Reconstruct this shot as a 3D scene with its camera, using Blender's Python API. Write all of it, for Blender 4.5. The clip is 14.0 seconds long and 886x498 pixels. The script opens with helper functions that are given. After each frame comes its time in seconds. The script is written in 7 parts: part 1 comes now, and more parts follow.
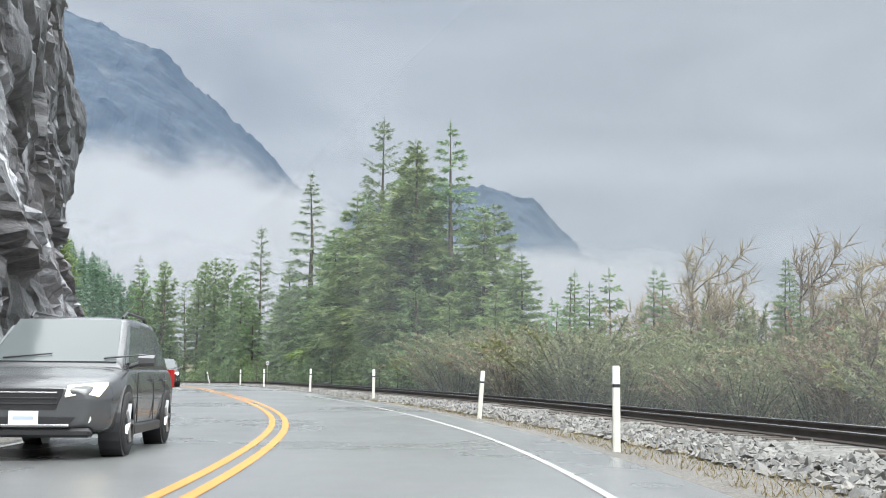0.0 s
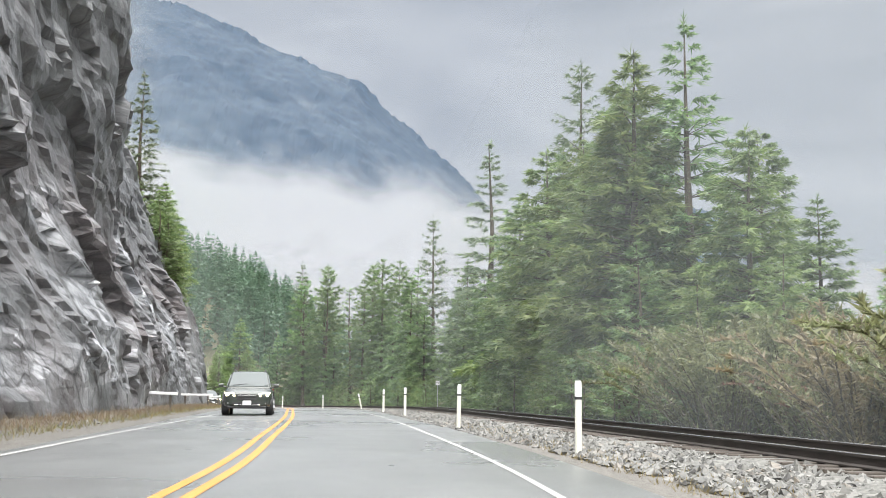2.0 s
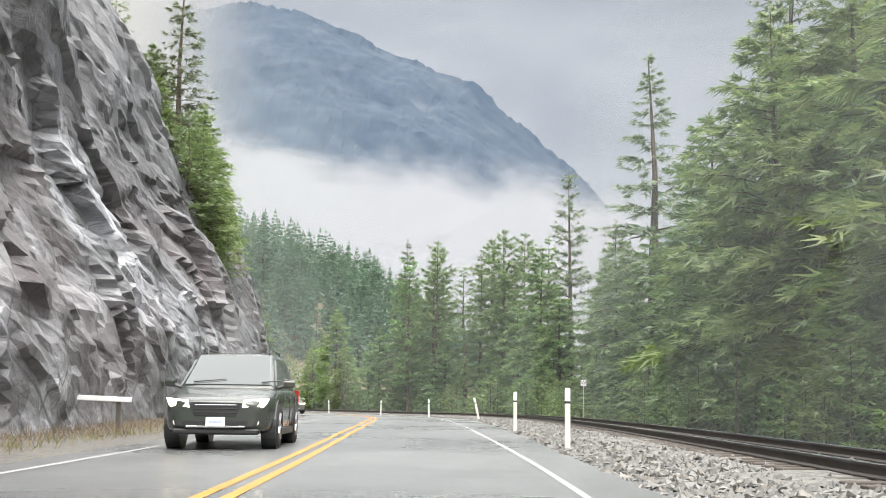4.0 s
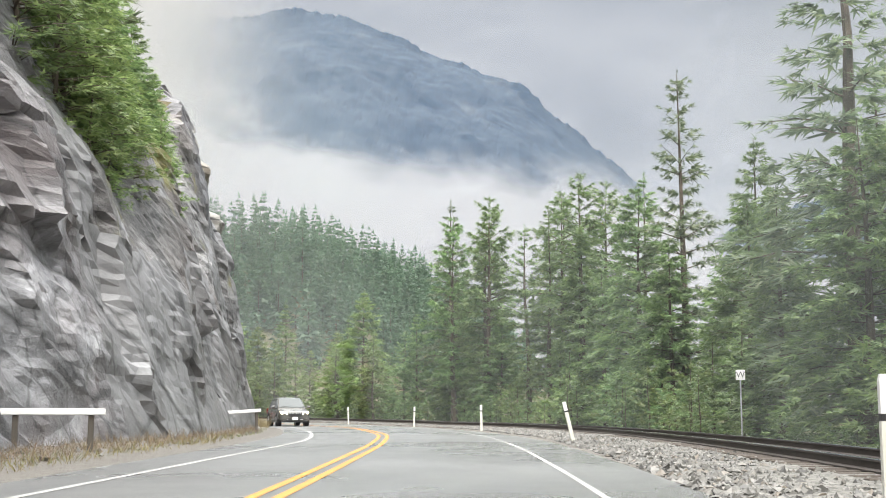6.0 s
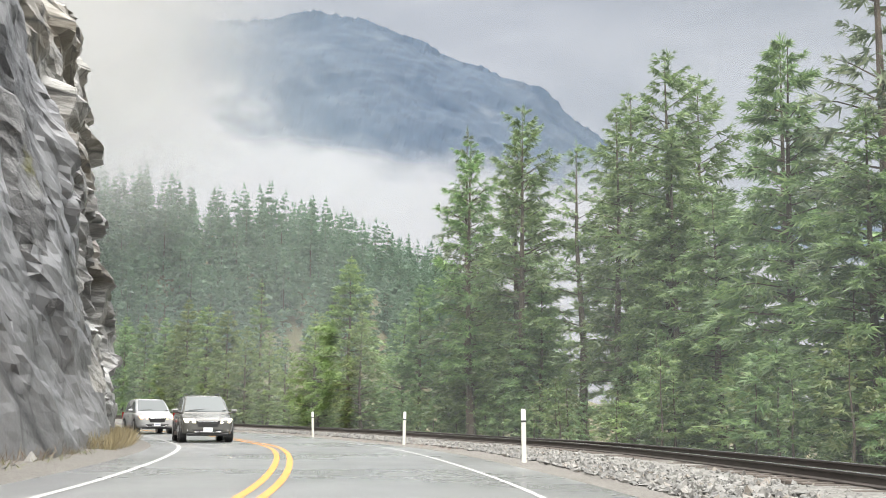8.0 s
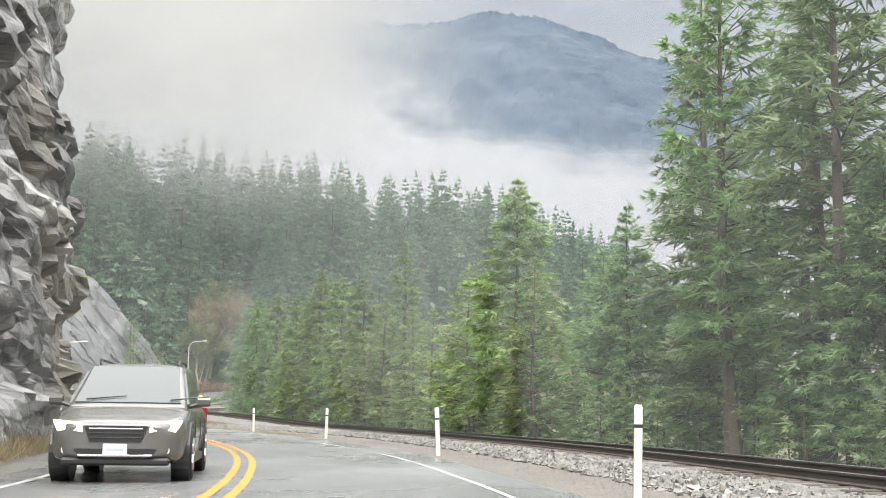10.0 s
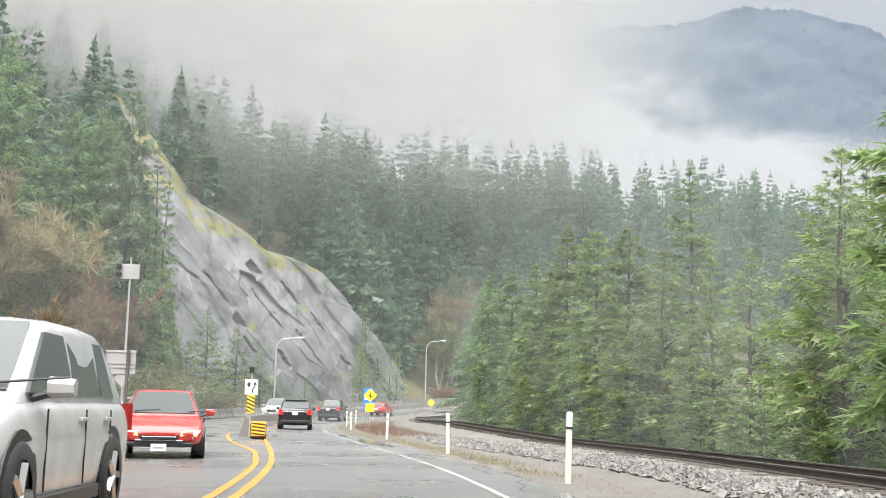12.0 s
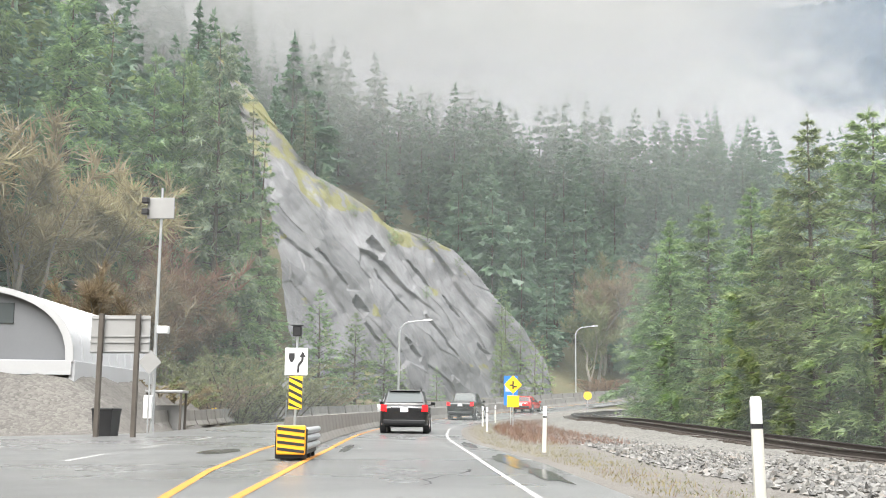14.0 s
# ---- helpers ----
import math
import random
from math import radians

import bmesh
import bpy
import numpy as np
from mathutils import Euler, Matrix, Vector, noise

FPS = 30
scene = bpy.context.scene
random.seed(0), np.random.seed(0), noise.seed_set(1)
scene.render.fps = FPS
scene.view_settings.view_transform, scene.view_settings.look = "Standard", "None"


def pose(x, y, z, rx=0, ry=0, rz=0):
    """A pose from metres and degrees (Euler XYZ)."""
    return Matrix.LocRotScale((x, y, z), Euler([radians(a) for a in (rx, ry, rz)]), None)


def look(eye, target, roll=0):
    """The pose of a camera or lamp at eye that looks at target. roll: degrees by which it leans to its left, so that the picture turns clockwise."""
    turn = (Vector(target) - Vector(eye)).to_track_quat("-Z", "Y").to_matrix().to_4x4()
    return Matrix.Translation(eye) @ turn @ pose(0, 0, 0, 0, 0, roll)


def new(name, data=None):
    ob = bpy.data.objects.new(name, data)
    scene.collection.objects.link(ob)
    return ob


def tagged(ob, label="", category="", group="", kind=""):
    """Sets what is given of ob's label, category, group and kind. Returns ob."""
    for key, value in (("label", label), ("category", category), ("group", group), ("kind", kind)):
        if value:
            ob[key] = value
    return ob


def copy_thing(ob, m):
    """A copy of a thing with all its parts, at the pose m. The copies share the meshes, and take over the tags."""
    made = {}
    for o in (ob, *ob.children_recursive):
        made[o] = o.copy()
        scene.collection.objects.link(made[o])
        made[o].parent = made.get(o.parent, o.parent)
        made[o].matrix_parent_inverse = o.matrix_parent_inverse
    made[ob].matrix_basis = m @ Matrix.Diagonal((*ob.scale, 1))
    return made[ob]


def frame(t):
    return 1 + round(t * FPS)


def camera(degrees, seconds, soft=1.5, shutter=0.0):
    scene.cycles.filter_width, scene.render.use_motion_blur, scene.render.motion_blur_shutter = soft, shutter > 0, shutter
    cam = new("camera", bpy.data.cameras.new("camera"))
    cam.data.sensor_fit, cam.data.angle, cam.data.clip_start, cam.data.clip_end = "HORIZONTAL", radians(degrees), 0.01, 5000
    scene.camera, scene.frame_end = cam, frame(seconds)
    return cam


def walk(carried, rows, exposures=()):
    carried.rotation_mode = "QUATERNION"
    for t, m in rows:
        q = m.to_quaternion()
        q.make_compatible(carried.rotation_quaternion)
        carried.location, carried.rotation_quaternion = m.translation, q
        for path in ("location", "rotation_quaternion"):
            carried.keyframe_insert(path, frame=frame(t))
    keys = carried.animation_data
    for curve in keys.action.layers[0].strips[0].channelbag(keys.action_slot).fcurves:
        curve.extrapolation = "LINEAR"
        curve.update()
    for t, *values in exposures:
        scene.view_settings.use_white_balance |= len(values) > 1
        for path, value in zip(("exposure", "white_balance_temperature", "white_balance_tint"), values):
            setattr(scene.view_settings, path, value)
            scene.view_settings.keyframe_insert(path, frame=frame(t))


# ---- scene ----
cam = camera(41.6, 14.0, soft=1.0)
PATH = [
    (0, (1.843, 1.944, 0.968), (1.792, 3.93, 1.196), 0.5),
    (0.5, (1.681, 8.566, 1.019), (1.547, 10.547, 1.265), 0.6),
    (1, (1.267, 15.199, 1.062), (1.046, 17.17, 1.316), 0.7),
    (1.5, (0.574, 21.64, 1.057), (0.272, 23.601, 1.314), 0.7),
    (2, (-0.423, 27.909, 1.056), (-0.807, 29.854, 1.321), 0.6),
    (2.5, (-1.737, 34.026, 1.062), (-2.181, 35.956, 1.338), 0.5),
    (3, (-3.259, 40.051, 1.192), (-3.764, 41.965, 1.476), 0.5),
    (3.5, (-4.908, 45.902, 1.272), (-5.448, 47.807, 1.551), 0.5),
    (4, (-6.723, 51.753, 1.354), (-7.302, 53.648, 1.621), 0.7),
    (4.2, (-7.487, 54.14, 1.373), (-8.078, 56.033, 1.634), 0.6),
    (6.3, (-15.967, 80.666, 1.58), (-16.627, 82.534, 1.854), 0.1),
    (6.5, (-16.78, 83.172, 1.595), (-17.438, 85.041, 1.867), 0.1),
    (7, (-18.831, 89.472, 1.648), (-19.479, 91.344, 1.92), 0.0),
    (7.2, (-19.702, 91.984, 1.647), (-20.348, 93.857, 1.921), 0.2),
    (9.3, (-29.572, 117.859, 1.639), (-30.415, 119.649, 1.929), 0.5),
    (9.5, (-30.683, 120.224, 1.627), (-31.557, 122.0, 1.916), 0.5),
    (10, (-33.702, 126.087, 1.596), (-34.67, 127.815, 1.876), 0.8),
    (10.5, (-36.95, 131.753, 1.606), (-38.015, 133.423, 1.884), 1.1),
    (11, (-40.439, 137.121, 1.548), (-41.601, 138.724, 1.83), 1.4),
    (11.5, (-44.12, 142.235, 1.523), (-45.369, 143.771, 1.807), 1.5),
    (12, (-47.916, 146.942, 1.593), (-49.233, 148.419, 1.88), 1.4),
    (12.5, (-51.791, 151.255, 1.601), (-53.169, 152.677, 1.887), 1.4),
    (13, (-55.662, 155.283, 1.591), (-57.08, 156.665, 1.873), 1.1),
    (13.5, (-59.677, 159.084, 1.593), (-61.133, 160.428, 1.866), 0.9),
    (14, (-63.843, 162.821, 1.565), (-65.328, 164.131, 1.843), 0.7),
]
walk(cam, [(t, look(eye, target, roll)) for t, eye, target, roll in PATH], exposures=[(0, 0.46, 6250, 6), (3, 0.62, 6650, 8), (7, 0.62, 6700, 8), (10, 0.67, 6650, 9), (14, 0.71, 6600, 9)])

# ---------------------------------------------------------------- world and light
world = bpy.data.worlds.new("overcast_sky")
scene.world = world
world.use_nodes = True
wn, wl = world.node_tree.nodes, world.node_tree.links
wn.clear()
w_out = wn.new("ShaderNodeOutputWorld")
w_bg = wn.new("ShaderNodeBackground")
w_sky = wn.new("ShaderNodeTexSky")
w_sky.sky_type = "NISHITA"
w_sky.sun_disc = False
w_sky.sun_elevation, w_sky.sun_rotation = radians(47), radians(161)
w_co = wn.new("ShaderNodeTexCoord")
w_map = wn.new("ShaderNodeMapping")
w_map.inputs["Scale"].default_value = (1.0, 1.0, 4.2)
w_no = wn.new("ShaderNodeTexNoise")
w_no.inputs["Scale"].default_value, w_no.inputs["Detail"].default_value, w_no.inputs["Roughness"].default_value = 2.3, 6.0, 0.55
w_no.inputs["Distortion"].default_value = 0.6
w_ramp = wn.new("ShaderNodeValToRGB")
w_ramp.color_ramp.elements[0].position, w_ramp.color_ramp.elements[1].position = 0.36, 0.66
w_ramp.color_ramp.elements[0].color, w_ramp.color_ramp.elements[1].color = (0.335, 0.338, 0.345, 1), (0.50, 0.496, 0.496, 1)
w_sep = wn.new("ShaderNodeSeparateXYZ")
w_zen = wn.new("ShaderNodeMapRange")
w_zen.inputs["From Min"].default_value, w_zen.inputs["From Max"].default_value = 0.36, 0.95
w_zen.inputs["To Min"].default_value, w_zen.inputs["To Max"].default_value = 1.0, 12.0
w_mul = wn.new("ShaderNodeVectorMath")
w_mul.operation = "SCALE"
w_mix = wn.new("ShaderNodeMix")
w_mix.data_type = "RGBA"
w_mix.inputs["Factor"].default_value = 0.06
w_sc = wn.new("ShaderNodeVectorMath")
w_sc.operation = "SCALE"
w_sc.inputs["Scale"].default_value = 0.12
wl.new(w_co.outputs["Generated"], w_map.inputs["Vector"])
wl.new(w_map.outputs["Vector"], w_no.inputs["Vector"])
wl.new(w_no.outputs["Fac"], w_ramp.inputs["Fac"])
wl.new(w_co.outputs["Generated"], w_sep.inputs["Vector"])
wl.new(w_sep.outputs["Z"], w_zen.inputs["Value"])
wl.new(w_ramp.outputs["Color"], w_mul.inputs[0])
wl.new(w_zen.outputs["Result"], w_mul.inputs["Scale"])
wl.new(w_sky.outputs["Color"], w_sc.inputs[0])
wl.new(w_mul.outputs["Vector"], w_mix.inputs["A"])
wl.new(w_sc.outputs["Vector"], w_mix.inputs["B"])
wl.new(w_mix.outputs["Result"], w_bg.inputs["Color"])
wl.new(w_bg.outputs["Background"], w_out.inputs["Surface"])

sun = new("sun", bpy.data.lights.new("sun", "SUN"))
sun.data.energy, sun.data.angle, sun.data.color = 4.3, radians(50), (1.0, 0.97, 0.93)
sun.matrix_world = look((0, 0, 100), (-28, 80, 8))

# ---------------------------------------------------------------- helpers of this scene
rng = np.random.default_rng(7)


def mesh_of(name, verts, faces, mats, smooth=False, index=None, uv=None):
    me = bpy.data.meshes.new(name)
    me.from_pydata(np.asarray(verts, float).tolist(), [], [list(f) for f in faces] if not isinstance(faces, np.ndarray) else faces.tolist())
    for m in mats if isinstance(mats, (list, tuple)) else [mats]:
        me.materials.append(m)
    if index is not None:
        me.polygons.foreach_set("material_index", np.asarray(index, np.int32))
    if uv is not None:
        layer = me.uv_layers.new(name="UVMap")
        loops = np.empty(len(me.loops), np.int32)
        me.loops.foreach_get("vertex_index", loops)
        layer.data.foreach_set("uv", np.asarray(uv, np.float32)[loops].ravel())
    if smooth:
        me.polygons.foreach_set("use_smooth", np.ones(len(me.polygons), bool))
    me.update()
    return me


def part(name, data, parent, label="", m=None):
    """A mesh under a thing or under a part. data: a mesh, or (verts, faces, material)."""
    ob = new(name, data if isinstance(data, bpy.types.Mesh) else mesh_of(name, *data))
    ob.parent = parent
    if m is not None:
        ob.matrix_local = m
    if label:
        ob["label"] = label
    return ob


def thing(name, m, label, category, group="", kind=""):
    ob = new(name)
    ob.empty_display_size = 0.3
    ob.matrix_world = m
    return tagged(ob, label, category, group, kind)


def solid(name, data, label, category="", group="", kind=""):
    return tagged(new(name, data if isinstance(data, bpy.types.Mesh) else mesh_of(name, *data)), label, category, group, kind)


def join(*some):
    """Several (verts, faces) as one."""
    verts, faces, n = [], [], 0
    for v, f in some:
        verts += [tuple(p) for p in v]
        faces += [tuple(i + n for i in g) for g in f]
        n += len(v)
    return verts, faces


def box(x0, x1, y0, y1, z0, z1, b=0.0):
    """A box with cut edges of width b."""
    bm = bmesh.new()
    bmesh.ops.create_cube(bm, size=1)
    for v in bm.verts:
        v.co = Vector(((x0 + x1) / 2 + v.co.x * (x1 - x0), (y0 + y1) / 2 + v.co.y * (y1 - y0), (z0 + z1) / 2 + v.co.z * (z1 - z0)))
    if b:
        bmesh.ops.bevel(bm, geom=list(bm.edges), offset=b, segments=1, affect="EDGES")
    bm.verts.index_update()
    out = [tuple(v.co) for v in bm.verts], [tuple(v.index for v in f.verts) for f in bm.faces]
    bm.free()
    return out


def tube(a, b, r0, r1=None, n=8, caps=True):
    """A straight round bar from a to b."""
    a, b, r1 = Vector(a), Vector(b), r0 if r1 is None else r1
    d = (b - a).normalized()
    x = d.orthogonal().normalized()
    y = d.cross(x)
    verts = []
    for p, r in ((a, r0), (b, r1)):
        verts += [tuple(p + r * (math.cos(k * math.tau / n) * x + math.sin(k * math.tau / n) * y)) for k in range(n)]
    faces = [(k, (k + 1) % n, n + (k + 1) % n, n + k) for k in range(n)]
    if caps:
        faces += [tuple(reversed(range(n))), tuple(range(n, 2 * n))]
    return verts, faces


def pipe(points, radii, n=6):
    """A bent, tapering round bar along points."""
    pts = [Vector([float(c) for c in p]) for p in points]
    verts, faces = [], []
    for k, p in enumerate(pts):
        d = (pts[min(k + 1, len(pts) - 1)] - pts[max(k - 1, 0)]).normalized()
        x = d.cross(Vector((0.31, 0.17, 0.93))).normalized() if abs(d.z) < 0.9 else d.cross(Vector((1, 0.1, 0))).normalized()
        y = d.cross(x)
        verts += [tuple(p + float(radii[k]) * (math.cos(j * math.tau / n) * x + math.sin(j * math.tau / n) * y)) for j in range(n)]
    for k in range(len(pts) - 1):
        faces += [(k * n + j, k * n + (j + 1) % n, (k + 1) * n + (j + 1) % n, (k + 1) * n + j) for j in range(n)]
    faces += [tuple(reversed(range(n))), tuple(range((len(pts) - 1) * n, len(pts) * n))]
    return verts, faces


def loft(sections, caps=True):
    """A skin over closed sections of one length each."""
    n = len(sections[0])
    verts = [tuple(p) for some in sections for p in some]
    faces = [(k * n + j, k * n + (j + 1) % n, (k + 1) * n + (j + 1) % n, (k + 1) * n + j) for k in range(len(sections) - 1) for j in range(n)]
    if caps:
        faces += [tuple(reversed(range(n))), tuple(range((len(sections) - 1) * n, len(sections) * n))]
    return verts, faces


def grid_faces(rows, cols):
    k = np.arange(rows - 1)[:, None] * cols + np.arange(cols - 1)[None]
    return np.stack([k, k + 1, k + cols + 1, k + cols], -1).reshape(-1, 4)


# smooth value noise on arrays
LATTICE = np.random.default_rng(3).random((64, 64, 64))


def vnoise(x, y, z=0.0):
    x, y, z = np.broadcast_arrays(np.asarray(x, float), np.asarray(y, float), np.asarray(z, float))
    xi, yi, zi = np.floor(x).astype(int), np.floor(y).astype(int), np.floor(z).astype(int)
    fx, fy, fz = x - xi, y - yi, z - zi
    fx, fy, fz = (f * f * (3 - 2 * f) for f in (fx, fy, fz))
    out = 0
    for a in (0, 1):
        for b in (0, 1):
            for c in (0, 1):
                out = out + LATTICE[(xi + a) % 64, (yi + b) % 64, (zi + c) % 64] * (fx if a else 1 - fx) * (fy if b else 1 - fy) * (fz if c else 1 - fz)
    return out * 2 - 1


def fbm(x, y, z=0.0, octaves=4):
    return sum(vnoise(x * 2**k + 7.3 * k, y * 2**k + 3.1 * k, z * 2**k) * 0.5**k for k in range(octaves))


# ---------------------------------------------------------------- the road's line
AXIS = [(2.6, -78, -0.25), (2.45, -50, -0.15), (2.2, -24, -0.05), (1.843, 1.944, 0.03), (1.267, 15.2, 0.08), (-0.423, 27.9, 0.12), (-3.259, 40.05, 0.25),
        (-6.72, 51.75, 0.40), (-11.2, 66.2, 0.54), (-15.97, 80.67, 0.64), (-20.6, 94.5, 0.69), (-24.9, 106.6, 0.69), (-29.57, 117.86, 0.67), (-36.95, 131.75, 0.65),
        (-44.12, 142.24, 0.6), (-51.79, 151.26, 0.62), (-63.84, 162.82, 0.62), (-82.2, 178.2, 0.62), (-99.9, 193.1, 0.68), (-116.5, 209.0, 0.85),
        (-131, 227, 1.25), (-143.5, 248, 2.0), (-153, 272, 3.2), (-160, 300, 4.6), (-164, 335, 6.2), (-165, 375, 7.5)]


def smooth_line(points, step=0.5):
    p = np.array(points, float)
    p = np.vstack([2 * p[0] - p[1], p, 2 * p[-1] - p[-2]])
    out = []
    for k in range(1, len(p) - 2):
        n = max(2, int(np.linalg.norm(p[k + 1] - p[k]) / step))
        t = np.linspace(0, 1, n, endpoint=False)[:, None]
        a, b, c, d = p[k - 1], p[k], p[k + 1], p[k + 2]
        out.append(0.5 * (2 * b + (c - a) * t + (2 * a - 5 * b + 4 * c - d) * t**2 + (3 * b - a - 3 * c + d) * t**3))
    return np.vstack(out + [p[-2:-1]])


LINE = smooth_line(AXIS)
CHORD = np.r_[0, np.cumsum(np.hypot(*np.diff(LINE[:, :2], axis=0).T))]
CHORD -= CHORD[np.argmin(np.abs(LINE[:, 0] - 1.843) + np.abs(LINE[:, 1] - 1.944))]
TAN = np.gradient(LINE[:, :2], axis=0)
TAN /= np.linalg.norm(TAN, axis=1)[:, None]
S0, S1 = CHORD[0], CHORD[-1]


def at(s, u=0.0, dz=0.0):
    """World places at the distance s along the road, u to the right of the line and dz above the road."""
    s, u, dz = np.broadcast_arrays(np.asarray(s, float), np.asarray(u, float), np.asarray(dz, float))
    x, y, z = (np.interp(s, CHORD, LINE[:, k]) for k in range(3))
    tx, ty = np.interp(s, CHORD, TAN[:, 0]), np.interp(s, CHORD, TAN[:, 1])
    n = np.hypot(tx, ty)
    return np.stack([x + u * ty / n, y - u * tx / n, z + dz], -1)


def heading(s):
    tx, ty = np.interp(s, CHORD, TAN[:, 0]), np.interp(s, CHORD, TAN[:, 1])
    return math.degrees(math.atan2(-tx, ty))


def on_road(s, u, dz=0.0, turn=0.0):
    x, y, z = at(s, u, dz)
    return pose(x, y, z, 0, 0, heading(s) + turn)


def road_coords(x, y):
    x, y = np.ravel(np.asarray(x, float)), np.ravel(np.asarray(y, float))
    s, u = np.empty(len(x)), np.empty(len(x))
    base = LINE[::3]
    for k in range(0, len(x), 4000):
        xs, ys = x[k:k + 4000], y[k:k + 4000]
        i = np.argmin((xs[:, None] - base[None, :, 0])**2 + (ys[:, None] - base[None, :, 1])**2, 1) * 3
        vx, vy = xs - LINE[i, 0], ys - LINE[i, 1]
        s[k:k + 4000] = CHORD[i] + vx * TAN[i, 0] + vy * TAN[i, 1]
        u[k:k + 4000] = vx * TAN[i, 1] - vy * TAN[i, 0]
    return s, u


def road_z(s):
    return np.interp(s, CHORD, LINE[:, 2])


# ---------------------------------------------------------------- lie of the land
FOOT = np.array([(-62, 138), (-85, 151), (-112, 168), (-135, 194), (-155, 219), (-167, 240), (-174, 278), (-183, 300), (-187, 335), (-172, 385), (-146, 425), (-140, 520), (-170, 720), (-300, 1100)], float)


def past_foot(x, y):
    """How far a place lies up the hill, past the line of its foot (below 0: on the road's side)."""
    x, y = np.ravel(np.asarray(x, float)), np.ravel(np.asarray(y, float))
    best, side = np.full(len(x), 1e9), np.ones(len(x))
    for a, b in zip(FOOT[:-1], FOOT[1:]):
        d = b - a
        t = np.clip(((x - a[0]) * d[0] + (y - a[1]) * d[1]) / (d @ d), 0, 1)
        dx, dy = x - a[0] - t * d[0], y - a[1] - t * d[1]
        far = np.hypot(dx, dy)
        near = far < best
        best = np.where(near, far, best)
        side = np.where(near, np.sign(d[0] * (y - a[1]) - d[1] * (x - a[0])), side)
    return best * side


TOP_S = [-80, 20, 60, 82, 92, 100, 106, 111, 124, 130, 140, 169, 175]
TOP_Z = [24, 27, 28, 27, 23, 19, 15.5, 10, 9.5, 14, 17, 18, 12]


def land(x, y):
    """The height of the ground."""
    shape = np.shape(x)
    s, u = road_coords(x, y)
    x, y = np.ravel(x), np.ravel(y)
    z = road_z(s) - 0.16
    far = np.hypot(x + 50, y - 120)
    z = z - np.clip((u - 11) * 0.10, 0, 3.0)
    cliff = np.clip((-u - 10.5) * 1.1, 0, None)
    cap = np.interp(s, TOP_S, TOP_Z) - 1.0
    behind = np.where(cliff < cap, cliff, cap + np.clip(-u - 10.5 - cap / 1.1, 0, 120) * 0.22)
    ends = np.clip((176 - s) / 6, 0, 1)
    z_cliff = z + behind * ends
    d = past_foot(x, y)
    hill = np.where(d < 40, np.clip(d, 0, None) * 0.8, 32 + (d - 40) * 0.5)
    hill = np.minimum(hill, 43 + 0.04 * d + np.clip(300 - y, 0, 150) * 0.6)
    hill = hill * np.clip((s - 150) / 25, 0, 1)
    z = np.maximum(z_cliff, z + np.where(d > 0, hill, 0))
    z = z + np.where((u < -14) | (u > 14), fbm(x / 9, y / 9) * 0.5, 0) * np.clip((np.abs(u) - 14) / 8, 0, 1)
    z = np.where((far > 900) & (u > 0), np.minimum(z, -3), z)
    return z.reshape(shape)


def ground_z(x, y):
    return float(land(np.array([x]), np.array([y]))[0])


# ---------------------------------------------------------------- materials
def material(name, rough=0.7, metal=0.0, spec=0.5):
    m = bpy.data.materials.new(name)
    m.use_nodes = True
    n, l = m.node_tree.nodes, m.node_tree.links
    b = n["Principled BSDF"]
    b.inputs["Roughness"].default_value, b.inputs["Metallic"].default_value = rough, metal
    b.inputs["Specular IOR Level"].default_value = spec
    return m, n, l, b


def ramp(n, l, source, stops):
    r = n.new("ShaderNodeValToRGB")
    e = r.color_ramp.elements
    while len(e) < len(stops):
        e.new(0.5)
    for k, (p, c) in enumerate(stops):
        e[k].position, e[k].color = p, (*c, 1) if len(c) == 3 else c
    l.new(source, r.inputs["Fac"])
    return r.outputs["Color"]


def noise_tex(n, l, scale, detail=5, rough=0.55, stretch=(1, 1, 1), turn=(0, 0, 0), kind="Object", distort=0.0):
    co = n.new("ShaderNodeTexCoord")
    mp = n.new("ShaderNodeMapping")
    mp.inputs["Scale"].default_value = stretch
    mp.inputs["Rotation"].default_value = [radians(a) for a in turn]
    t = n.new("ShaderNodeTexNoise")
    t.inputs["Scale"].default_value, t.inputs["Detail"].default_value, t.inputs["Roughness"].default_value = scale, detail, rough
    t.inputs["Distortion"].default_value = distort
    l.new(co.outputs[kind], mp.inputs["Vector"])
    l.new(mp.outputs["Vector"], t.inputs["Vector"])
    return t.outputs["Fac"]


def cells(n, l, scale, stretch=(1, 1, 1), turn=(0, 0, 0), feature="F1", out="Color"):
    co = n.new("ShaderNodeTexCoord")
    mp = n.new("ShaderNodeMapping")
    mp.inputs["Scale"].default_value = stretch
    mp.inputs["Rotation"].default_value = [radians(a) for a in turn]
    t = n.new("ShaderNodeTexVoronoi")
    t.feature = feature
    t.inputs["Scale"].default_value = scale
    l.new(co.outputs["Object"], mp.inputs["Vector"])
    l.new(mp.outputs["Vector"], t.inputs["Vector"])
    return t.outputs[out]


def mixed(n, l, fac, a, b, blend="MIX"):
    m = n.new("ShaderNodeMix")
    m.data_type, m.blend_type = "RGBA", blend
    for socket, v in ((m.inputs["Factor"], fac), (m.inputs["A"], a), (m.inputs["B"], b)):
        if isinstance(v, (int, float)):
            socket.default_value = v
        elif isinstance(v, tuple):
            socket.default_value = (*v, 1)
        else:
            l.new(v, socket)
    return m.outputs["Result"]


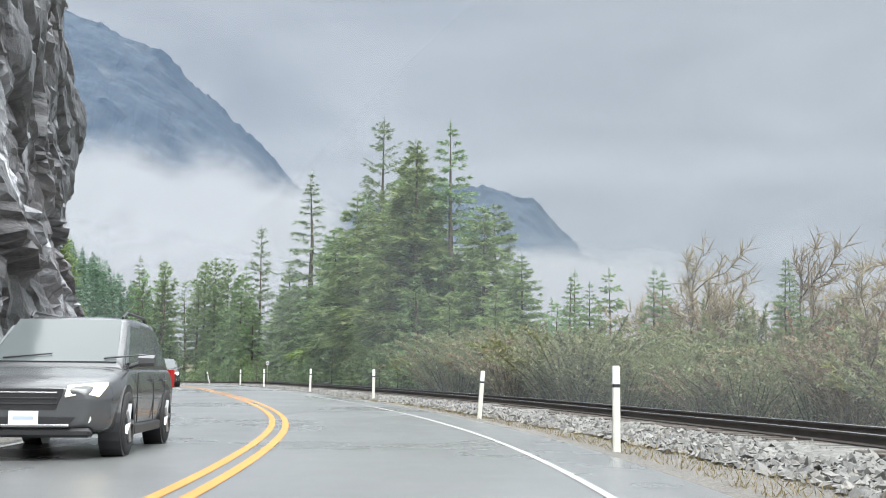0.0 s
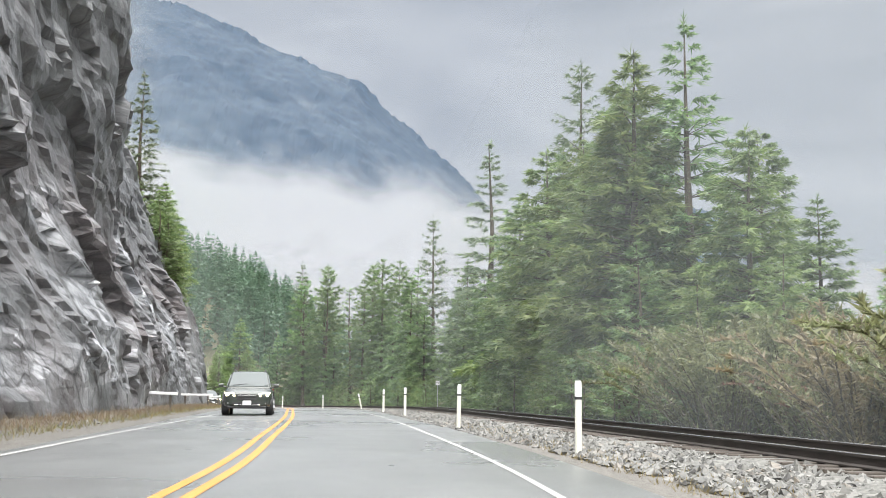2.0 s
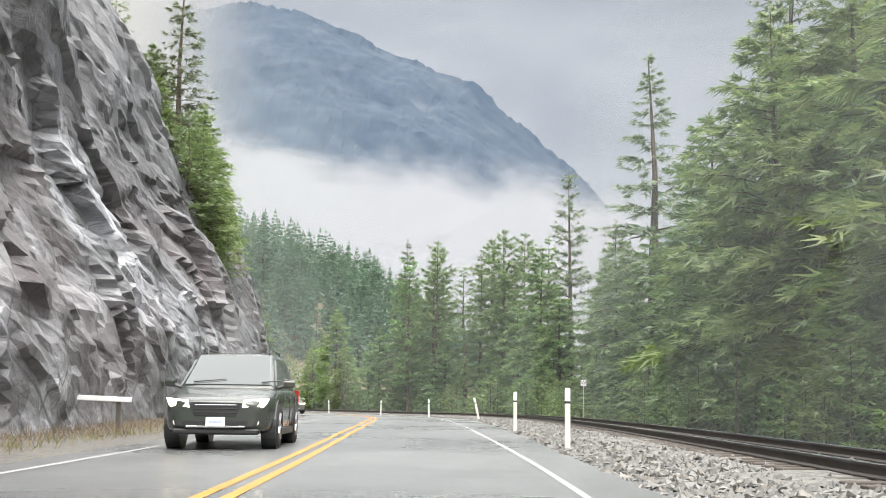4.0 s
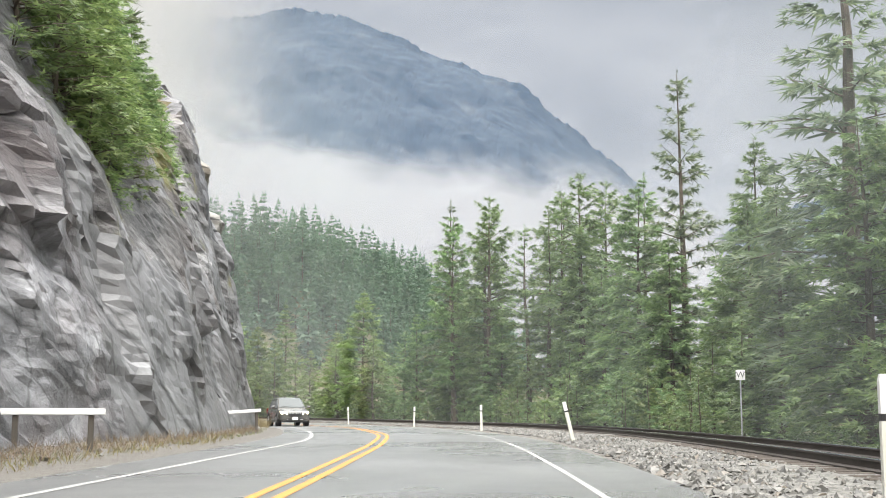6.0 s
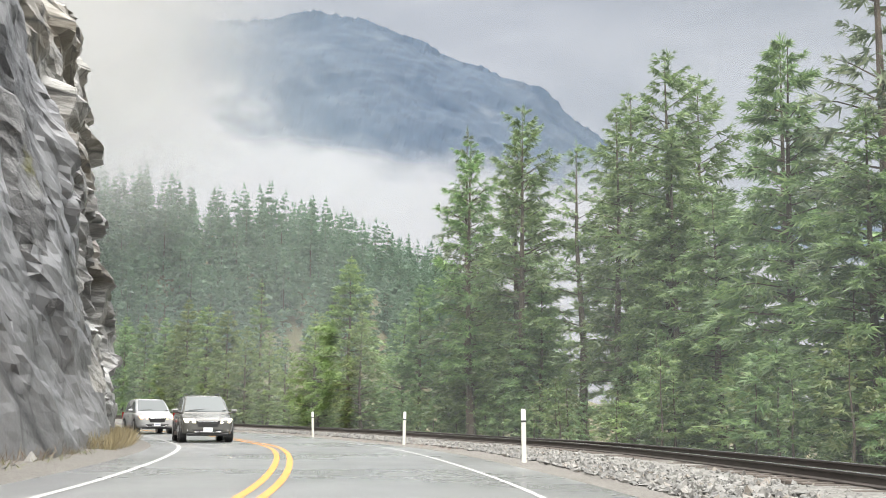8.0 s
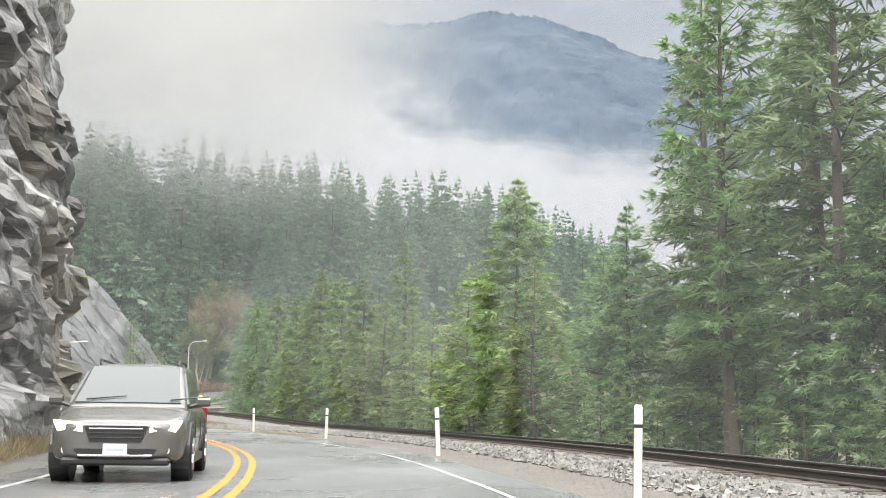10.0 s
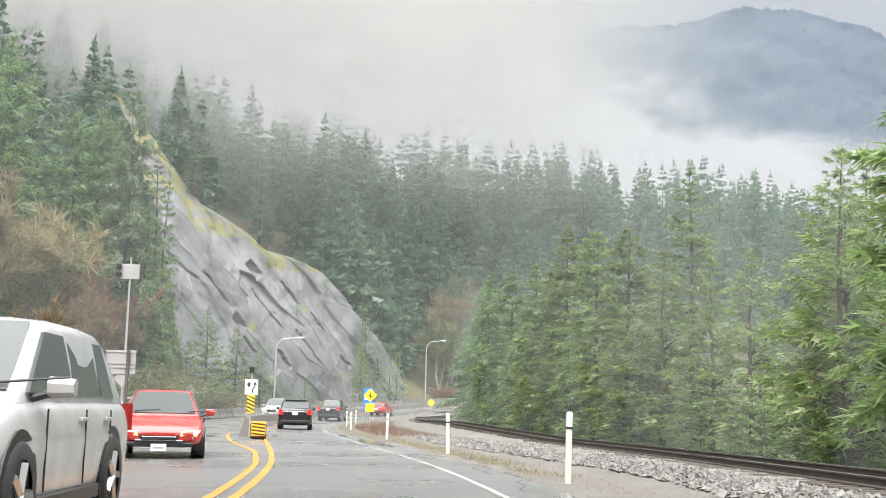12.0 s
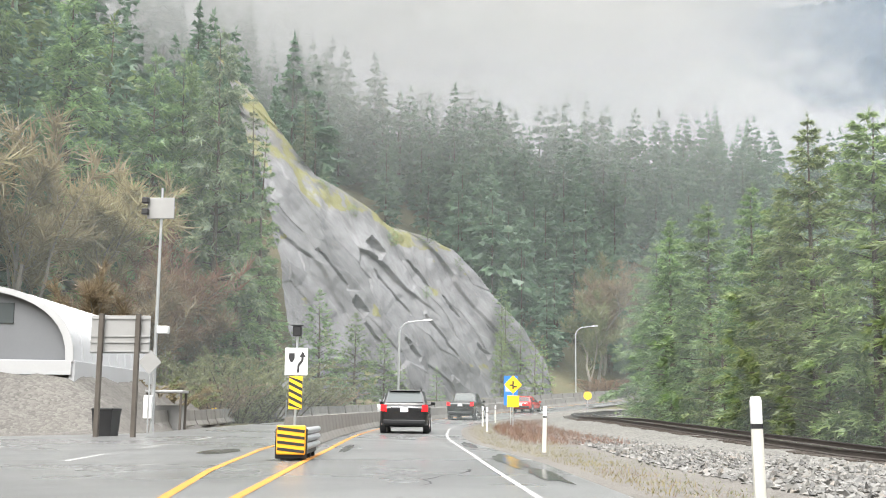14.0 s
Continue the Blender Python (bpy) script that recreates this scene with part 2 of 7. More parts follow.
def bump(n, l, b, height, strength, distance=0.05):
    k = n.new("ShaderNodeBump")
    k.inputs["Strength"].default_value, k.inputs["Distance"].default_value = strength, distance
    l.new(height, k.inputs["Height"])
    if b.inputs["Normal"].is_linked:
        l.new(b.inputs["Normal"].links[0].from_socket, k.inputs["Normal"])
    l.new(k.outputs["Normal"], b.inputs["Normal"])


def plain(name, colour, rough=0.6, metal=0.0, vary=0.12, scale=6.0, spec=0.5, emit=0.0):
    """A surface of one colour with dirt at two scales."""
    m, n, l, b = material(name, rough, metal, spec)
    big, fine = noise_tex(n, l, scale * 0.25, 3), noise_tex(n, l, scale * 8, 4)
    dark = tuple(c * (1 - 2.2 * vary) for c in colour)
    lite = tuple(min(1, c * (1 + vary)) for c in colour)
    c1 = ramp(n, l, big, [(0.3, dark), (0.65, colour)])
    c2 = ramp(n, l, fine, [(0.3, colour), (0.7, lite)])
    l.new(mixed(n, l, 0.45, c1, c2), b.inputs["Base Color"])
    if emit:
        b.inputs["Emission Color"].default_value, b.inputs["Emission Strength"].default_value = (*colour, 1), emit
    return m


def foliage(name, dark, mid, lite, rough=0.45, patch=0.55):
    m, n, l, b = material(name, rough, 0, 0.7)
    geo, info = n.new("ShaderNodeNewGeometry"), n.new("ShaderNodeObjectInfo")
    per = ramp(n, l, geo.outputs["Random Per Island"], [(0.0, dark), (0.5, mid), (1.0, lite)])
    big = noise_tex(n, l, patch, 3)
    base = mixed(n, l, ramp(n, l, big, [(0.35, (0, 0, 0)), (0.7, (1, 1, 1))]), mixed(n, l, 0.5, per, dark), per)
    hsv = n.new("ShaderNodeHueSaturation")
    hue = n.new("ShaderNodeMapRange")
    hue.inputs["To Min"].default_value, hue.inputs["To Max"].default_value = 0.485, 0.515
    val = n.new("ShaderNodeMapRange")
    val.inputs["To Min"].default_value, val.inputs["To Max"].default_value = 0.8, 1.25
    l.new(info.outputs["Random"], hue.inputs["Value"])
    l.new(info.outputs["Random"], val.inputs["Value"])
    l.new(hue.outputs["Result"], hsv.inputs["Hue"])
    l.new(val.outputs["Result"], hsv.inputs["Value"])
    l.new(base, hsv.inputs["Color"])
    l.new(hsv.outputs["Color"], b.inputs["Base Color"])
    b.inputs["Transmission Weight"].default_value = 0.0
    tr, mx, out = n.new("ShaderNodeBsdfTranslucent"), n.new("ShaderNodeMixShader"), n["Material Output"]
    l.new(hsv.outputs["Color"], tr.inputs["Color"])
    mx.inputs["Fac"].default_value = 0.5
    l.new(b.outputs["BSDF"], mx.inputs[1])
    l.new(tr.outputs["BSDF"], mx.inputs[2])
    l.new(mx.outputs["Shader"], out.inputs["Surface"])
    return m


def mist(name, colour, density, lo, hi, scale, stretch, flip=False, amount=0.5):
    """Thin cloud: the share that it veils grows across the sheet's v and breaks up in wisps."""
    m = bpy.data.materials.new(name)
    m.use_nodes = True
    n, l = m.node_tree.nodes, m.node_tree.links
    n.remove(n["Principled BSDF"])
    uv = n.new("ShaderNodeUVMap")
    sep = n.new("ShaderNodeSeparateXYZ")
    l.new(uv.outputs["UV"], sep.inputs["Vector"])
    t = noise_tex(n, l, scale, 8, 0.56, stretch, distort=0.5)
    a = n.new("ShaderNodeMath")
    a.operation = "MULTIPLY_ADD"
    l.new(t, a.inputs[0])
    a.inputs[1].default_value = amount * 2
    a.inputs[2].default_value = -amount
    v = n.new("ShaderNodeMath")
    v.operation = "SUBTRACT" if flip else "ADD"
    l.new(sep.outputs["Y"], v.inputs[0] if not flip else v.inputs[1])
    if flip:
        v.inputs[0].default_value = 1.0
    else:
        v.inputs[1].default_value = 0.0
    both = n.new("ShaderNodeMath")
    both.operation = "ADD"
    l.new(v.outputs[0], both.inputs[0])
    l.new(a.outputs[0], both.inputs[1])
    r = n.new("ShaderNodeMapRange")
    r.interpolation_type = "SMOOTHSTEP"
    r.inputs["From Min"].default_value, r.inputs["From Max"].default_value = lo, hi
    r.inputs["To Min"].default_value, r.inputs["To Max"].default_value = 0.004, density
    l.new(both.outputs[0], r.inputs["Value"])
    clear, d1, d2 = n.new("ShaderNodeBsdfTransparent"), n.new("ShaderNodeBsdfDiffuse"), n.new("ShaderNodeBsdfTranslucent")
    d1.inputs["Color"].default_value = d2.inputs["Color"].default_value = (*colour, 1)
    body, mx = n.new("ShaderNodeMixShader"), n.new("ShaderNodeMixShader")
    body.inputs["Fac"].default_value = 0.4
    l.new(d1.outputs["BSDF"], body.inputs[1])
    l.new(d2.outputs["BSDF"], body.inputs[2])
    ends = n.new("ShaderNodeMath")
    ends.operation = "PINGPONG"
    ends.inputs[1].default_value = 0.5
    l.new(sep.outputs["X"], ends.inputs[0])
    fade = n.new("ShaderNodeMapRange")
    fade.interpolation_type = "SMOOTHSTEP"
    fade.inputs["From Min"].default_value, fade.inputs["From Max"].default_value = 0.0, 0.12
    l.new(ends.outputs[0], fade.inputs["Value"])
    share = n.new("ShaderNodeMath")
    share.operation = "MULTIPLY"
    l.new(r.outputs["Result"], share.inputs[0])
    l.new(fade.outputs["Result"], share.inputs[1])
    if density > 0.22:
        # grain of droplets: the share varies from point to point about its mean
        grain, place = n.new("ShaderNodeTexWhiteNoise"), n.new("ShaderNodeTexCoord")
        l.new(place.outputs["Object"], grain.inputs["Vector"])

        def sum_of(op, a_, b_):
            q = n.new("ShaderNodeMath")
            q.operation = op
            for k, v_ in enumerate((a_, b_)):
                if isinstance(v_, float):
                    q.inputs[k].default_value = v_
                else:
                    l.new(v_, q.inputs[k])
            return q.outputs[0]

        s_ = share.outputs[0]
        spread = sum_of("MULTIPLY", s_, sum_of("SUBTRACT", 1.0, s_))
        wide = sum_of("MULTIPLY", spread, sum_of("MULTIPLY", grain.outputs["Value"], 1.8))
        l.new(sum_of("SUBTRACT", sum_of("ADD", s_, wide), sum_of("MULTIPLY", spread, 0.9)), mx.inputs["Fac"])
    else:
        l.new(share.outputs[0], mx.inputs["Fac"])
    l.new(clear.outputs["BSDF"], mx.inputs[1])
    l.new(body.outputs["Shader"], mx.inputs[2])
    l.new(mx.outputs["Shader"], n["Material Output"].inputs["Surface"])
    return m


def face_noise(n, l, scale, turn, stretch, detail=6, rough=0.6, distort=0.08):
    """Noise over a rock face in metres along and up it, drawn out along a slanting direction."""
    uv, mp, t = n.new("ShaderNodeUVMap"), n.new("ShaderNodeMapping"), n.new("ShaderNodeTexNoise")
    mp.vector_type = "TEXTURE"
    mp.inputs["Rotation"].default_value = (0, 0, radians(turn))
    mp.inputs["Scale"].default_value = (stretch, 1, 1)
    t.inputs["Scale"].default_value, t.inputs["Detail"].default_value, t.inputs["Roughness"].default_value, t.inputs["Distortion"].default_value = scale, detail, rough, distort
    l.new(uv.outputs["UV"], mp.inputs["Vector"])
    l.new(mp.outputs["Vector"], t.inputs["Vector"])
    return t.outputs["Fac"]


def face_cells(n, l, scale, turn, stretch, feature, out):
    uv, mp, t = n.new("ShaderNodeUVMap"), n.new("ShaderNodeMapping"), n.new("ShaderNodeTexVoronoi")
    mp.vector_type = "TEXTURE"
    mp.inputs["Rotation"].default_value = (0, 0, radians(turn))
    mp.inputs["Scale"].default_value = (stretch, 1, 1)
    t.voronoi_dimensions, t.feature = "2D", feature
    t.inputs["Scale"].default_value = scale
    wob = n.new("ShaderNodeTexNoise")
    wob.inputs["Scale"].default_value, wob.inputs["Detail"].default_value = 0.6, 4
    add = n.new("ShaderNodeMix")
    add.data_type, add.blend_type = "VECTOR", "MIX"
    add.inputs["Factor"].default_value = 0.03
    l.new(uv.outputs["UV"], mp.inputs["Vector"])
    l.new(mp.outputs["Vector"], wob.inputs["Vector"])
    l.new(mp.outputs["Vector"], add.inputs["A"])
    sc = n.new("ShaderNodeVectorMath")
    sc.operation = "SCALE"
    sc.inputs["Scale"].default_value = 12.0
    l.new(wob.outputs["Color"], sc.inputs[0])
    l.new(sc.outputs["Vector"], add.inputs["B"])
    l.new(add.outputs["Result"], t.inputs["Vector"])
    return t.outputs[out]


def rock_material(name, dark, mid, lite, stain, turn, steep=0.0, streaks=3.4, moss=0.0, wet=0.40, crack_scale=0.5, joints=3.2, relief=1.0, contrast=1.0, split=1.0):
    m, n, l, b = material(name, wet, 0, 0.5)
    big = face_noise(n, l, 0.09, 0, 1.3, 5, 0.6)
    band = face_noise(n, l, 0.9, turn, 1.7, 9, 0.72, 0.3)
    fine = face_noise(n, l, 5.0, turn, 1.4, 8, 0.74, 0.3)
    grain = face_noise(n, l, 24.0, 0, 1.8, 4, 0.7)
    plates = n.new("ShaderNodeSeparateColor")
    l.new(face_cells(n, l, crack_scale * 0.8, turn, 3.0, "F1", "Color"), plates.inputs["Color"])
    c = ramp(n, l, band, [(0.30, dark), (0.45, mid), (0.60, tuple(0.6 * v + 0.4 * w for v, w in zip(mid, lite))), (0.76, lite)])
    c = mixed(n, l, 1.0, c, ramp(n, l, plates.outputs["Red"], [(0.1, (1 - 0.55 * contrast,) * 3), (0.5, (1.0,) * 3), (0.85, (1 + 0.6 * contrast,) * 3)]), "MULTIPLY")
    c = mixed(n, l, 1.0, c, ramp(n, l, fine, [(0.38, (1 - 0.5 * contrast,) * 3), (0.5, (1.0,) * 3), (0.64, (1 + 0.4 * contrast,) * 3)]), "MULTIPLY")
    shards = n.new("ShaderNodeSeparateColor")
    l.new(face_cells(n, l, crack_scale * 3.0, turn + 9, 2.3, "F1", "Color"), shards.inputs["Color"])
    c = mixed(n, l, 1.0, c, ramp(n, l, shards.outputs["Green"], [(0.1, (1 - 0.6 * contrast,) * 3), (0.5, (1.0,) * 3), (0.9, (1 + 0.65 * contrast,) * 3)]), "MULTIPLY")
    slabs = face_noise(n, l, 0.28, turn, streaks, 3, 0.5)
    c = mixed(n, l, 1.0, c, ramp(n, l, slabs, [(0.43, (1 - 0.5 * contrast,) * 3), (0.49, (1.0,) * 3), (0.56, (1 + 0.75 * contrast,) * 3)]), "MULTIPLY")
    c = mixed(n, l, ramp(n, l, big, [(0.46, (0, 0, 0)), (0.56, (0.8, 0.8, 0.8))]), c, mixed(n, l, 0.65, c, stain))
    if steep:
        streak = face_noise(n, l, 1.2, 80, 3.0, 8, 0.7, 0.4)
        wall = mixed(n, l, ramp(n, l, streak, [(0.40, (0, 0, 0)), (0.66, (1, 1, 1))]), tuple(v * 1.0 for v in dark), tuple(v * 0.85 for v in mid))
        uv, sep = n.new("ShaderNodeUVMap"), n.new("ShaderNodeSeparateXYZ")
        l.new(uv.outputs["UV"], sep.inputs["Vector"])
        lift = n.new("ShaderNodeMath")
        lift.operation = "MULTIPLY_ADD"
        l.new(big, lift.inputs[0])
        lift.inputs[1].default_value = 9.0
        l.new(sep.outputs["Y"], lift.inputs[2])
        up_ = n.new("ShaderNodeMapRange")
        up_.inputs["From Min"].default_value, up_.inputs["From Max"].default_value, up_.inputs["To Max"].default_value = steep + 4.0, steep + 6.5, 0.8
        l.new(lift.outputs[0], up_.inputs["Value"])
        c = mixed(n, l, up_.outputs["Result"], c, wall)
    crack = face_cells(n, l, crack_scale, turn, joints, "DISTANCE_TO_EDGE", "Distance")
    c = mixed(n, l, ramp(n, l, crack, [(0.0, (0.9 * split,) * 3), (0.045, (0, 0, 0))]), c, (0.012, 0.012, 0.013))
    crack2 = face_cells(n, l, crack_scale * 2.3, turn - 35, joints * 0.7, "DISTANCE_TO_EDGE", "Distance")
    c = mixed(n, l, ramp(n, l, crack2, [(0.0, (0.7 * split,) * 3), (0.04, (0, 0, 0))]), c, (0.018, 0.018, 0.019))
    c = mixed(n, l, 0.12, c, ramp(n, l, grain, [(0.3, dark), (0.7, lite)]))
    if moss:
        patch = face_noise(n, l, 0.30, turn, 1.6, 6, 0.65)
        c = mixed(n, l, ramp(n, l, patch, [(0.66 - moss, (0, 0, 0)), (0.72 - moss, (0.9, 0.9, 0.9))]), c, (0.13, 0.125, 0.03))
    l.new(c, b.inputs["Base Color"])
    l.new(ramp(n, l, fine, [(0.3, (wet - 0.10,) * 3), (0.7, (wet + 0.22,) * 3)]), b.inputs["Roughness"])
    bump(n, l, b, band, 0.7 * relief, 0.22)
    bump(n, l, b, fine, 1.0 * relief, 0.10)
    bump(n, l, b, crack, 0.6 * split, 0.12)
    bump(n, l, b, shards.outputs["Blue"], 0.7 * relief, 0.16)
    bump(n, l, b, grain, 0.35, 0.02)
    return m


# the pale third colour also paints in the sky's sheen on wet faces
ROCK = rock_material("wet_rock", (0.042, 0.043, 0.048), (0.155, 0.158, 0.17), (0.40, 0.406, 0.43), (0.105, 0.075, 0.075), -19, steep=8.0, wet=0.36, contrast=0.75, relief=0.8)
ROCK_MOSSY = rock_material("mossy_wet_rock", (0.02, 0.02, 0.022), (0.085, 0.085, 0.09), (0.30, 0.30, 0.30), (0.085, 0.06, 0.05), -19, moss=0.08, wet=0.45, contrast=0.7)
ROCK_PLAIN = rock_material("smooth_wet_rock", (0.085, 0.087, 0.092), (0.15, 0.152, 0.16), (0.22, 0.222, 0.232), (0.12, 0.115, 0.118), -18, wet=0.40, crack_scale=0.22, joints=2.4, relief=0.25, contrast=0.36)
ROCK_LEDGE = rock_material("layered_wet_rock", (0.075, 0.073, 0.07), (0.20, 0.198, 0.194), (0.40, 0.40, 0.396), (0.17, 0.135, 0.085), -8, wet=0.36, crack_scale=0.7, joints=4.5, relief=0.9, contrast=0.6)
SLAB = rock_material("granite_slab", (0.075, 0.075, 0.079), (0.112, 0.112, 0.118), (0.155, 0.155, 0.164), (0.10, 0.097, 0.102), -48, streaks=4.5, wet=0.44, crack_scale=0.10, joints=7.0, relief=0.9, contrast=0.28, split=0.45)
SLAB_MOSSY = rock_material("mossy_granite", (0.07, 0.07, 0.073), (0.11, 0.11, 0.115), (0.155, 0.155, 0.155), (0.11, 0.10, 0.085), -48, split=0.5, streaks=4.0, moss=0.19, wet=0.55, crack_scale=0.2, joints=3.4, relief=0.8, contrast=0.3)

m, n, l, b = material("wet_asphalt", 0.3, 0, 0.5)
big = noise_tex(n, l, 0.12, 4, 0.6)
lane = noise_tex(n, l, 0.5, 5, 0.6, (1, 0.12, 1), (0, 0, -25))
grit = noise_tex(n, l, 60, 3, 0.7)
c = ramp(n, l, lane, [(0.35, (0.082, 0.085, 0.086)), (0.65, (0.122, 0.127, 0.127))])
c = mixed(n, l, 0.4, c, ramp(n, l, grit, [(0.35, (0.06, 0.06, 0.062)), (0.7, (0.21, 0.21, 0.213))]))
l.new(c, b.inputs["Base Color"])
l.new(ramp(n, l, big, [(0.35, (0.22,) * 3), (0.7, (0.42,) * 3)]), b.inputs["Roughness"])
bump(n, l, b, grit, 0.25, 0.01)
ASPHALT = m


def gravel_material(name, dark, mid, lite, scale):
    m, n, l, b = material(name, 0.75)
    cell = cells(n, l, scale)
    sep = n.new("ShaderNodeSeparateColor")
    l.new(cell, sep.inputs["Color"])
    c = ramp(n, l, sep.outputs["Red"], [(0.1, dark), (0.55, mid), (0.95, lite)])
    c = mixed(n, l, 0.35, c, ramp(n, l, noise_tex(n, l, 0.8, 5), [(0.3, dark), (0.7, mid)]))
    l.new(c, b.inputs["Base Color"])
    bump(n, l, b, cells(n, l, scale, feature="DISTANCE_TO_EDGE", out="Distance"), 0.9, 0.03)
    return m


GRAVEL = gravel_material("ballast_bed", (0.05, 0.048, 0.044), (0.12, 0.118, 0.108), (0.21, 0.205, 0.19), 14)
VERGE = gravel_material("gravel_verge", (0.06, 0.055, 0.048), (0.115, 0.106, 0.095), (0.17, 0.16, 0.145), 30)
BANK = gravel_material("gravel_bank", (0.05, 0.046, 0.042), (0.088, 0.082, 0.073), (0.125, 0.119, 0.108), 9)

m, n, l, b = material("stone", 0.6)
info = n.new("ShaderNodeNewGeometry")
c = ramp(n, l, info.outputs["Random Per Island"], [(0.0, (0.04, 0.04, 0.041)), (0.5, (0.10, 0.098, 0.092)), (0.85, (0.18, 0.177, 0.168)), (1.0, (0.15, 0.125, 0.10))])
l.new(mixed(n, l, 0.3, c, ramp(n, l, noise_tex(n, l, 25, 4), [(0.3, (0.045, 0.044, 0.042)), (0.7, (0.19, 0.186, 0.176))])), b.inputs["Base Color"])
STONE = m

m, n, l, b = material("forest_soil", 0.9)
c = ramp(n, l, noise_tex(n, l, 0.22, 6, 0.6), [(0.3, (0.035, 0.045, 0.02)), (0.5, (0.075, 0.07, 0.03)), (0.7, (0.11, 0.075, 0.04))])
l.new(mixed(n, l, 0.4, c, ramp(n, l, noise_tex(n, l, 4, 6, 0.7), [(0.3, (0.03, 0.035, 0.018)), (0.7, (0.14, 0.115, 0.06))])), b.inputs["Base Color"])
bump(n, l, b, noise_tex(n, l, 3, 6, 0.7), 0.8, 0.2)
SOIL = m

# dark forest colours with the blue of distance haze mixed in
m, n, l, b = material("hazed_far_forest", 0.9)
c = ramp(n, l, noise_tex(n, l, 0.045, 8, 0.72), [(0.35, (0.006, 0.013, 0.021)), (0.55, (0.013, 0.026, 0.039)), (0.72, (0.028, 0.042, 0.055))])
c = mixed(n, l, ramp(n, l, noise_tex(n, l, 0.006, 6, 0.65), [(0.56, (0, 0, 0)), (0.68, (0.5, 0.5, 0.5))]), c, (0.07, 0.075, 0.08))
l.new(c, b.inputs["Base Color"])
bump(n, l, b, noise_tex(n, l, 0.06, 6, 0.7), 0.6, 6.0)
HAZED_FOREST = m

m, n, l, b = material("concrete", 0.75)
c = ramp(n, l, noise_tex(n, l, 0.9, 6, 0.65, (1, 1, 0.4)), [(0.3, (0.085, 0.08, 0.072)), (0.7, (0.19, 0.18, 0.166))])
l.new(mixed(n, l, 0.3, c, ramp(n, l, noise_tex(n, l, 22, 4), [(0.3, (0.085, 0.08, 0.073)), (0.7, (0.22, 0.21, 0.195))])), b.inputs["Base Color"])
bump(n, l, b, noise_tex(n, l, 30, 4), 0.3, 0.01)
CONCRETE = m

FIR = foliage("fir_needles", (0.082, 0.134, 0.058), (0.155, 0.235, 0.092), (0.25, 0.345, 0.125))
FIR_DARK = foliage("dark_fir_needles", (0.085, 0.115, 0.072), (0.15, 0.19, 0.112), (0.24, 0.28, 0.15))
FIR_YOUNG = foliage("young_fir_needles", (0.098, 0.152, 0.052), (0.18, 0.25, 0.092), (0.285, 0.355, 0.13))
FIR_FAR = foliage("hill_fir_needles", (0.068, 0.122, 0.078), (0.088, 0.152, 0.09), (0.118, 0.188, 0.104), patch=0.14)
BROWN = foliage("brown_brush", (0.13, 0.098, 0.06), (0.235, 0.185, 0.11), (0.33, 0.275, 0.16))
RUSSET = foliage("russet_brush", (0.13, 0.07, 0.05), (0.22, 0.125, 0.085), (0.30, 0.20, 0.12))
OLIVE = foliage("olive_brush", (0.11, 0.117, 0.058), (0.195, 0.207, 0.10), (0.28, 0.292, 0.14))
TAN_TWIGS = foliage("tan_twigs", (0.17, 0.14, 0.08), (0.29, 0.245, 0.14), (0.40, 0.345, 0.20))
STRAW = foliage("dry_grass", (0.10, 0.085, 0.03), (0.21, 0.165, 0.06), (0.32, 0.25, 0.10))
BARK = plain("fir_bark", (0.075, 0.058, 0.045), 0.9, vary=0.3, scale=4)
PALE_BARK = plain("alder_bark", (0.24, 0.22, 0.19), 0.85, vary=0.3, scale=4)
RAIL_STEEL = plain("rail_side_rust", (0.055, 0.046, 0.042), 0.7, 0.3, 0.25, 10)
RAIL_TOP = plain("rail_worn_top", (0.50, 0.50, 0.50), 0.22, 1.0, 0.1, 12)
TIE = plain("creosoted_tie", (0.055, 0.045, 0.038), 0.85, vary=0.3, scale=8)
WHITE_PAINT = plain("white_road_paint", (0.31, 0.31, 0.306), 0.5, vary=0.12, scale=3)
YELLOW_PAINT = plain("yellow_road_paint", (0.42, 0.175, 0.02), 0.5, vary=0.10, scale=3)
WHITE = plain("white_plastic", (0.50, 0.495, 0.45), 0.45, vary=0.06)
BRIGHT = plain("reflective_white", (0.58, 0.58, 0.58), 0.35, vary=0.03)
BLACK = plain("black_plastic", (0.02, 0.02, 0.022), 0.45, vary=0.15)
GREY_METAL = plain("galvanised_steel", (0.45, 0.46, 0.47), 0.45, 0.7, 0.12)
SIGN_BACK = plain("bare_aluminium_sheet", (0.27, 0.27, 0.268), 0.6, 0.2, 0.08)
YELLOW = plain("yellow_sign_sheet", (0.85, 0.50, 0.02), 0.4, vary=0.04)
ORANGE = plain("amber_reflective_sheet", (0.85, 0.38, 0.02), 0.4, vary=0.04)
BLUE = plain("blue_sign_sheet", (0.03, 0.16, 0.50), 0.4, vary=0.05)
WOOD_POST = plain("weathered_timber", (0.075, 0.065, 0.055), 0.85, vary=0.25, scale=8)
FABRIC = plain("white_tarpaulin", (0.40, 0.405, 0.415), 0.5, vary=0.07, scale=1.2)
FABRIC_GREY = plain("grey_tarpaulin", (0.15, 0.157, 0.168), 0.6, vary=0.08, scale=1.2)
TYRE = plain("tyre_rubber", (0.018, 0.018, 0.019), 0.8, vary=0.2, scale=20)
RIM = plain("alloy_rim", (0.45, 0.45, 0.46), 0.3, 0.9, 0.1)
DARK_TRIM = plain("dark_trim", (0.016, 0.016, 0.018), 0.4, vary=0.2)
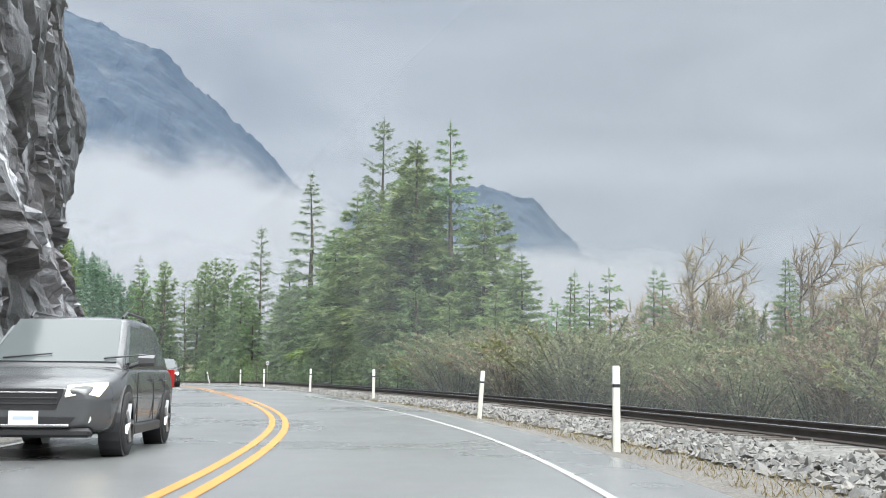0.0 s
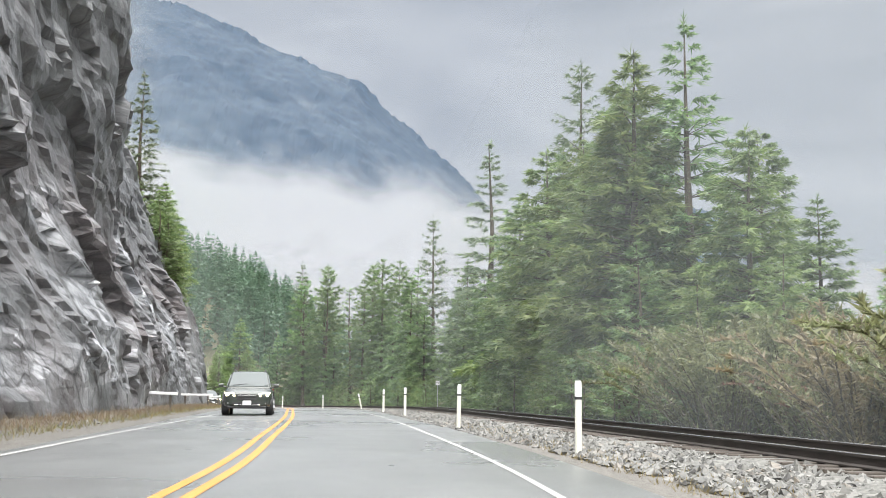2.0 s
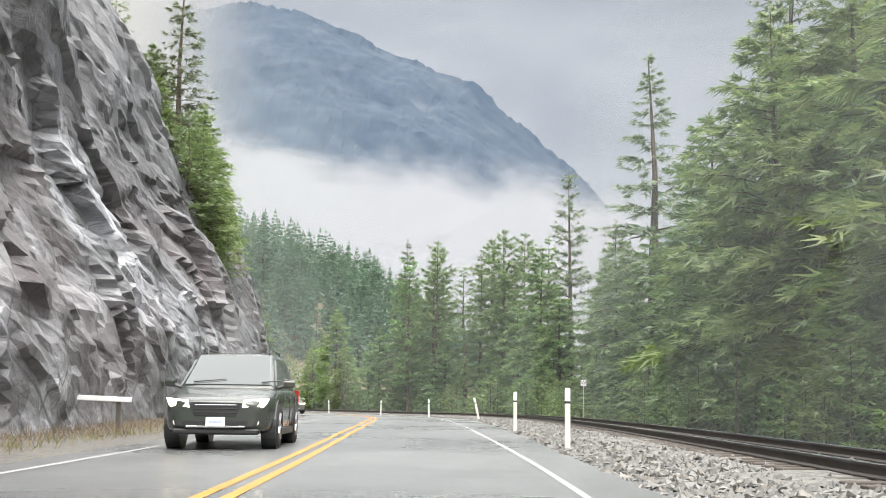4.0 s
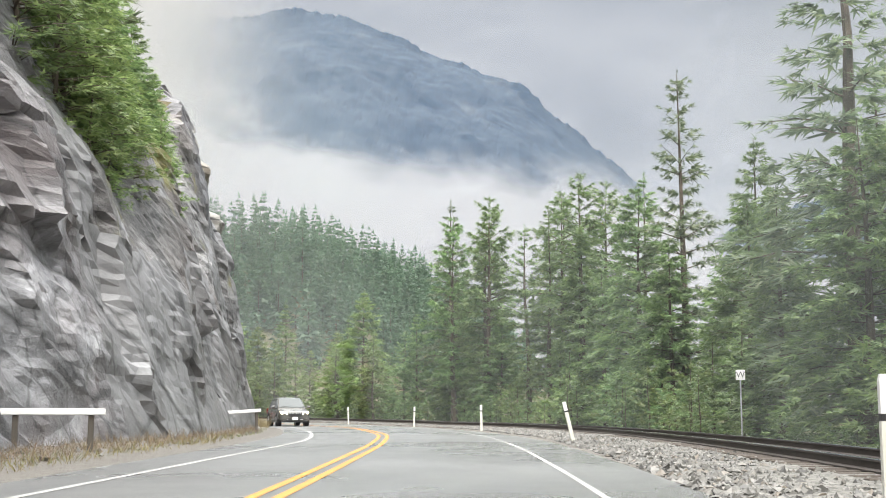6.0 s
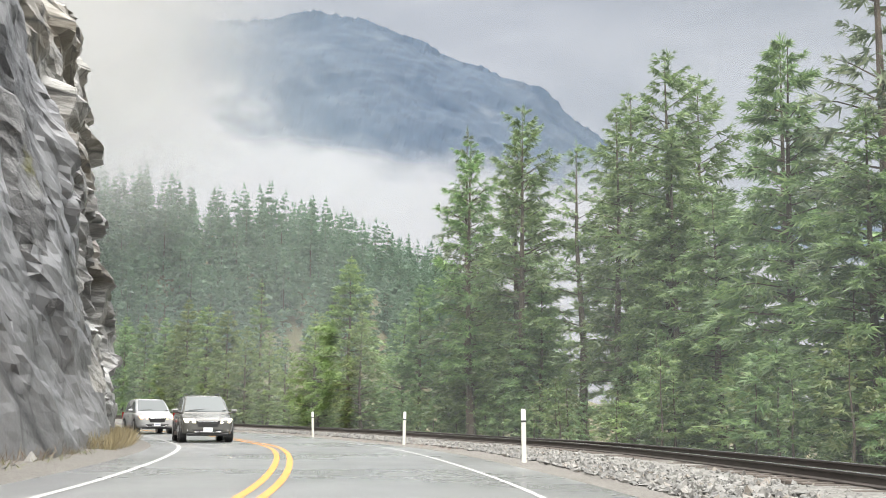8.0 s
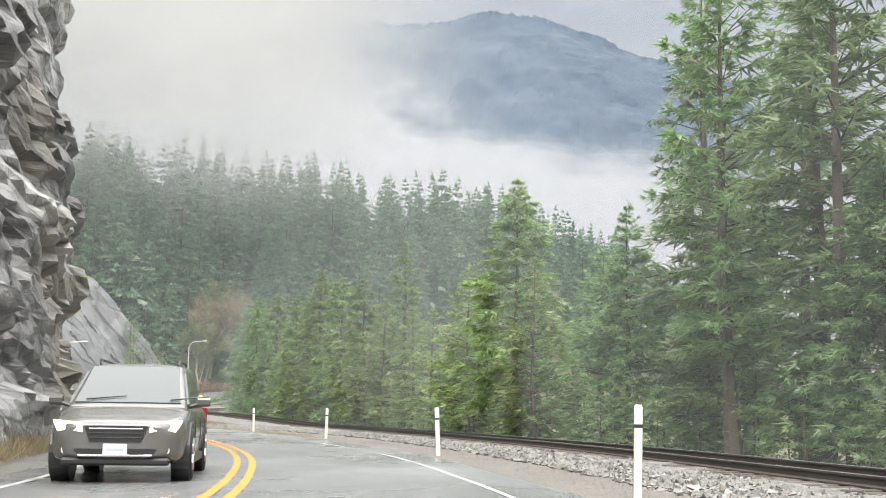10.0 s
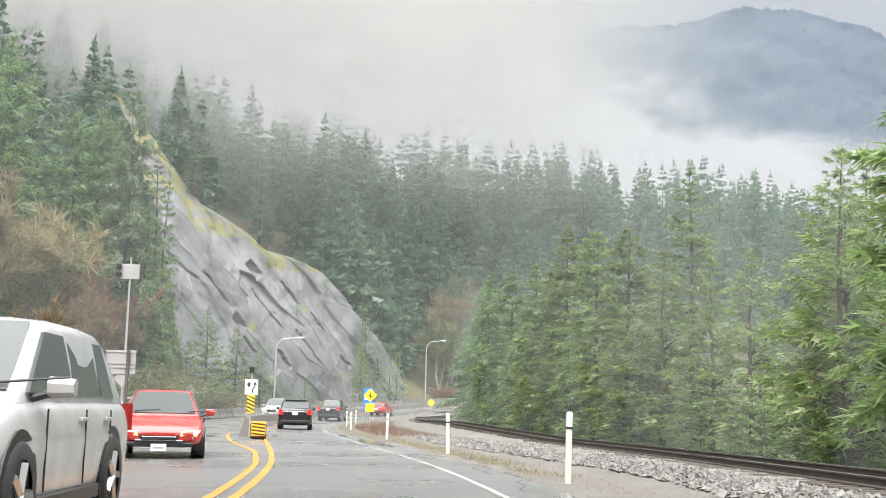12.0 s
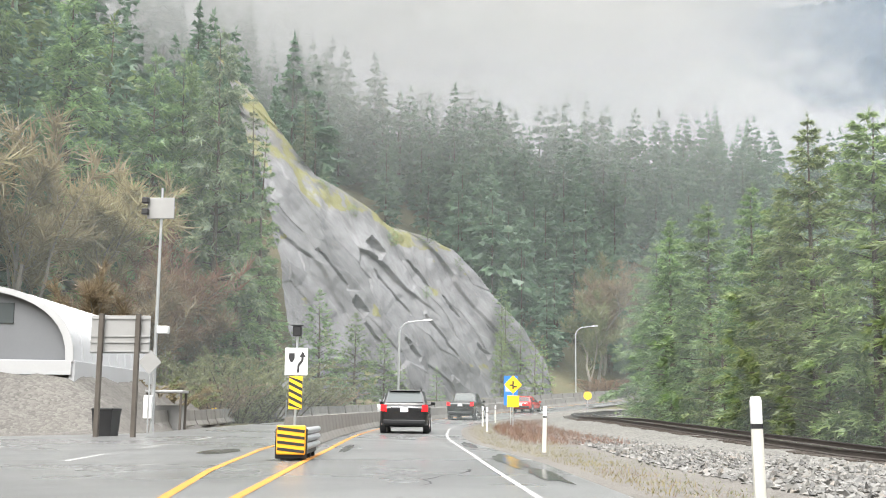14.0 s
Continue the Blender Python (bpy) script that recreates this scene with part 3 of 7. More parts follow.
CHROME = plain("chrome", (0.75, 0.75, 0.76), 0.15, 1.0, 0.03)
LAMP_ON = plain("lit_headlamp", (1.0, 0.84, 0.58), 0.2, emit=5.0)
LAMP_AMBER = plain("warm_lit_headlamp", (1.0, 0.62, 0.24), 0.2, emit=1.2)
LAMP_OFF = plain("clear_lamp", (0.55, 0.56, 0.58), 0.1, vary=0.05)
TAIL_ON = plain("lit_tail_lamp", (0.75, 0.012, 0.016), 0.25, emit=0.9, vary=0.05)
TAIL_OFF = plain("red_lamp_glass", (0.30, 0.015, 0.015), 0.2, vary=0.05)
PLATE_BAR = plain("faded_blue_print", (0.33, 0.38, 0.50), 0.4, vary=0.05)
PLATE = plain("number_plate_sheet", (0.75, 0.76, 0.78), 0.4, vary=0.03)


def paint(name, colour, rough=0.22):
    m, n, l, b = material(name, rough)
    l.new(ramp(n, l, noise_tex(n, l, 3, 5), [(0.3, tuple(v * 0.8 for v in colour)), (0.7, colour)]), b.inputs["Base Color"])
    b.inputs["Coat Weight"].default_value, b.inputs["Coat Roughness"].default_value = 0.35, 0.06
    return m


m, n, l, b = material("tinted_glass", 0.06)
b.inputs["Base Color"].default_value = (0.075, 0.085, 0.088, 1)
b.inputs["Specular IOR Level"].default_value = 0.24
GLASS = m

FAR_CLOUD = mist("low_cloud", (0.45, 0.447, 0.452), 0.97, 0.43, 0.53, 0.005, (1, 1, 1.7), True, 0.16)
# blue-coloured sheet standing in for aerial haze over the mountains
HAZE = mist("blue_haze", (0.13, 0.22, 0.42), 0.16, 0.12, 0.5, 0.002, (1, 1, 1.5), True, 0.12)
WISPS = mist("cloud_wisps", (0.44, 0.437, 0.442), 0.4, 0.66, 0.88, 0.006, (1, 1, 1.8), True, 0.5)
HILL_FOG = mist("hill_fog", (0.443, 0.446, 0.456), 0.95, 0.095, 0.32, 0.018, (1, 1, 1.4), False, 0.06)
THIN_FOG = mist("thin_hill_fog", (0.42, 0.47, 0.475), 0.14, -0.2, 0.5, 0.02, (1, 1, 1.6), True, 0.10)
# spray doubling as an added pale veil that lifts the dark trees behind
SPRAY_VEIL = mist("road_spray", (0.42, 0.46, 0.475), 0.205, -0.3, 0.7, 0.10, (1, 1, 1.6), True, 0.2)
THIN_SPRAY_VEIL = mist("thin_road_spray", (0.42, 0.46, 0.475), 0.16, -0.2, 0.75, 0.10, (1, 1, 1.6), True, 0.22)
# ---------------------------------------------------------------- ground, road, verges
def steps(lo, hi, fine, grow, far):
    """Coordinates: fine steps from lo to hi, then ever wider ones out to far on both sides."""
    mid = np.arange(lo, hi + fine, fine)
    out, w = [], fine
    while not out or out[-1] < far:
        w *= grow
        out.append((out[-1] if out else 0) + w)
    out = np.array(out)
    return np.r_[(mid[0] - out)[::-1], mid, mid[-1] + out]


gx, gy = steps(-330, 90, 3.5, 1.25, 4200), steps(-90, 480, 3.5, 1.25, 4200)
GX, GY = np.meshgrid(gx, gy)
GZ = land(GX, GY)
solid("ground", mesh_of("ground", np.stack([GX, GY, GZ], -1).reshape(-1, 3), grid_faces(len(gy), len(gx)), SOIL, True),
      "forest floor of dark soil, moss and needles", "ground", kind="structure")


def strip(name, s0, s1, us, dzs, mat, step=1.0, rough=0.0):
    """A ribbon along the road through the offsets us at the heights dzs, either of which may be functions of s."""
    ss = np.arange(s0, s1 + 0.01, step)
    cols = [at(ss, u(ss) if callable(u) else u, (d(ss) if callable(d) else d)) for u, d in zip(us, dzs)]
    v = np.stack(cols, 1)
    if rough:
        v[1:-1, 1:-1, 2] += rough * fbm(v[1:-1, 1:-1, 0] * 1.7, v[1:-1, 1:-1, 1] * 1.7)
    return mesh_of(name, v.reshape(-1, 3), grid_faces(len(ss), len(us)), mat, True)


def left_edge(s):
    """The asphalt's far edge: it opens out into a second carriageway and a yard past the rock."""
    return np.interp(s, [-80, 150, 166, 172, 182, 208, 222, 360], [-5.7, -5.5, -5.6, -7.5, -15, -17, -10.0, -10.0])


def right_edge(s):
    return np.interp(s, [-80, 60, 110, 150, 185, 200, 215, 360], [2.5, 2.4, 2.7, 2.3, 2.5, 2.6, 2.0, 2.0])


def rail_u(s):
    """Where the near rail lies."""
    return np.interp(s, [-80, 15, 38, 52, 65, 90, 112, 135, 157, 168, 178, 188, 200, 212, 224, 236, 248, 260, 275, 290], [6.6, 6.4, 6.0, 5.4, 5.1, 5.5, 6.0, 6.6, 6.9, 7.4, 8.1, 9.0, 9.9, 10.2, 10.0, 9.2, 8.3, 7.6, 8.6, 11.5])


def rail_dz(s):
    """How far the track bed stands above the road's level."""
    return np.interp(s, [205, 235, 262, 290], [0, 0.45, 0.35, 0.2])


road = solid("road", strip("road", S0, S1, [left_edge, -5.0, -2.0, 1.4, right_edge], [0, 0.01, 0.03, 0.01, 0], ASPHALT), "wet grey asphalt two-lane highway bending to one side", "road", kind="structure")


def camber(s, u):
    """The height of the asphalt at u."""
    s, u = np.broadcast_arrays(np.asarray(s, float), np.asarray(u, float))
    edge = right_edge(s)
    return np.where(u < -2, np.interp(u, [-10, -5, -2], [0.0, 0.01, 0.03]), np.where(u < 1.4, 0.03 - 0.02 * (u + 2) / 3.4, 0.01 * np.clip((edge - u) / (edge - 1.4), 0, 1)))


def line_part(name, s0, s1, u, w, mat, label):
    fn = u if callable(u) else (lambda s: np.full(np.shape(s), u))
    part(name, strip(name, s0, s1, [lambda s: fn(s) - w / 2, lambda s: fn(s) + w / 2], [lambda s: camber(s, fn(s) - w / 2) + 0.006, lambda s: camber(s, fn(s) + w / 2) + 0.006], mat, 0.8), road, label)


def left_yellow(s):
    return np.interp(s, [0, 178, 186, 196, 206, 360], [-2.12, -2.12, -2.3, -3.1, -3.55, -3.6])


line_part("yellow_line", S0, 360, lambda s: np.interp(s, [0, 178, 200, 360], [-1.86, -1.84, -1.95, -1.95]), 0.12, YELLOW_PAINT, "solid yellow painted line, slightly worn")
line_part("yellow_line", S0, 215, left_yellow, 0.12, YELLOW_PAINT, "solid yellow painted line, slightly worn")
line_part("edge_line", S0, 360, 1.4, 0.085, WHITE_PAINT, "solid white edge line")
line_part("edge_line", S0, 166, lambda s: np.interp(s, [0, 40, 60, 100, 110, 118, 150, 166], [-5.3, -5.3, -5.0, -4.3, -4.1, -4.4, -4.8, -5.0]), 0.12, WHITE_PAINT, "solid white edge line")
for k in range(22):
    s = 184 + 7.5 * k
    line_part("lane_dash", s, s + 3.2, lambda s: np.interp(s, [184, 204, 222, 360], [-5.4, -6.4, -6.6, -6.6]), 0.11, WHITE_PAINT, "white lane dash")
for k, (s, u, n_) in enumerate([(183, -6, 9), (187, -3.6, 7), (193, 0.2, 12), (171, 1.9, 16), (199, -2.7, 6), (176, 2.0, 12)]):
    pts = [at(s + 0.45 * j, u + 0.35 * vnoise(j * 0.7, k * 5.1) + 0.06 * j, 0.005 + camber(s + 0.45 * j, u + 0.06 * j)) for j in range(n_)]
    v, f = [], []
    for j, p in enumerate(pts):
        d = at(s, 1.0)[:2] - at(s, 0.0)[:2]
        w = 0.014 * (1 + 0.6 * vnoise(j * 1.9, k))
        v += [(p[0] - d[0] * w, p[1] - d[1] * w, p[2]), (p[0] + d[0] * w, p[1] + d[1] * w, p[2])]
        if j:
            f.append((2 * j - 2, 2 * j - 1, 2 * j + 1, 2 * j))
    part("sealed_crack", (v, f, BLACK), road, "dark tar-sealed crack")

m, n, l, b = material("standing_water", 0.16, 0, 0.4)
b.inputs["Base Color"].default_value = (0.045, 0.046, 0.046, 1)
bump(n, l, b, noise_tex(n, l, 5, 3), 0.06, 0.01)
WATER = m


def puddle(s, u, long, wide, seed):
    """A shallow puddle lying on the asphalt, with a wandering edge."""
    v = [at(s, u, camber(s, u) + 0.012)]
    for k in range(28):
        a = k * math.tau / 28
        f = 1 + 0.38 * vnoise(2.2 * math.cos(a) + seed, 2.2 * math.sin(a))
        ds, du = long * f * math.cos(a), wide * f * math.sin(a)
        v.append(at(s + ds, u + du, camber(s + ds, u + du) + 0.008))
    part("puddle", (v, [(0, 1 + (k + 1) % 28, 1 + k) for k in range(28)], WATER), road, "shallow puddle reflecting the sky")


for q in [(201.5, 2.0, 3.0, 0.24, 1), (196.0, 2.1, 2.0, 0.18, 2), (204.6, -4.3, 1.6, 0.35, 3), (207.5, -1.55, 2.6, 0.10, 4), (187.5, -7.5, 1.4, 0.4, 5), (212.0, 1.75, 2.4, 0.16, 6)]:
    puddle(*q)

solid("verge", strip("verge", S0, 300, [right_edge, lambda s: right_edge(s) + 0.8, lambda s: rail_u(s) - 1.9, lambda s: rail_u(s) - 0.75], [0.0, -0.03, -0.02, -0.05], VERGE, 0.6, 0.03),
                "gravel shoulder between the road and the railway", "verge", kind="structure")
solid("verge", strip("verge", S0, 176, [lambda s: left_edge(s) - 4.5, lambda s: left_edge(s) - 2.5, lambda s: left_edge(s) - 0.9, left_edge], [0.25, 0.1, 0.03, 0.0], VERGE, 0.6, 0.05),
      "stony shoulder below the rock face", "verge", kind="structure")

# ---------------------------------------------------------------- railway
solid("ballast_bed", strip("ballast_bed", S0, 290, [lambda s: rail_u(s) - 2.4, lambda s: rail_u(s) - 1.6, lambda s: rail_u(s) - 0.55, lambda s: rail_u(s) + 1.99, lambda s: rail_u(s) + 3.2, lambda s: rail_u(s) + 4.6],
      [-0.03, lambda s: 0.5 * rail_dz(s), lambda s: 0.02 + rail_dz(s), lambda s: 0.02 + rail_dz(s), lambda s: rail_dz(s) - 0.12, -0.5], GRAVEL, 0.6, 0.04), "bed of crushed grey ballast stone under the track", "ballast", kind="structure")
track = thing("railway_track", Matrix.Identity(4), "single railway track with rusty rails on dark timber ties", "railway track")


def rail(side):
    ss = np.arange(-60, 288, 1.0)
    prof = [(-0.065, 0.0), (-0.065, 0.02), (-0.012, 0.045), (-0.012, 0.13), (-0.036, 0.14), (-0.036, 0.172), (-0.03, 0.18), (0.03, 0.18), (0.036, 0.172), (0.036, 0.14), (0.012, 0.13), (0.012, 0.045), (0.065, 0.02), (0.065, 0.0)]
    v = np.stack([at(ss, rail_u(ss) + side + a, 0.05 + b + rail_dz(ss)) for a, b in prof], 1)
    n_ = len(prof)
    f = [(k * n_ + j, k * n_ + j + 1, (k + 1) * n_ + j + 1, (k + 1) * n_ + j) for k in range(len(ss) - 1) for j in range(n_ - 1)]
    idx = [1 if j in (5, 6, 7) else 0 for k in range(len(ss) - 1) for j in range(n_ - 1)]
    return mesh_of("rail", v.reshape(-1, 3), f, [RAIL_STEEL, RAIL_TOP], index=idx)


part("rail", rail(0.0), track, "rusty steel rail with a worn bright head")
part("rail", rail(1.435), track, "rusty steel rail with a worn bright head")

# ---------------------------------------------------------------- rock face beside the road
CS = [-60, 20, 60, 70, 80, 90, 102, 112, 122, 134, 143, 156, 163, 169, 172]
FACE = {0.0: [-8.0, -8.0, -8.3, -7.9, -8.3, -8.6, -8.2, -7.4, -7.2, -6.4, -6.6, -6.5, -6.1, -6.4, -9.5],
        3.0: [-8.4, -8.3, -8.7, -8.1, -8.7, -9.0, -8.7, -7.9, -7.9, -6.9, -7.0, -6.9, -6.2, -6.5, -9.8],
        7.0: [-9.2, -9.2, -9.9, -9.9, -10.3, -10.6, -9.7, -9.1, -9.2, -8.2, -8.1, -7.3, -6.4, -6.8, -10.5],
        15.0: [-10, -9.9, -9.8, -9.5, -10.0, -12.2, -12.6, -13.4, -12.6, -10.7, -10.0, -8.6, -7.4, -7.8, -12.0],
        28.0: [-12.5, -12.4, -11.5, -11.2, -12.2, -17, -19, -19, -19, -17, -16, -11, -8.8, -9.3, -15]}


def facets(s, z, size, stretch, lean, seed, tilt, step, sharp=70.0):
    """Broken rock: cells of the face, each with its own tilt and setback."""
    r = np.random.default_rng(seed)
    c_, d_ = math.cos(radians(lean)), math.sin(radians(lean))
    a = (s * c_ - z * d_) / (size * stretch)
    b = (s * d_ + z * c_) / size
    ia, ib = np.floor(a).astype(int), np.floor(b).astype(int)
    table = r.random((97, 89, 5))
    near, vals = [], []
    for da in (-1, 0, 1):
        for db in (-1, 0, 1):
            t = table[(ia + da) % 97, (ib + db) % 89]
            ca, cb = ia + da + t[..., 0], ib + db + t[..., 1]
            near.append((a - ca)**2 + (b - cb)**2)
            vals.append((t[..., 2] - 0.5) * step + ((t[..., 3] - 0.5) * (a - ca) + (t[..., 4] - 0.56) * (b - cb)) * tilt)
    near, vals = np.stack(near), np.stack(vals)
    share = np.exp(-sharp * (near - near.min(0)))
    out = (share * vals).sum(0) / share.sum(0)
    return out


ss = np.r_[np.arange(-30, 20, 1.2), np.arange(20, 172.01, 0.36)]
hs = np.r_[-0.5, np.arange(0, 10, 0.19), np.arange(10, 31, 0.3)]
CSG, CH = np.meshgrid(ss, hs)
top = np.interp(CSG, TOP_S, TOP_Z) + 1.2 * vnoise(CSG / 3.5, 0) + 0.5 * vnoise(CSG / 1.1, 4)
CZ = np.minimum(CH, top)
over = np.clip(CH - top, 0, 6)
levels = sorted(FACE)
by_level = np.stack([np.interp(CSG, CS, FACE[k]) for k in levels], 0)
CU = np.zeros(CSG.shape)
for k in range(len(levels) - 1):
    lo, hi = levels[k], levels[k + 1]
    inside = (CZ >= lo) & (CZ <= hi) if k < len(levels) - 2 else CZ >= lo
    f = (CZ - lo) / (hi - lo)
    CU = np.where(inside, by_level[k] * (1 - f) + by_level[k + 1] * f, CU)
CU = np.where(CZ < 0, by_level[0], CU)
shake = np.clip(CZ / 2.0, 0.25, 1)
# three stretches: broken blocks, large smooth plates, thin ledges
w_plate = np.interp(CSG, [101, 109, 136, 141], [0, 1, 1, 0]) * np.interp(CZ, [8, 11], [1, 0.35])
w_ledge = np.interp(CSG, [136, 144], [0, 1])
w_block = 1 - np.interp(CSG, [101, 109], [0, 1])
bend = CSG + 1.2 * fbm(CSG / 6, CZ / 6)
blocks = (facets(bend, CZ, 3.4, 2.2, 24, 11, 1.3, 0.75) + facets(bend + 0.4 * CZ, CZ + 0.5 * fbm(CSG / 2, CZ / 2), 1.5, 1.8, 30, 12, 0.6, 0.26)
          + facets(CSG + 0.3 * fbm(CSG, CZ), CZ, 0.62, 1.8, 14, 13, 0.16, 0.07))
plates = facets(bend, CZ, 4.2, 1.9, 38, 16, 1.5, 0.30, 45.0) + facets(bend, CZ + 0.2 * CSG, 1.7, 2.6, 50, 17, 0.34, 0.10) + facets(CSG, CZ, 0.7, 2.2, 30, 18, 0.07, 0.03)
lay = CZ + 0.10 * CSG + 0.7 * fbm(CSG / 4, CZ / 3)
ledges = facets(CSG, lay, 2.2, 2.0, 4, 23, 1.3, 0.9) + facets(CSG, lay, 0.95, 3.2, 6, 19, 0.75, 0.42) + facets(CSG, CZ + 0.2 * fbm(CSG, CZ), 0.42, 2.6, 8, 20, 0.22, 0.12)
CU += shake * (w_block * blocks + w_plate * plates + w_ledge * ledges + np.clip(1 - w_block - w_plate - w_ledge, 0, 1) * blocks + 0.6 * fbm(CSG / 9, CZ / 9, 0.5))
chip = np.random.default_rng(15)
CU += 0.016 * shake * chip.normal(size=CU.shape)
CZ[2:-1] += 0.05 * chip.uniform(-1, 1, CZ[2:-1].shape)
CU -= over * 0.9
CZ += over * 0.12
CSG = CSG.copy()
CSG[1:-1, 1:-1] += 0.1 * chip.uniform(-1, 1, CSG[1:-1, 1:-1].shape)
P = at(CSG, CU, CZ)
# the end of the wall turns away from the road into the hillside
back = np.stack([at(np.full(len(hs), 172.6 + 0.6 * j), CU[:, -1] - 1.7 * j + 0.4 * vnoise(hs / 2, j), CZ[:, -1] * (1 - 0.02 * j)) for j in range(1, 9)], 1)
P = np.concatenate([P, back], 1)
UVS = np.concatenate([np.stack([CSG, CZ], -1), np.stack([np.broadcast_to(172.6 + 1.6 * np.arange(1, 9)[None], (len(hs), 8)), np.broadcast_to(CZ[:, -1:], (len(hs), 8))], -1)], 1)
moss_at = (np.abs(UVS[..., 0] - 119) < 13) & (UVS[..., 1] > 6.0 + 3.0 * fbm(UVS[..., 0] / 3, UVS[..., 1] / 3)) & (UVS[..., 1] < 15)
edge_w = 3.0 * fbm(UVS[..., 0] / 4, UVS[..., 1] / 4)
plain_at = (UVS[..., 0] + edge_w > 104) & (UVS[..., 0] + edge_w < 139) & (UVS[..., 1] + 0.5 * edge_w < 8.5)
ledge_at = UVS[..., 0] + edge_w >= 139
kind_at = np.where(moss_at, 1, np.where(plain_at, 3, np.where(ledge_at, 4, 0)))
kind_at[:, :over.shape[1]][over > 0.9] = 2
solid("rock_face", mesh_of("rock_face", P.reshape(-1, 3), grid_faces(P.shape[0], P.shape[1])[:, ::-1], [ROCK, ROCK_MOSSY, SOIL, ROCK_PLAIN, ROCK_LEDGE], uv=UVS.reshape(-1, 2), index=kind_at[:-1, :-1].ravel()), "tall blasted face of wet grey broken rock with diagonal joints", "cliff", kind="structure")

# ---------------------------------------------------------------- smooth granite slab on the far hillside
k1, k2 = 300, 230
A, H = np.meshgrid(np.linspace(0, 1, k1), np.linspace(0, 1, k2))
along = 2 + 50 * A
crest = np.interp(along, [2, 5, 8, 12, 19, 24, 30, 35, 40, 42.3, 47, 50.5, 52], [45, 42, 35, 28.5, 25.5, 22.6, 22.2, 21, 16.2, 13.2, 8.7, 5.0, 1.0])
SZ = H * crest
foot_x = np.interp(along, [-4, 10, 52], [-164.5, -167, -173.5])
lean = 0.28 * SZ + 0.007 * SZ**2
SX = foot_x - lean + facets(along + 0.8 * fbm(along / 6, SZ / 6), SZ, 6.5, 2.6, 40, 21, 1.1, 0.75) + facets(along, SZ, 2.2, 3.4, 44, 22, 0.34, 0.24) + 0.4 * fbm(along / 5, SZ / 5)
turn_c, turn_s = math.cos(radians(48)), math.sin(radians(48))
for nick_a, nick_z, nick_l, nick_w, deep in [(18.5, 18.6, 1.5, 0.9, 1.6), (13.5, 10.6, 1.3, 0.7, 1.2), (15.0, 7.6, 1.6, 0.3, 0.8), (26.0, 16.0, 2.2, 0.3, 0.9), (31.0, 12.0, 2.0, 0.25, 0.8), (22.0, 6.0, 1.8, 0.3, 0.8), (36.0, 6.5, 1.6, 0.3, 0.8), (28.0, 8.0, 3.5, 0.22, 0.7), (20.5, 13.0, 4.0, 0.22, 0.7), (10.0, 15.0, 3.0, 0.25, 0.7)]:
    run = ((along - nick_a) * turn_c - (SZ - nick_z) * turn_s + 0.3 * vnoise(along, SZ)) / nick_l
    off = ((along - nick_a) * turn_s + (SZ - nick_z) * turn_c + 0.2 * vnoise(along * 1.3, SZ * 1.3, 3)) / nick_w
    SX -= deep * np.sqrt(np.clip(1 - np.maximum(np.abs(run), np.abs(off)), 0, 1))
SX -= np.clip((H - 0.93) / 0.07, 0, 1)**2 * 2.5 + np.clip((A - 0.93) / 0.07, 0, 1)**2 * 5
SY = 230 + along + 0.10 * SZ
rim_ = (H + 0.10 * fbm(along / 3, SZ / 3))[:-1, :-1]
mossy = ((rim_ > np.interp(along[:-1, :-1], [2, 8, 20, 30, 38], [0.62, 0.72, 0.84, 0.93, 1.1])) | (SY[:-1, :-1] * 0 + fbm(along[:-1, :-1] / 4, SZ[:-1, :-1] / 2) > 1.05)).ravel().astype(int)
solid("rock_slab", mesh_of("rock_slab", np.stack([SX, SY, SZ + 3.0], -1).reshape(-1, 3), grid_faces(k2, k1), [SLAB, SLAB_MOSSY], uv=np.stack([along, SZ], -1).reshape(-1, 2), index=mossy), "smooth pale grey granite slab with diagonal cracks", "cliff", kind="structure")


# ---------------------------------------------------------------- mountains and low cloud
def polar(az, el, dist):
    az, el = np.radians(az), np.radians(el)
    return np.stack([-dist * np.sin(az) - 20, dist * np.cos(az) + 60, dist * np.tan(el) + 1.5], -1)


def mountain(name, az, el, dist, depth, label):
    a = np.arange(az[0], az[-1], 0.16)
    e = np.interp(a, az, el)
    h = dist * np.tan(np.radians(e))
    rows = 60
    out = []
    for k in range(rows):
        t = k / (rows - 1)
        ridge = 1 + (0.0 if t == 0 else 0.03 * fbm(a * 0.5 + 3, np.full_like(a, t * 12)) * min(1, t * 3))
        z = h * (1 - t) ** 1.12 * ridge + 10 * fbm(a * 0.8, np.full_like(a, t * 22)) + (9 * np.abs(vnoise(a * 9, 3)) + 12 * np.abs(vnoise(a * 21 + 5, 7)) if t == 0 else 0)
        r = np.radians(a)
        d = dist - depth * t + 30 * fbm(a * 0.4, np.full_like(a, t * 10))
        out.append(np.stack([-d * np.sin(r) - 20, d * np.cos(r) + 60, z - 4 * t * 10], -1))
    v = np.stack(out, 0)
    solid(name, mesh_of(name, v.reshape(-1, 3), grid_faces(rows, len(a)), HAZED_FOREST), label, "mountain", kind="structure")


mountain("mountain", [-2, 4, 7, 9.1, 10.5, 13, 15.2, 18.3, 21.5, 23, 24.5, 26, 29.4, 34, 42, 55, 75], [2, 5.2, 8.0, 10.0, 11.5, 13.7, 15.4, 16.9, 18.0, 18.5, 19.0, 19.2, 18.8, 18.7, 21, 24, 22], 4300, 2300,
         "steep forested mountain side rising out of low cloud")
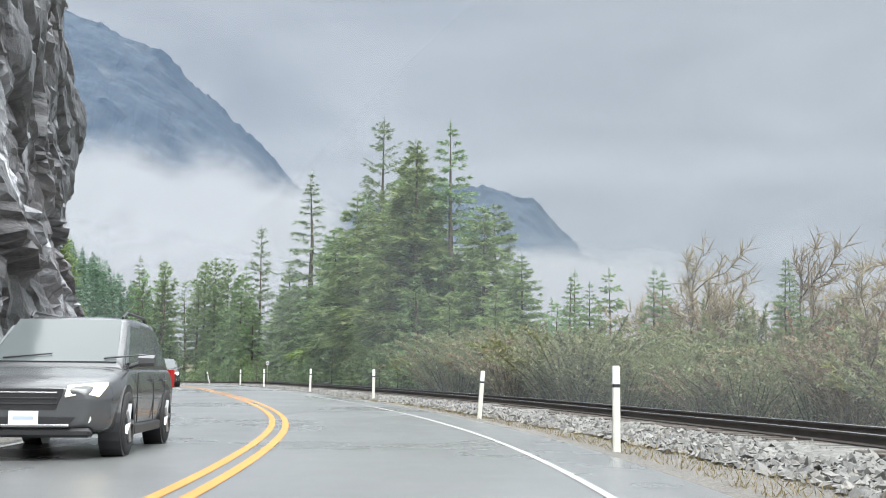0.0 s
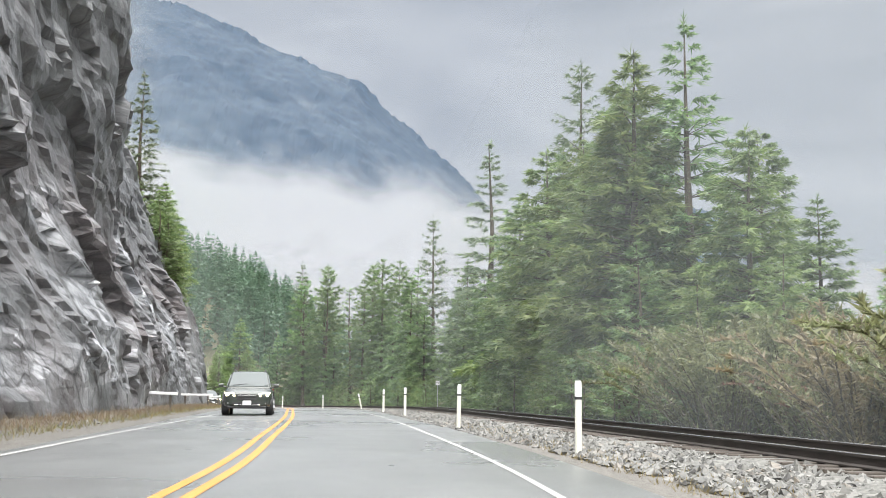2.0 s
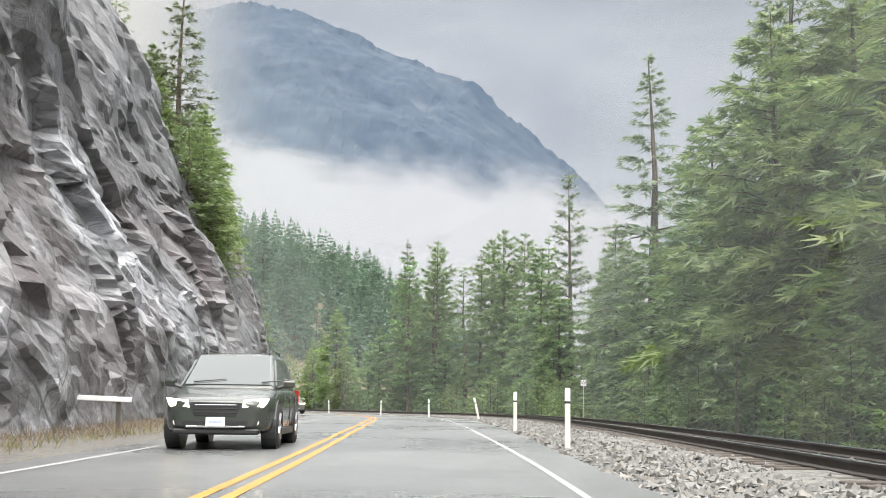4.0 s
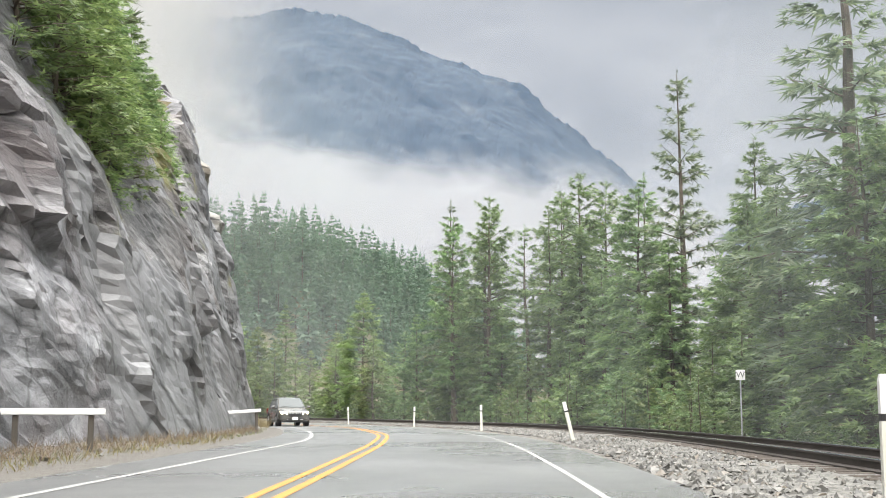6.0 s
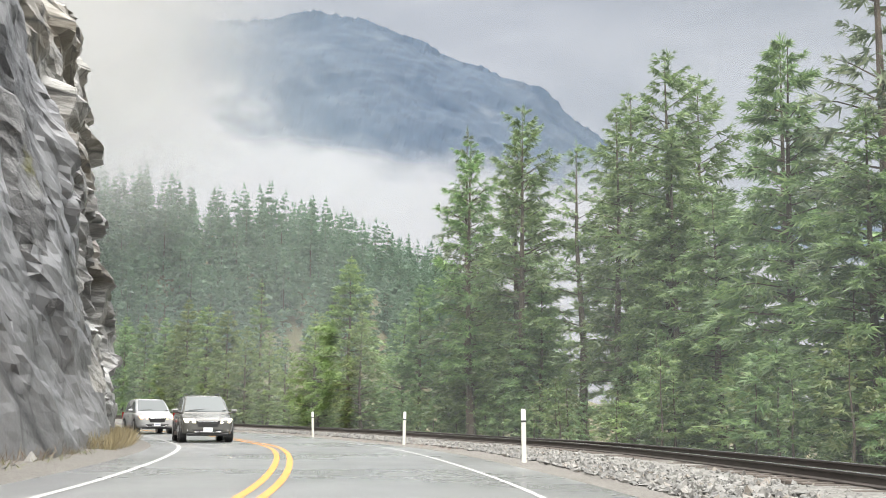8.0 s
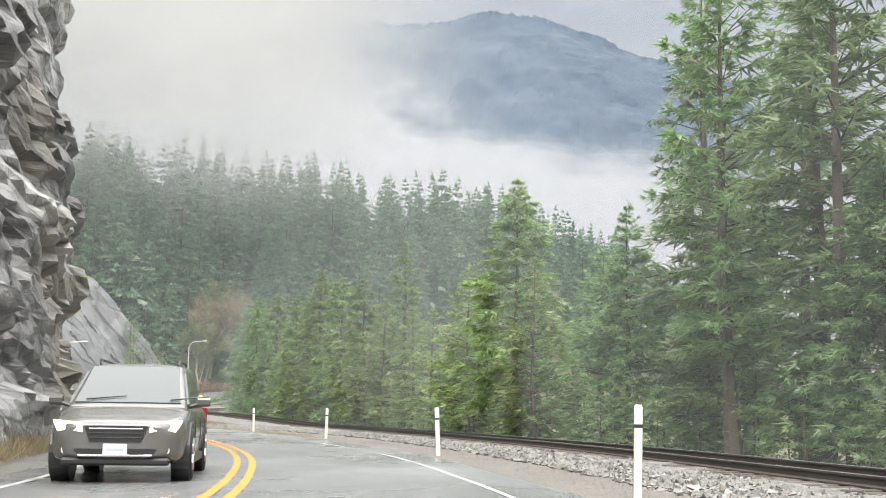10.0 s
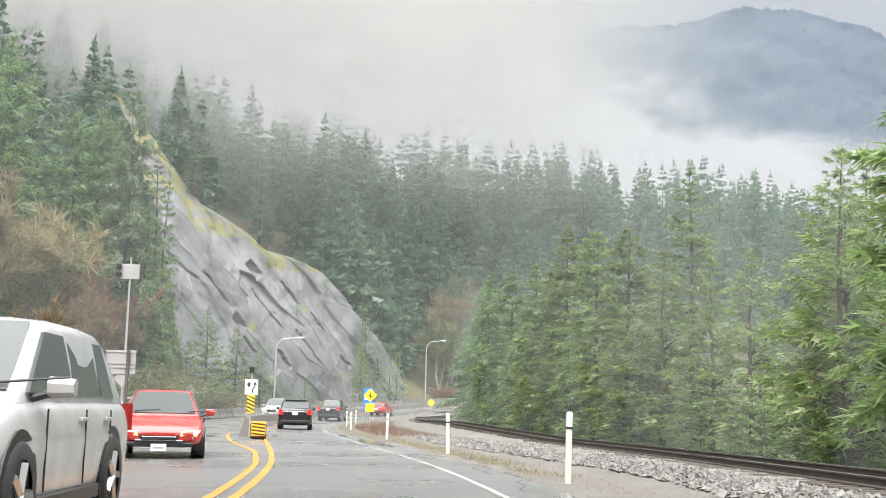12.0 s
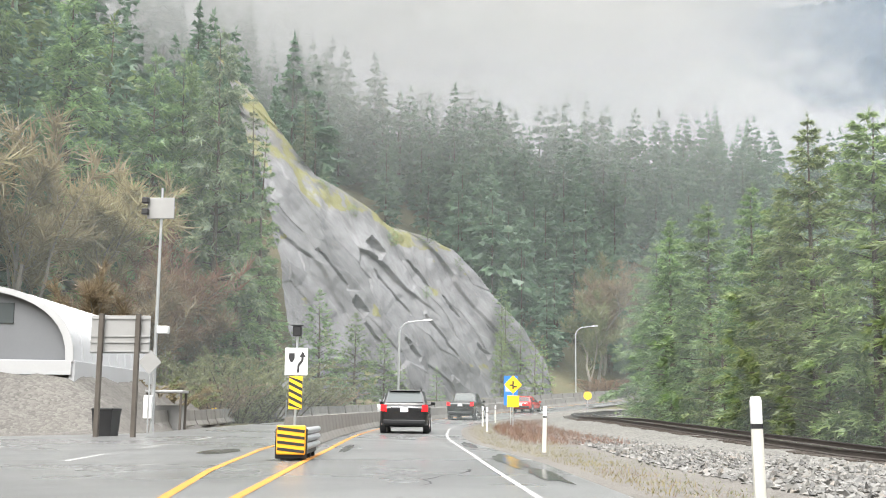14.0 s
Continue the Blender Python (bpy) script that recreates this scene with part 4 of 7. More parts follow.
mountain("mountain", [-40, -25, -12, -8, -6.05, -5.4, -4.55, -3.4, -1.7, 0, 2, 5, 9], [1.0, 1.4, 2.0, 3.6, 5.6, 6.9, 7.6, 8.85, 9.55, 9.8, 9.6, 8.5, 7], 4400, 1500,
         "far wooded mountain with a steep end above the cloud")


def cloud_sheet(name, az, top, bottom, dist, mat, label):
    a = np.arange(az[0], az[-1] + 0.01, 1.0)
    t, b_ = np.interp(a, az, top), np.interp(a, az, bottom)
    rows = 12
    v = np.stack([polar(a, b_ + (t - b_) * k / (rows - 1), dist) for k in range(rows)], 0)
    uv = np.stack(np.broadcast_arrays(np.linspace(0, 1, len(a))[None], np.linspace(0, 1, rows)[:, None]), -1)
    solid(name, mesh_of(name, v.reshape(-1, 3), grid_faces(rows, len(a)), mat, True, uv=uv.reshape(-1, 2)), label, "cloud", kind="structure")


cloud_sheet("low_cloud", [-60, -16, -6, -2, 4, 9, 13, 18, 22, 26, 30, 34, 38, 44, 100], [9, 12, 15.5, 15.5, 18, 22, 24.5, 25, 26, 29.5, 33, 37, 46, 56, 56], [-3] * 15, 1000, FAR_CLOUD, "bank of white low cloud lying along the mountain")
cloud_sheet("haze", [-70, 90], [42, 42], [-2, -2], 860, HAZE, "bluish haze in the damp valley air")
cloud_sheet("low_cloud", [2, 16, 24, 34, 80], [30, 32, 34, 38, 40], [-3] * 5, 930, WISPS, "torn wisps of cloud drifting along the slope")


def fog_arc(name, az0, az1, dist, z0, z1, mat, label):
    a = np.radians(np.arange(az0, az1 + 0.1, 2.0))
    rows = 8
    v = np.stack([np.stack([-45 - dist * np.sin(a), 140 + dist * np.cos(a), np.full(len(a), z0 + (z1 - z0) * k / (rows - 1))], -1) for k in range(rows)], 0)
    uv = np.stack(np.broadcast_arrays(np.linspace(0, 1, len(a))[None], np.linspace(0, 1, rows)[:, None]), -1)
    solid(name, mesh_of(name, v.reshape(-1, 3), grid_faces(rows, len(a)), mat, True, uv=uv.reshape(-1, 2)), label, "fog", kind="structure")


fog_arc("fog_bank", 27, 155, 205, 5, 255, HILL_FOG, "fog hanging in the treetops of the hillside")
fog_arc("fog_bank", 25, 155, 262, 5, 290, HILL_FOG, "fog hanging in the treetops of the hillside")
fog_arc("fog_bank", 16, 112, 98, -3, 60, THIN_FOG, "thin damp fog before the wooded hillside")



def spray_veil_sheet(s0, s1, u, height, mat):
    ss_ = np.arange(s0, s1 + 0.1, 2.0)
    rows = 8
    v = np.stack([at(ss_, u(ss_), -0.4 + height * k / (rows - 1)) for k in range(rows)], 0)
    uv = np.stack(np.broadcast_arrays(np.linspace(0, 1, len(ss_))[None], np.linspace(0, 1, rows)[:, None]), -1)
    solid("spray", mesh_of("spray", v.reshape(-1, 3), grid_faces(rows, len(ss_)), mat, True, uv=uv.reshape(-1, 2)), "thin damp spray drifting over the wet road edge", "fog", kind="structure")


# veil sheets added beyond the track to brighten the tree stand
spray_veil_sheet(-20, 124, lambda s: rail_u(s) + 2.9, 18, SPRAY_VEIL)
spray_veil_sheet(112, 262, lambda s: rail_u(s) + 2.9, 16, THIN_SPRAY_VEIL)

# ---------------------------------------------------------------- trees
def sprays(base, axis, size, width, r, form="kite"):
    """Small flat sprays: base points, directions (unit), sizes. A kite, a fan of three blades, or one blade each."""
    n_ = len(base)
    up = np.array([0, 0, 1.0]) + 0.9 * r.normal(size=(n_, 3))
    side = np.cross(axis, up)
    side /= np.linalg.norm(side, axis=1)[:, None] + 1e-9
    s, w = size[:, None], width[:, None]
    if form == "kite":
        v = np.stack([base, base + axis * s * 0.45 + side * w, base + axis * s, base + axis * s * 0.45 - side * w], 1).reshape(-1, 3)
        return v, np.arange(n_ * 4).reshape(-1, 4)
    if form == "blade":
        v = np.stack([base - side * w, base + side * w, base + axis * s], 1).reshape(-1, 3)
        return v, np.arange(n_ * 3).reshape(-1, 3)
    out = []
    for turn, k in ((-0.62, 0.72), (0.0, 1.0), (0.62, 0.72)):
        d = axis * math.cos(turn) + side * math.sin(turn)
        e = axis * -math.sin(turn) + side * math.cos(turn)
        root = base + axis * s * (0.0 if turn else 0.12)
        out.append(np.stack([root - e * w * 0.36, root + e * w * 0.36, root + d * s * k], 1))
    return np.stack(out, 1).reshape(-1, 3), np.arange(n_ * 9).reshape(-1, 3)


def conifer(seed, h, r_max, whorls, per, leaves, clear=0.08, droop=0.35, rise=0.15, power=0.8, ragged=0.3, leaf=1.0, lean=0.0, form="fan", broad=1.0):
    """A fir: its trunk with limbs, and its crown of needle sprays."""
    r = np.random.default_rng(seed)
    wood = [pipe([(lean * h * t * t + 0.05 * h * 0.2 * vnoise(t * 3, seed), 0.01 * h * vnoise(seed, t * 3), h * t) for t in np.linspace(0, 1, 7)],
                 [max(0.012, 0.016 * h * (1 - t) ** 0.9) * (1.35 if t == 0 else 1) for t in np.linspace(0, 1, 7)], 6)]
    bases, axes, sizes, widths = [], [], [], []
    for k in range(whorls):
        f = (k + r.random() * 0.7) / whorls
        z = h * (clear + (1 - clear) * f)
        rad = r_max * max(0.03, (1 - f) ** power) * min(1.0, 0.55 + 1.6 * f)
        cx = lean * h * (z / h) ** 2
        for j in range(per):
            if r.random() < ragged * 0.35:
                continue
            phi = math.tau * (j / per + 0.37 * k + 0.12 * r.normal())
            ln = rad * (1 - ragged * r.random()) * (1.25 if r.random() < 0.1 else 1)
            if ln < 0.12:
                ln = 0.12 + 0.1 * r.random()
            out = np.array([math.cos(phi), math.sin(phi), 0.0])
            lat = np.array([-out[1], out[0], 0.0])
            up = rise + 0.5 * f
            dr = droop * (1 - 0.6 * f)
            place = lambda t: np.stack([cx + out[0] * ln * t, out[1] * ln * t, z + ln * (up * t - dr * t * t)], -1)
            if ln > 1.7:
                q = place(np.array([0, 0.5, 0.92]))
                wood.append(pipe(q, [0.012 + 0.010 * ln, 0.008 + 0.006 * ln, 0.004], 3))
            m_ = max(3, int(leaves * (0.35 + 0.65 * ln / r_max)))
            t = 0.12 + 0.9 * np.sqrt(r.random(m_)) * 0.97
            p = place(t)
            sgn = np.where(r.random(m_) < 0.5, -1.0, 1.0)
            fw = 0.45 + 0.75 * r.random(m_)
            ax = out * fw[:, None] + lat * (sgn * (1.15 - 0.75 * t))[:, None] + np.array([0, 0, 1]) * (-0.30 * droop + 0.28 * r.normal(size=m_) - 0.12)[:, None]
            ax /= np.linalg.norm(ax, axis=1)[:, None]
            sz = leaf * (0.16 + 0.30 * ln * (1.05 - t)) * (0.7 + 0.7 * r.random(m_))
            sz = np.minimum(sz, 0.62 * leaf)
            bases.append(p + r.normal(size=(m_, 3)) * 0.03 * ln)
            axes.append(ax)
            sizes.append(sz)
            widths.append(sz * broad * (0.17 + 0.12 * r.random(m_)))
    tip = 5
    bases.append(np.stack([np.full(tip, lean * h), np.zeros(tip), h * (1 - 0.012 * np.arange(tip))], -1))
    ax = np.stack([0.4 * r.normal(size=tip), 0.4 * r.normal(size=tip), np.ones(tip)], -1)
    axes.append(ax / np.linalg.norm(ax, axis=1)[:, None])
    sizes.append(np.full(tip, 0.35 * leaf))
    widths.append(np.full(tip, 0.06 * leaf))
    return join(*wood), sprays(np.concatenate(bases), np.concatenate(axes), np.concatenate(sizes), np.concatenate(widths), r, form)


PLANTED = {}


def plant(kind, maker, x, y, height, label, category, group, needles, bark=BARK, z=None, turn=None, width=1.0, sink=0.15):
    """Sets a tree or bush of the named kind: the first is built, the rest are copies."""
    z = ground_z(x, y) - sink if z is None else z
    m = pose(x, y, z, 0, 0, rng.uniform(0, 360) if turn is None else turn)
    if kind not in PLANTED:
        (wv, wf), (cv, cf), base = maker()
        ob = thing(category.replace(" ", "_"), m, label, category, group)
        part("trunk", (wv, wf, bark), ob)
        part("crown", mesh_of("crown", cv, cf, needles), ob)
        PLANTED[kind] = (ob, base)
    else:
        ob = copy_thing(PLANTED[kind][0], m)
        tagged(ob, label, category, group)
    k = height / PLANTED[kind][1]
    ob.scale = (k * width, k * width, k)
    return ob


def fir_kind(kind):
    """Builders of the conifers that stand here, with the height that each is drawn at."""
    table = {
        "full_a": lambda: (*conifer(1, 18, 5.2, 33, 8, 35, 0.03, 0.42, 0.12, 0.72, 0.34, 1.5), 18),
        "full_b": lambda: (*conifer(2, 18, 5.8, 31, 8, 37, 0.02, 0.48, 0.10, 0.62, 0.40, 1.55), 18),
        "open_a": lambda: (*conifer(3, 20, 4.6, 30, 7, 31, 0.07, 0.40, 0.10, 0.72, 0.45, 1.42), 20),
        "open_b": lambda: (*conifer(4, 20, 4.2, 28, 7, 27, 0.10, 0.30, 0.20, 0.58, 0.55, 1.3, 0.006), 20),
        "tall_bare": lambda: (*conifer(5, 22, 5.2, 27, 7, 32, 0.20, 0.34, 0.22, 0.50, 0.50, 1.55), 22),
        "spire": lambda: (*conifer(6, 16, 3.2, 32, 8, 21, 0.03, 0.45, 0.10, 0.85, 0.30, 1.2), 16),
        "young_a": lambda: (*conifer(7, 6, 2.3, 18, 8, 12, 0.02, 0.30, 0.22, 0.8, 0.30, 0.9), 6),
        "young_b": lambda: (*conifer(8, 10, 3.6, 26, 8, 16, 0.02, 0.35, 0.25, 0.75, 0.34, 1.15), 10),
        "shrub": lambda: (*conifer(9, 3, 2.0, 9, 8, 10, 0.0, 0.25, 0.28, 0.5, 0.4, 1.0), 3),
        "row_a": lambda: (*conifer(14, 18, 5.4, 22, 7, 15, 0.03, 0.42, 0.12, 0.72, 0.34, 1.9, form="kite"), 18),
        "row_b": lambda: (*conifer(15, 18, 4.6, 22, 7, 15, 0.05, 0.42, 0.12, 0.8, 0.4, 1.8, form="kite"), 18),
    }
    return table[kind]


def fir(kind, s, u, height, tone="green", label=None, z=None, width=1.0, group="trees along the railway"):
    x, y, _ = at(s, u)
    needles = {"green": FIR, "dark": FIR_DARK, "young": FIR_YOUNG}[tone]
    label = label or {"green": "tall green fir with drooping needle sprays", "dark": "dark sparse fir with an open ragged top", "young": "young bright green fir beside the track"}[tone]
    return plant(kind + tone, fir_kind(kind), float(x), float(y), height, label, "fir tree", group, needles, z=z, width=width)


# stand along the railway, tree by tree
for kind, s, u, h, tone, w in [
        ("open_a", 75.3, 15.2, 18.6, "green", 1.2), ("full_a", 76.0, 12.9, 17.0, "young", 1.25), ("full_b", 69.0, 15.4, 12.0, "young", 1.2), ("full_a", 65.5, 16.6, 9.0, "green", 1.2), ("young_b", 62.5, 14.0, 6.5, "young", 1.3), ("young_b", 67.0, 12.6, 6.0, "young", 1.2), ("young_b", 58.5, 16.0, 5.5, "green", 1.3), ("full_b", 82, 15.5, 14.5, "young", 1.1), ("full_a", 88, 14.0, 14.8, "young", 1.0),
        ("full_b", 72.5, 17.5, 13.0, "green", 1.0), ("full_a", 94, 13.2, 12.6, "green", 1.1), ("open_b", 105.4, 18.3, 26.0, "dark", 1.0), ("tall_bare", 101, 20, 23.0, "dark", 0.9),
        ("spire", 116.5, 14.3, 22.2, "dark", 1.25), ("full_b", 98, 16.5, 15.5, "green", 1.0), ("full_a", 109, 15.5, 13.5, "green", 1.0), ("open_a", 123, 19, 17, "green", 1.0),
        ("open_b", 133.7, 14.6, 19.0, "dark", 0.85), ("full_a", 129, 16.5, 14.5, "green", 1.0), ("full_b", 137, 13.6, 13.5, "green", 0.95), ("full_b", 125.5, 14.4, 11.0, "green", 1.0),
        ("open_a", 141, 16, 15.5, "green", 1.0), ("full_a", 145.5, 14.2, 12.5, "green", 0.95), ("tall_bare", 152.6, 16.1, 16.8, "green", 0.9), ("open_a", 148.5, 13.2, 14.6, "green", 0.9),
        ("tall_bare", 156.2, 12.6, 16.5, "green", 0.9), ("tall_bare", 160.4, 11.8, 15.6, "green", 0.85), ("open_b", 163.5, 16.4, 18.0, "green", 0.9), ("open_a", 167.1, 15.0, 18.6, "dark", 0.9),
        ("tall_bare", 150.5, 18.5, 17.5, "green", 0.9), ("full_a", 170, 13.5, 9.5, "green", 1.0), ("full_b", 177.5, 12.2, 11.7, "young", 1.0), ("young_b", 174, 11.4, 7.6, "young", 1.0),
        ("young_b", 182.5, 12.0, 8.4, "young", 1.0), ("full_a", 187, 14.5, 9.0, "young", 1.0), ("young_b", 192, 13.8, 7.4, "young", 1.0), ("open_a", 190, 17, 11, "green", 1.0),
        ("full_b", 215.3, 15.2, 11.8, "young", 1.0), ("full_a", 221, 15.0, 13.0, "young", 0.9), ("full_b", 209, 15.0, 11.0, "young", 1.0), ("young_b", 203, 14.6, 9.0, "young", 1.0),
        ("open_a", 205, 16.5, 13.5, "green", 1.0), ("full_a", 228, 14.6, 11.5, "green", 1.0), ("full_b", 236, 14.2, 12.0, "green", 1.0), ("full_a", 245, 13.6, 12.5, "green", 1.0),
        ("full_b", 256, 13.4, 12.5, "green", 1.0), ("full_a", 266, 15, 13, "green", 1.0), ("young_b", 232, 14.0, 7.0, "young", 1.0), ("young_b", 197.5, 14.6, 8.0, "young", 1.1),
        ("full_b", 100.5, 12.6, 14.0, "green", 1.1), ("full_a", 104.5, 13.4, 12.0, "green", 1.2), ("full_b", 91, 12.4, 15.5, "young", 1.15), ("full_a", 85, 12.8, 15.0, "young", 1.15), ("full_b", 112.5, 13.0, 10.5, "green", 1.2),
        ("full_a", 120, 13.2, 10.0, "green", 1.15), ("full_b", 79, 13.6, 16.0, "young", 1.2), ("full_a", 132.5, 13.4, 10.0, "green", 1.15), ("full_b", 141.5, 13.6, 9.5, "green", 1.15), ("full_a", 97, 14.6, 17.0, "green", 1.0), ("young_b", 71.5, 11.8, 7.5, "green", 1.2),
        ("tall_bare", 146.5, 14.6, 16.5, "green", 1.0), ("open_b", 152.4, 13.4, 14.0, "green", 1.0), ("full_b", 163.0, 13.2, 8.5, "green", 1.1), ("full_a", 155.0, 12.8, 8.0, "green", 1.1), ("open_a", 158.5, 13.6, 15.5, "green", 1.1),
        ("open_b", 155.5, 18.0, 17.5, "green", 1.0), 
        ("full_a", 168.5, 16.4, 12.0, "green", 1.0), ("young_b", 172.0, 13.4, 8.0, "green", 1.2), ("young_b", 185.0, 13.4, 7.5, "young", 1.3), 
        ("young_b", 206.5, 14.4, 7.0, "young", 1.3), ("young_b", 218.0, 14.4, 7.0, "young", 1.3), ("full_b", 224.5, 14.8, 10.5, "young", 1.1)]:
    fir(kind, s, u, h, tone, width=w)

# second rows, thinner
r2 = np.random.default_rng(31)
for s in np.arange(84, 262, 4.6):
    for u0, u1 in ((19, 25), (26, 36)):
        if s > 146 and r2.random() < 0.55:
            continue
        fir(["row_a", "row_b"][r2.integers(2)], s + r2.uniform(-2, 2), r2.uniform(u0, u1), r2.uniform(8.5, 13.5) * (0.62 if s > 168 else 1), "green")
# young growth at the edge of the track
for s in np.arange(62, 262, 1.9):
    h = r2.uniform(1.6, 3.4)
    if 107 < s < 120:
        h *= 0.45
    fir("shrub", s + r2.uniform(-0.8, 0.8), rail_u(s) + 1.435 + r2.uniform(2.6, 4.4), h, "young" if r2.random() < 0.6 else "green",
        "low bushy young fir at the edge of the track" , group="young firs along the track")
for s in np.arange(70, 250, 5.2):
    if 106 < s < 120:
        continue
    fir("young_a", s + r2.uniform(-1.5, 1.5), rail_u(s) + 1.435 + r2.uniform(4.2, 6.0), r2.uniform(3.5, 6.0), "young" if r2.random() < 0.5 else "green",
        "young fir at the edge of the track", group="young firs along the track")


# ---------------------------------------------------------------- leafless shrubs and trees
def brush(seed, h, spread, stems, twigs, tw_size=0.3, arch=0.3):
    """A many-stemmed bush of bare twigs with a few dry leaves."""
    r = np.random.default_rng(seed)
    wood, bases, axes, sizes, widths = [], [], [], [], []
    for k in range(stems):
        phi, ln = r.uniform(0, math.tau), h * r.uniform(0.55, 1.0)
        o = np.array([math.cos(phi), math.sin(phi), 0])
        reach = spread * r.uniform(0.15, 1.0)
        b0 = o * reach * 0.35 * r.random()
        q = [b0 + o * reach * t**1.2 + np.array([0, 0, ln * (t - arch * t**3 * 0.5)]) + 0.04 * h * r.normal(size=3) * t for t in (0, 0.4, 0.75, 1.0)]
        wood.append(pipe(q, [0.016 * h**0.5, 0.012 * h**0.5, 0.007, 0.003], 3))
        t = r.random(twigs) ** 0.7
        p = np.stack([np.interp(t, (0, 0.4, 0.75, 1.0), [a[i] for a in q]) for i in range(3)], -1)
        ax = r.normal(size=(twigs, 3)) * np.array([1, 1, 0.6]) + np.array([0, 0, 0.75]) + o * 0.4
        bases.append(p)
        axes.append(ax / np.linalg.norm(ax, axis=1)[:, None])
        sz = tw_size * r.uniform(0.6, 1.5, twigs)
        sizes.append(sz)
        widths.append(sz * r.uniform(0.05, 0.13, twigs))
    return join(*wood), sprays(np.concatenate(bases), np.concatenate(axes), np.concatenate(sizes), 1.5 * np.concatenate(widths), r, "blade")


def bare_tree(seed, h, spread, twig_n=9, levels=4):
    """A leafless broad-leaved tree: forking limbs with fans of fine twigs."""
    r = np.random.default_rng(seed)
    wood, bases, axes, sizes = [], [], [], []

    def grow(p, d, ln, rad, level):
        q = [np.array(p)]
        for _ in range(3):
            d = d + 0.16 * r.normal(size=3) + np.array([0, 0, 0.05])
            d = d / np.linalg.norm(d)
            q.append(q[-1] + d * ln / 3)
        wood.append(pipe(q, [rad, rad * 0.85, rad * 0.72, rad * 0.6], 5 if level < 2 else 3))
        if level >= 2:
            for _ in range(twig_n):
                t = r.random() * 3
                k = min(2, int(t))
                bases.append(q[k] + (q[k + 1] - q[k]) * (t - k))
                a = d + 0.9 * r.normal(size=3) + np.array([0, 0, 0.3])
                axes.append(a / np.linalg.norm(a))
                sizes.append(h * r.uniform(0.04, 0.10))
        if level < levels:
            for _ in range(r.integers(2, 4) + (1 if level < 2 else 0)):
                a = d + spread * r.normal(size=3) + np.array([0, 0, 0.12])
                grow(q[r.integers(1, 4)], a / np.linalg.norm(a), ln * r.uniform(0.55, 0.8), rad * 0.55, level + 1)

    grow((0, 0, 0), np.array([0, 0, 1.0]), h * 0.36, 0.012 * h, 0)
    sizes_ = np.array(sizes)
    return join(*wood), sprays(np.array(bases), np.array(axes), sizes_, sizes_ * 0.036, r, "blade")


BRUSH = {"brush_a": lambda: (*brush(41, 3.0, 1.8, 44, 190, 0.115), 3.0), "brush_b": lambda: (*brush(42, 3.0, 2.2, 40, 200, 0.12, 0.5), 3.0),
         "bare_a": lambda: (*bare_tree(51, 10, 0.42, 38), 10), "bare_b": lambda: (*bare_tree(52, 10, 0.5, 40), 10), "thin_bare": lambda: (*bare_tree(53, 9, 0.34, 12, 4), 9)}

for s in np.arange(6, 62, 2.0):
    for row in range(3):
        u = rail_u(s) + 1.435 + 4.6 + 3.6 * row + r2.uniform(-1.2, 1.2)
        if s > 52 and row > 1:
            continue
        x, y, _ = at(s + r2.uniform(-1, 1), u)
        tone = r2.choice(["brown", "olive", "russet"], p=[0.26, 0.70, 0.04] if s < 44 else [0.18, 0.8, 0.02])
        needles = {"brown": BROWN, "olive": OLIVE, "russet": RUSSET}[tone]
        kind = ["brush_a", "brush_b"][r2.integers(2)]
        plant(kind + tone, BRUSH[kind], float(x), float(y), (r2.uniform(1.9, 3.8) + 0.6 * row) * (1.25 if s > 40 else 1.1), {"brown": "brown leafless bush beside the railway", "olive": "olive green straggling bush beside the railway", "russet": "reddish brown bush beside the railway"}[tone],
              "bush", "bushes along the railway", needles, bark=BARK, width=1.15)
for s, u, h, kind in [(52, 21, 8.5, "thin_bare"), (47, 24, 9.0, "thin_bare"), (57, 25, 8.0, "thin_bare"), (40, 23, 8.5, "thin_bare"), (62, 27, 8.0, "thin_bare"), (34, 22, 7.5, "thin_bare"), (44, 27, 8.5, "thin_bare"), (54, 29, 8.0, "thin_bare"), (66, 24, 7.2, "thin_bare"), (60, 22, 6.6, "thin_bare"), (70, 28, 7.4, "thin_bare"), (74, 31, 7.8, "thin_bare"), (50, 19, 6.2, "thin_bare"), (37, 19, 6.0, "thin_bare"), (64, 33, 8.2, "thin_bare")]:
    x, y, _ = at(s, u)
    plant(kind, BRUSH[kind], float(x), float(y), h * 1.2, "slender leafless tree above the bushes", "bare tree", "bare trees", BROWN, BARK)
for s, u, h in [(66, 20, 7.2), (61, 19, 6.2), (58, 22, 6.6), (52, 18.5, 6.0), (49, 24, 6.8), (70, 22, 7.5), (43, 20, 6.0), (30, 24, 7)]:
    fir("open_a", s, u, h * 1.2, "green", "small fir above the roadside bushes")

for s, u, h, tone in [(58, 12.2, 4.2, "olive"), (61, 11.6, 4.6, "olive"), (63.5, 13.0, 5.0, "olive"), (66, 11.8, 4.4, "olive"), (60, 14.2, 4.6, "brown"), (64.5, 10.8, 3.2, "brown"), (68.5, 11.4, 3.6, "olive")]:
    x, y, _ = at(s, u)
    plant("brush_a" + tone, BRUSH["brush_a"], float(x), float(y), h, {"olive": "olive green straggling bush beside the railway", "brown": "brown leafless bush beside the railway"}[tone], "bush", "bushes along the railway", {"olive": OLIVE, "brown": BROWN}[tone], width=1.3)

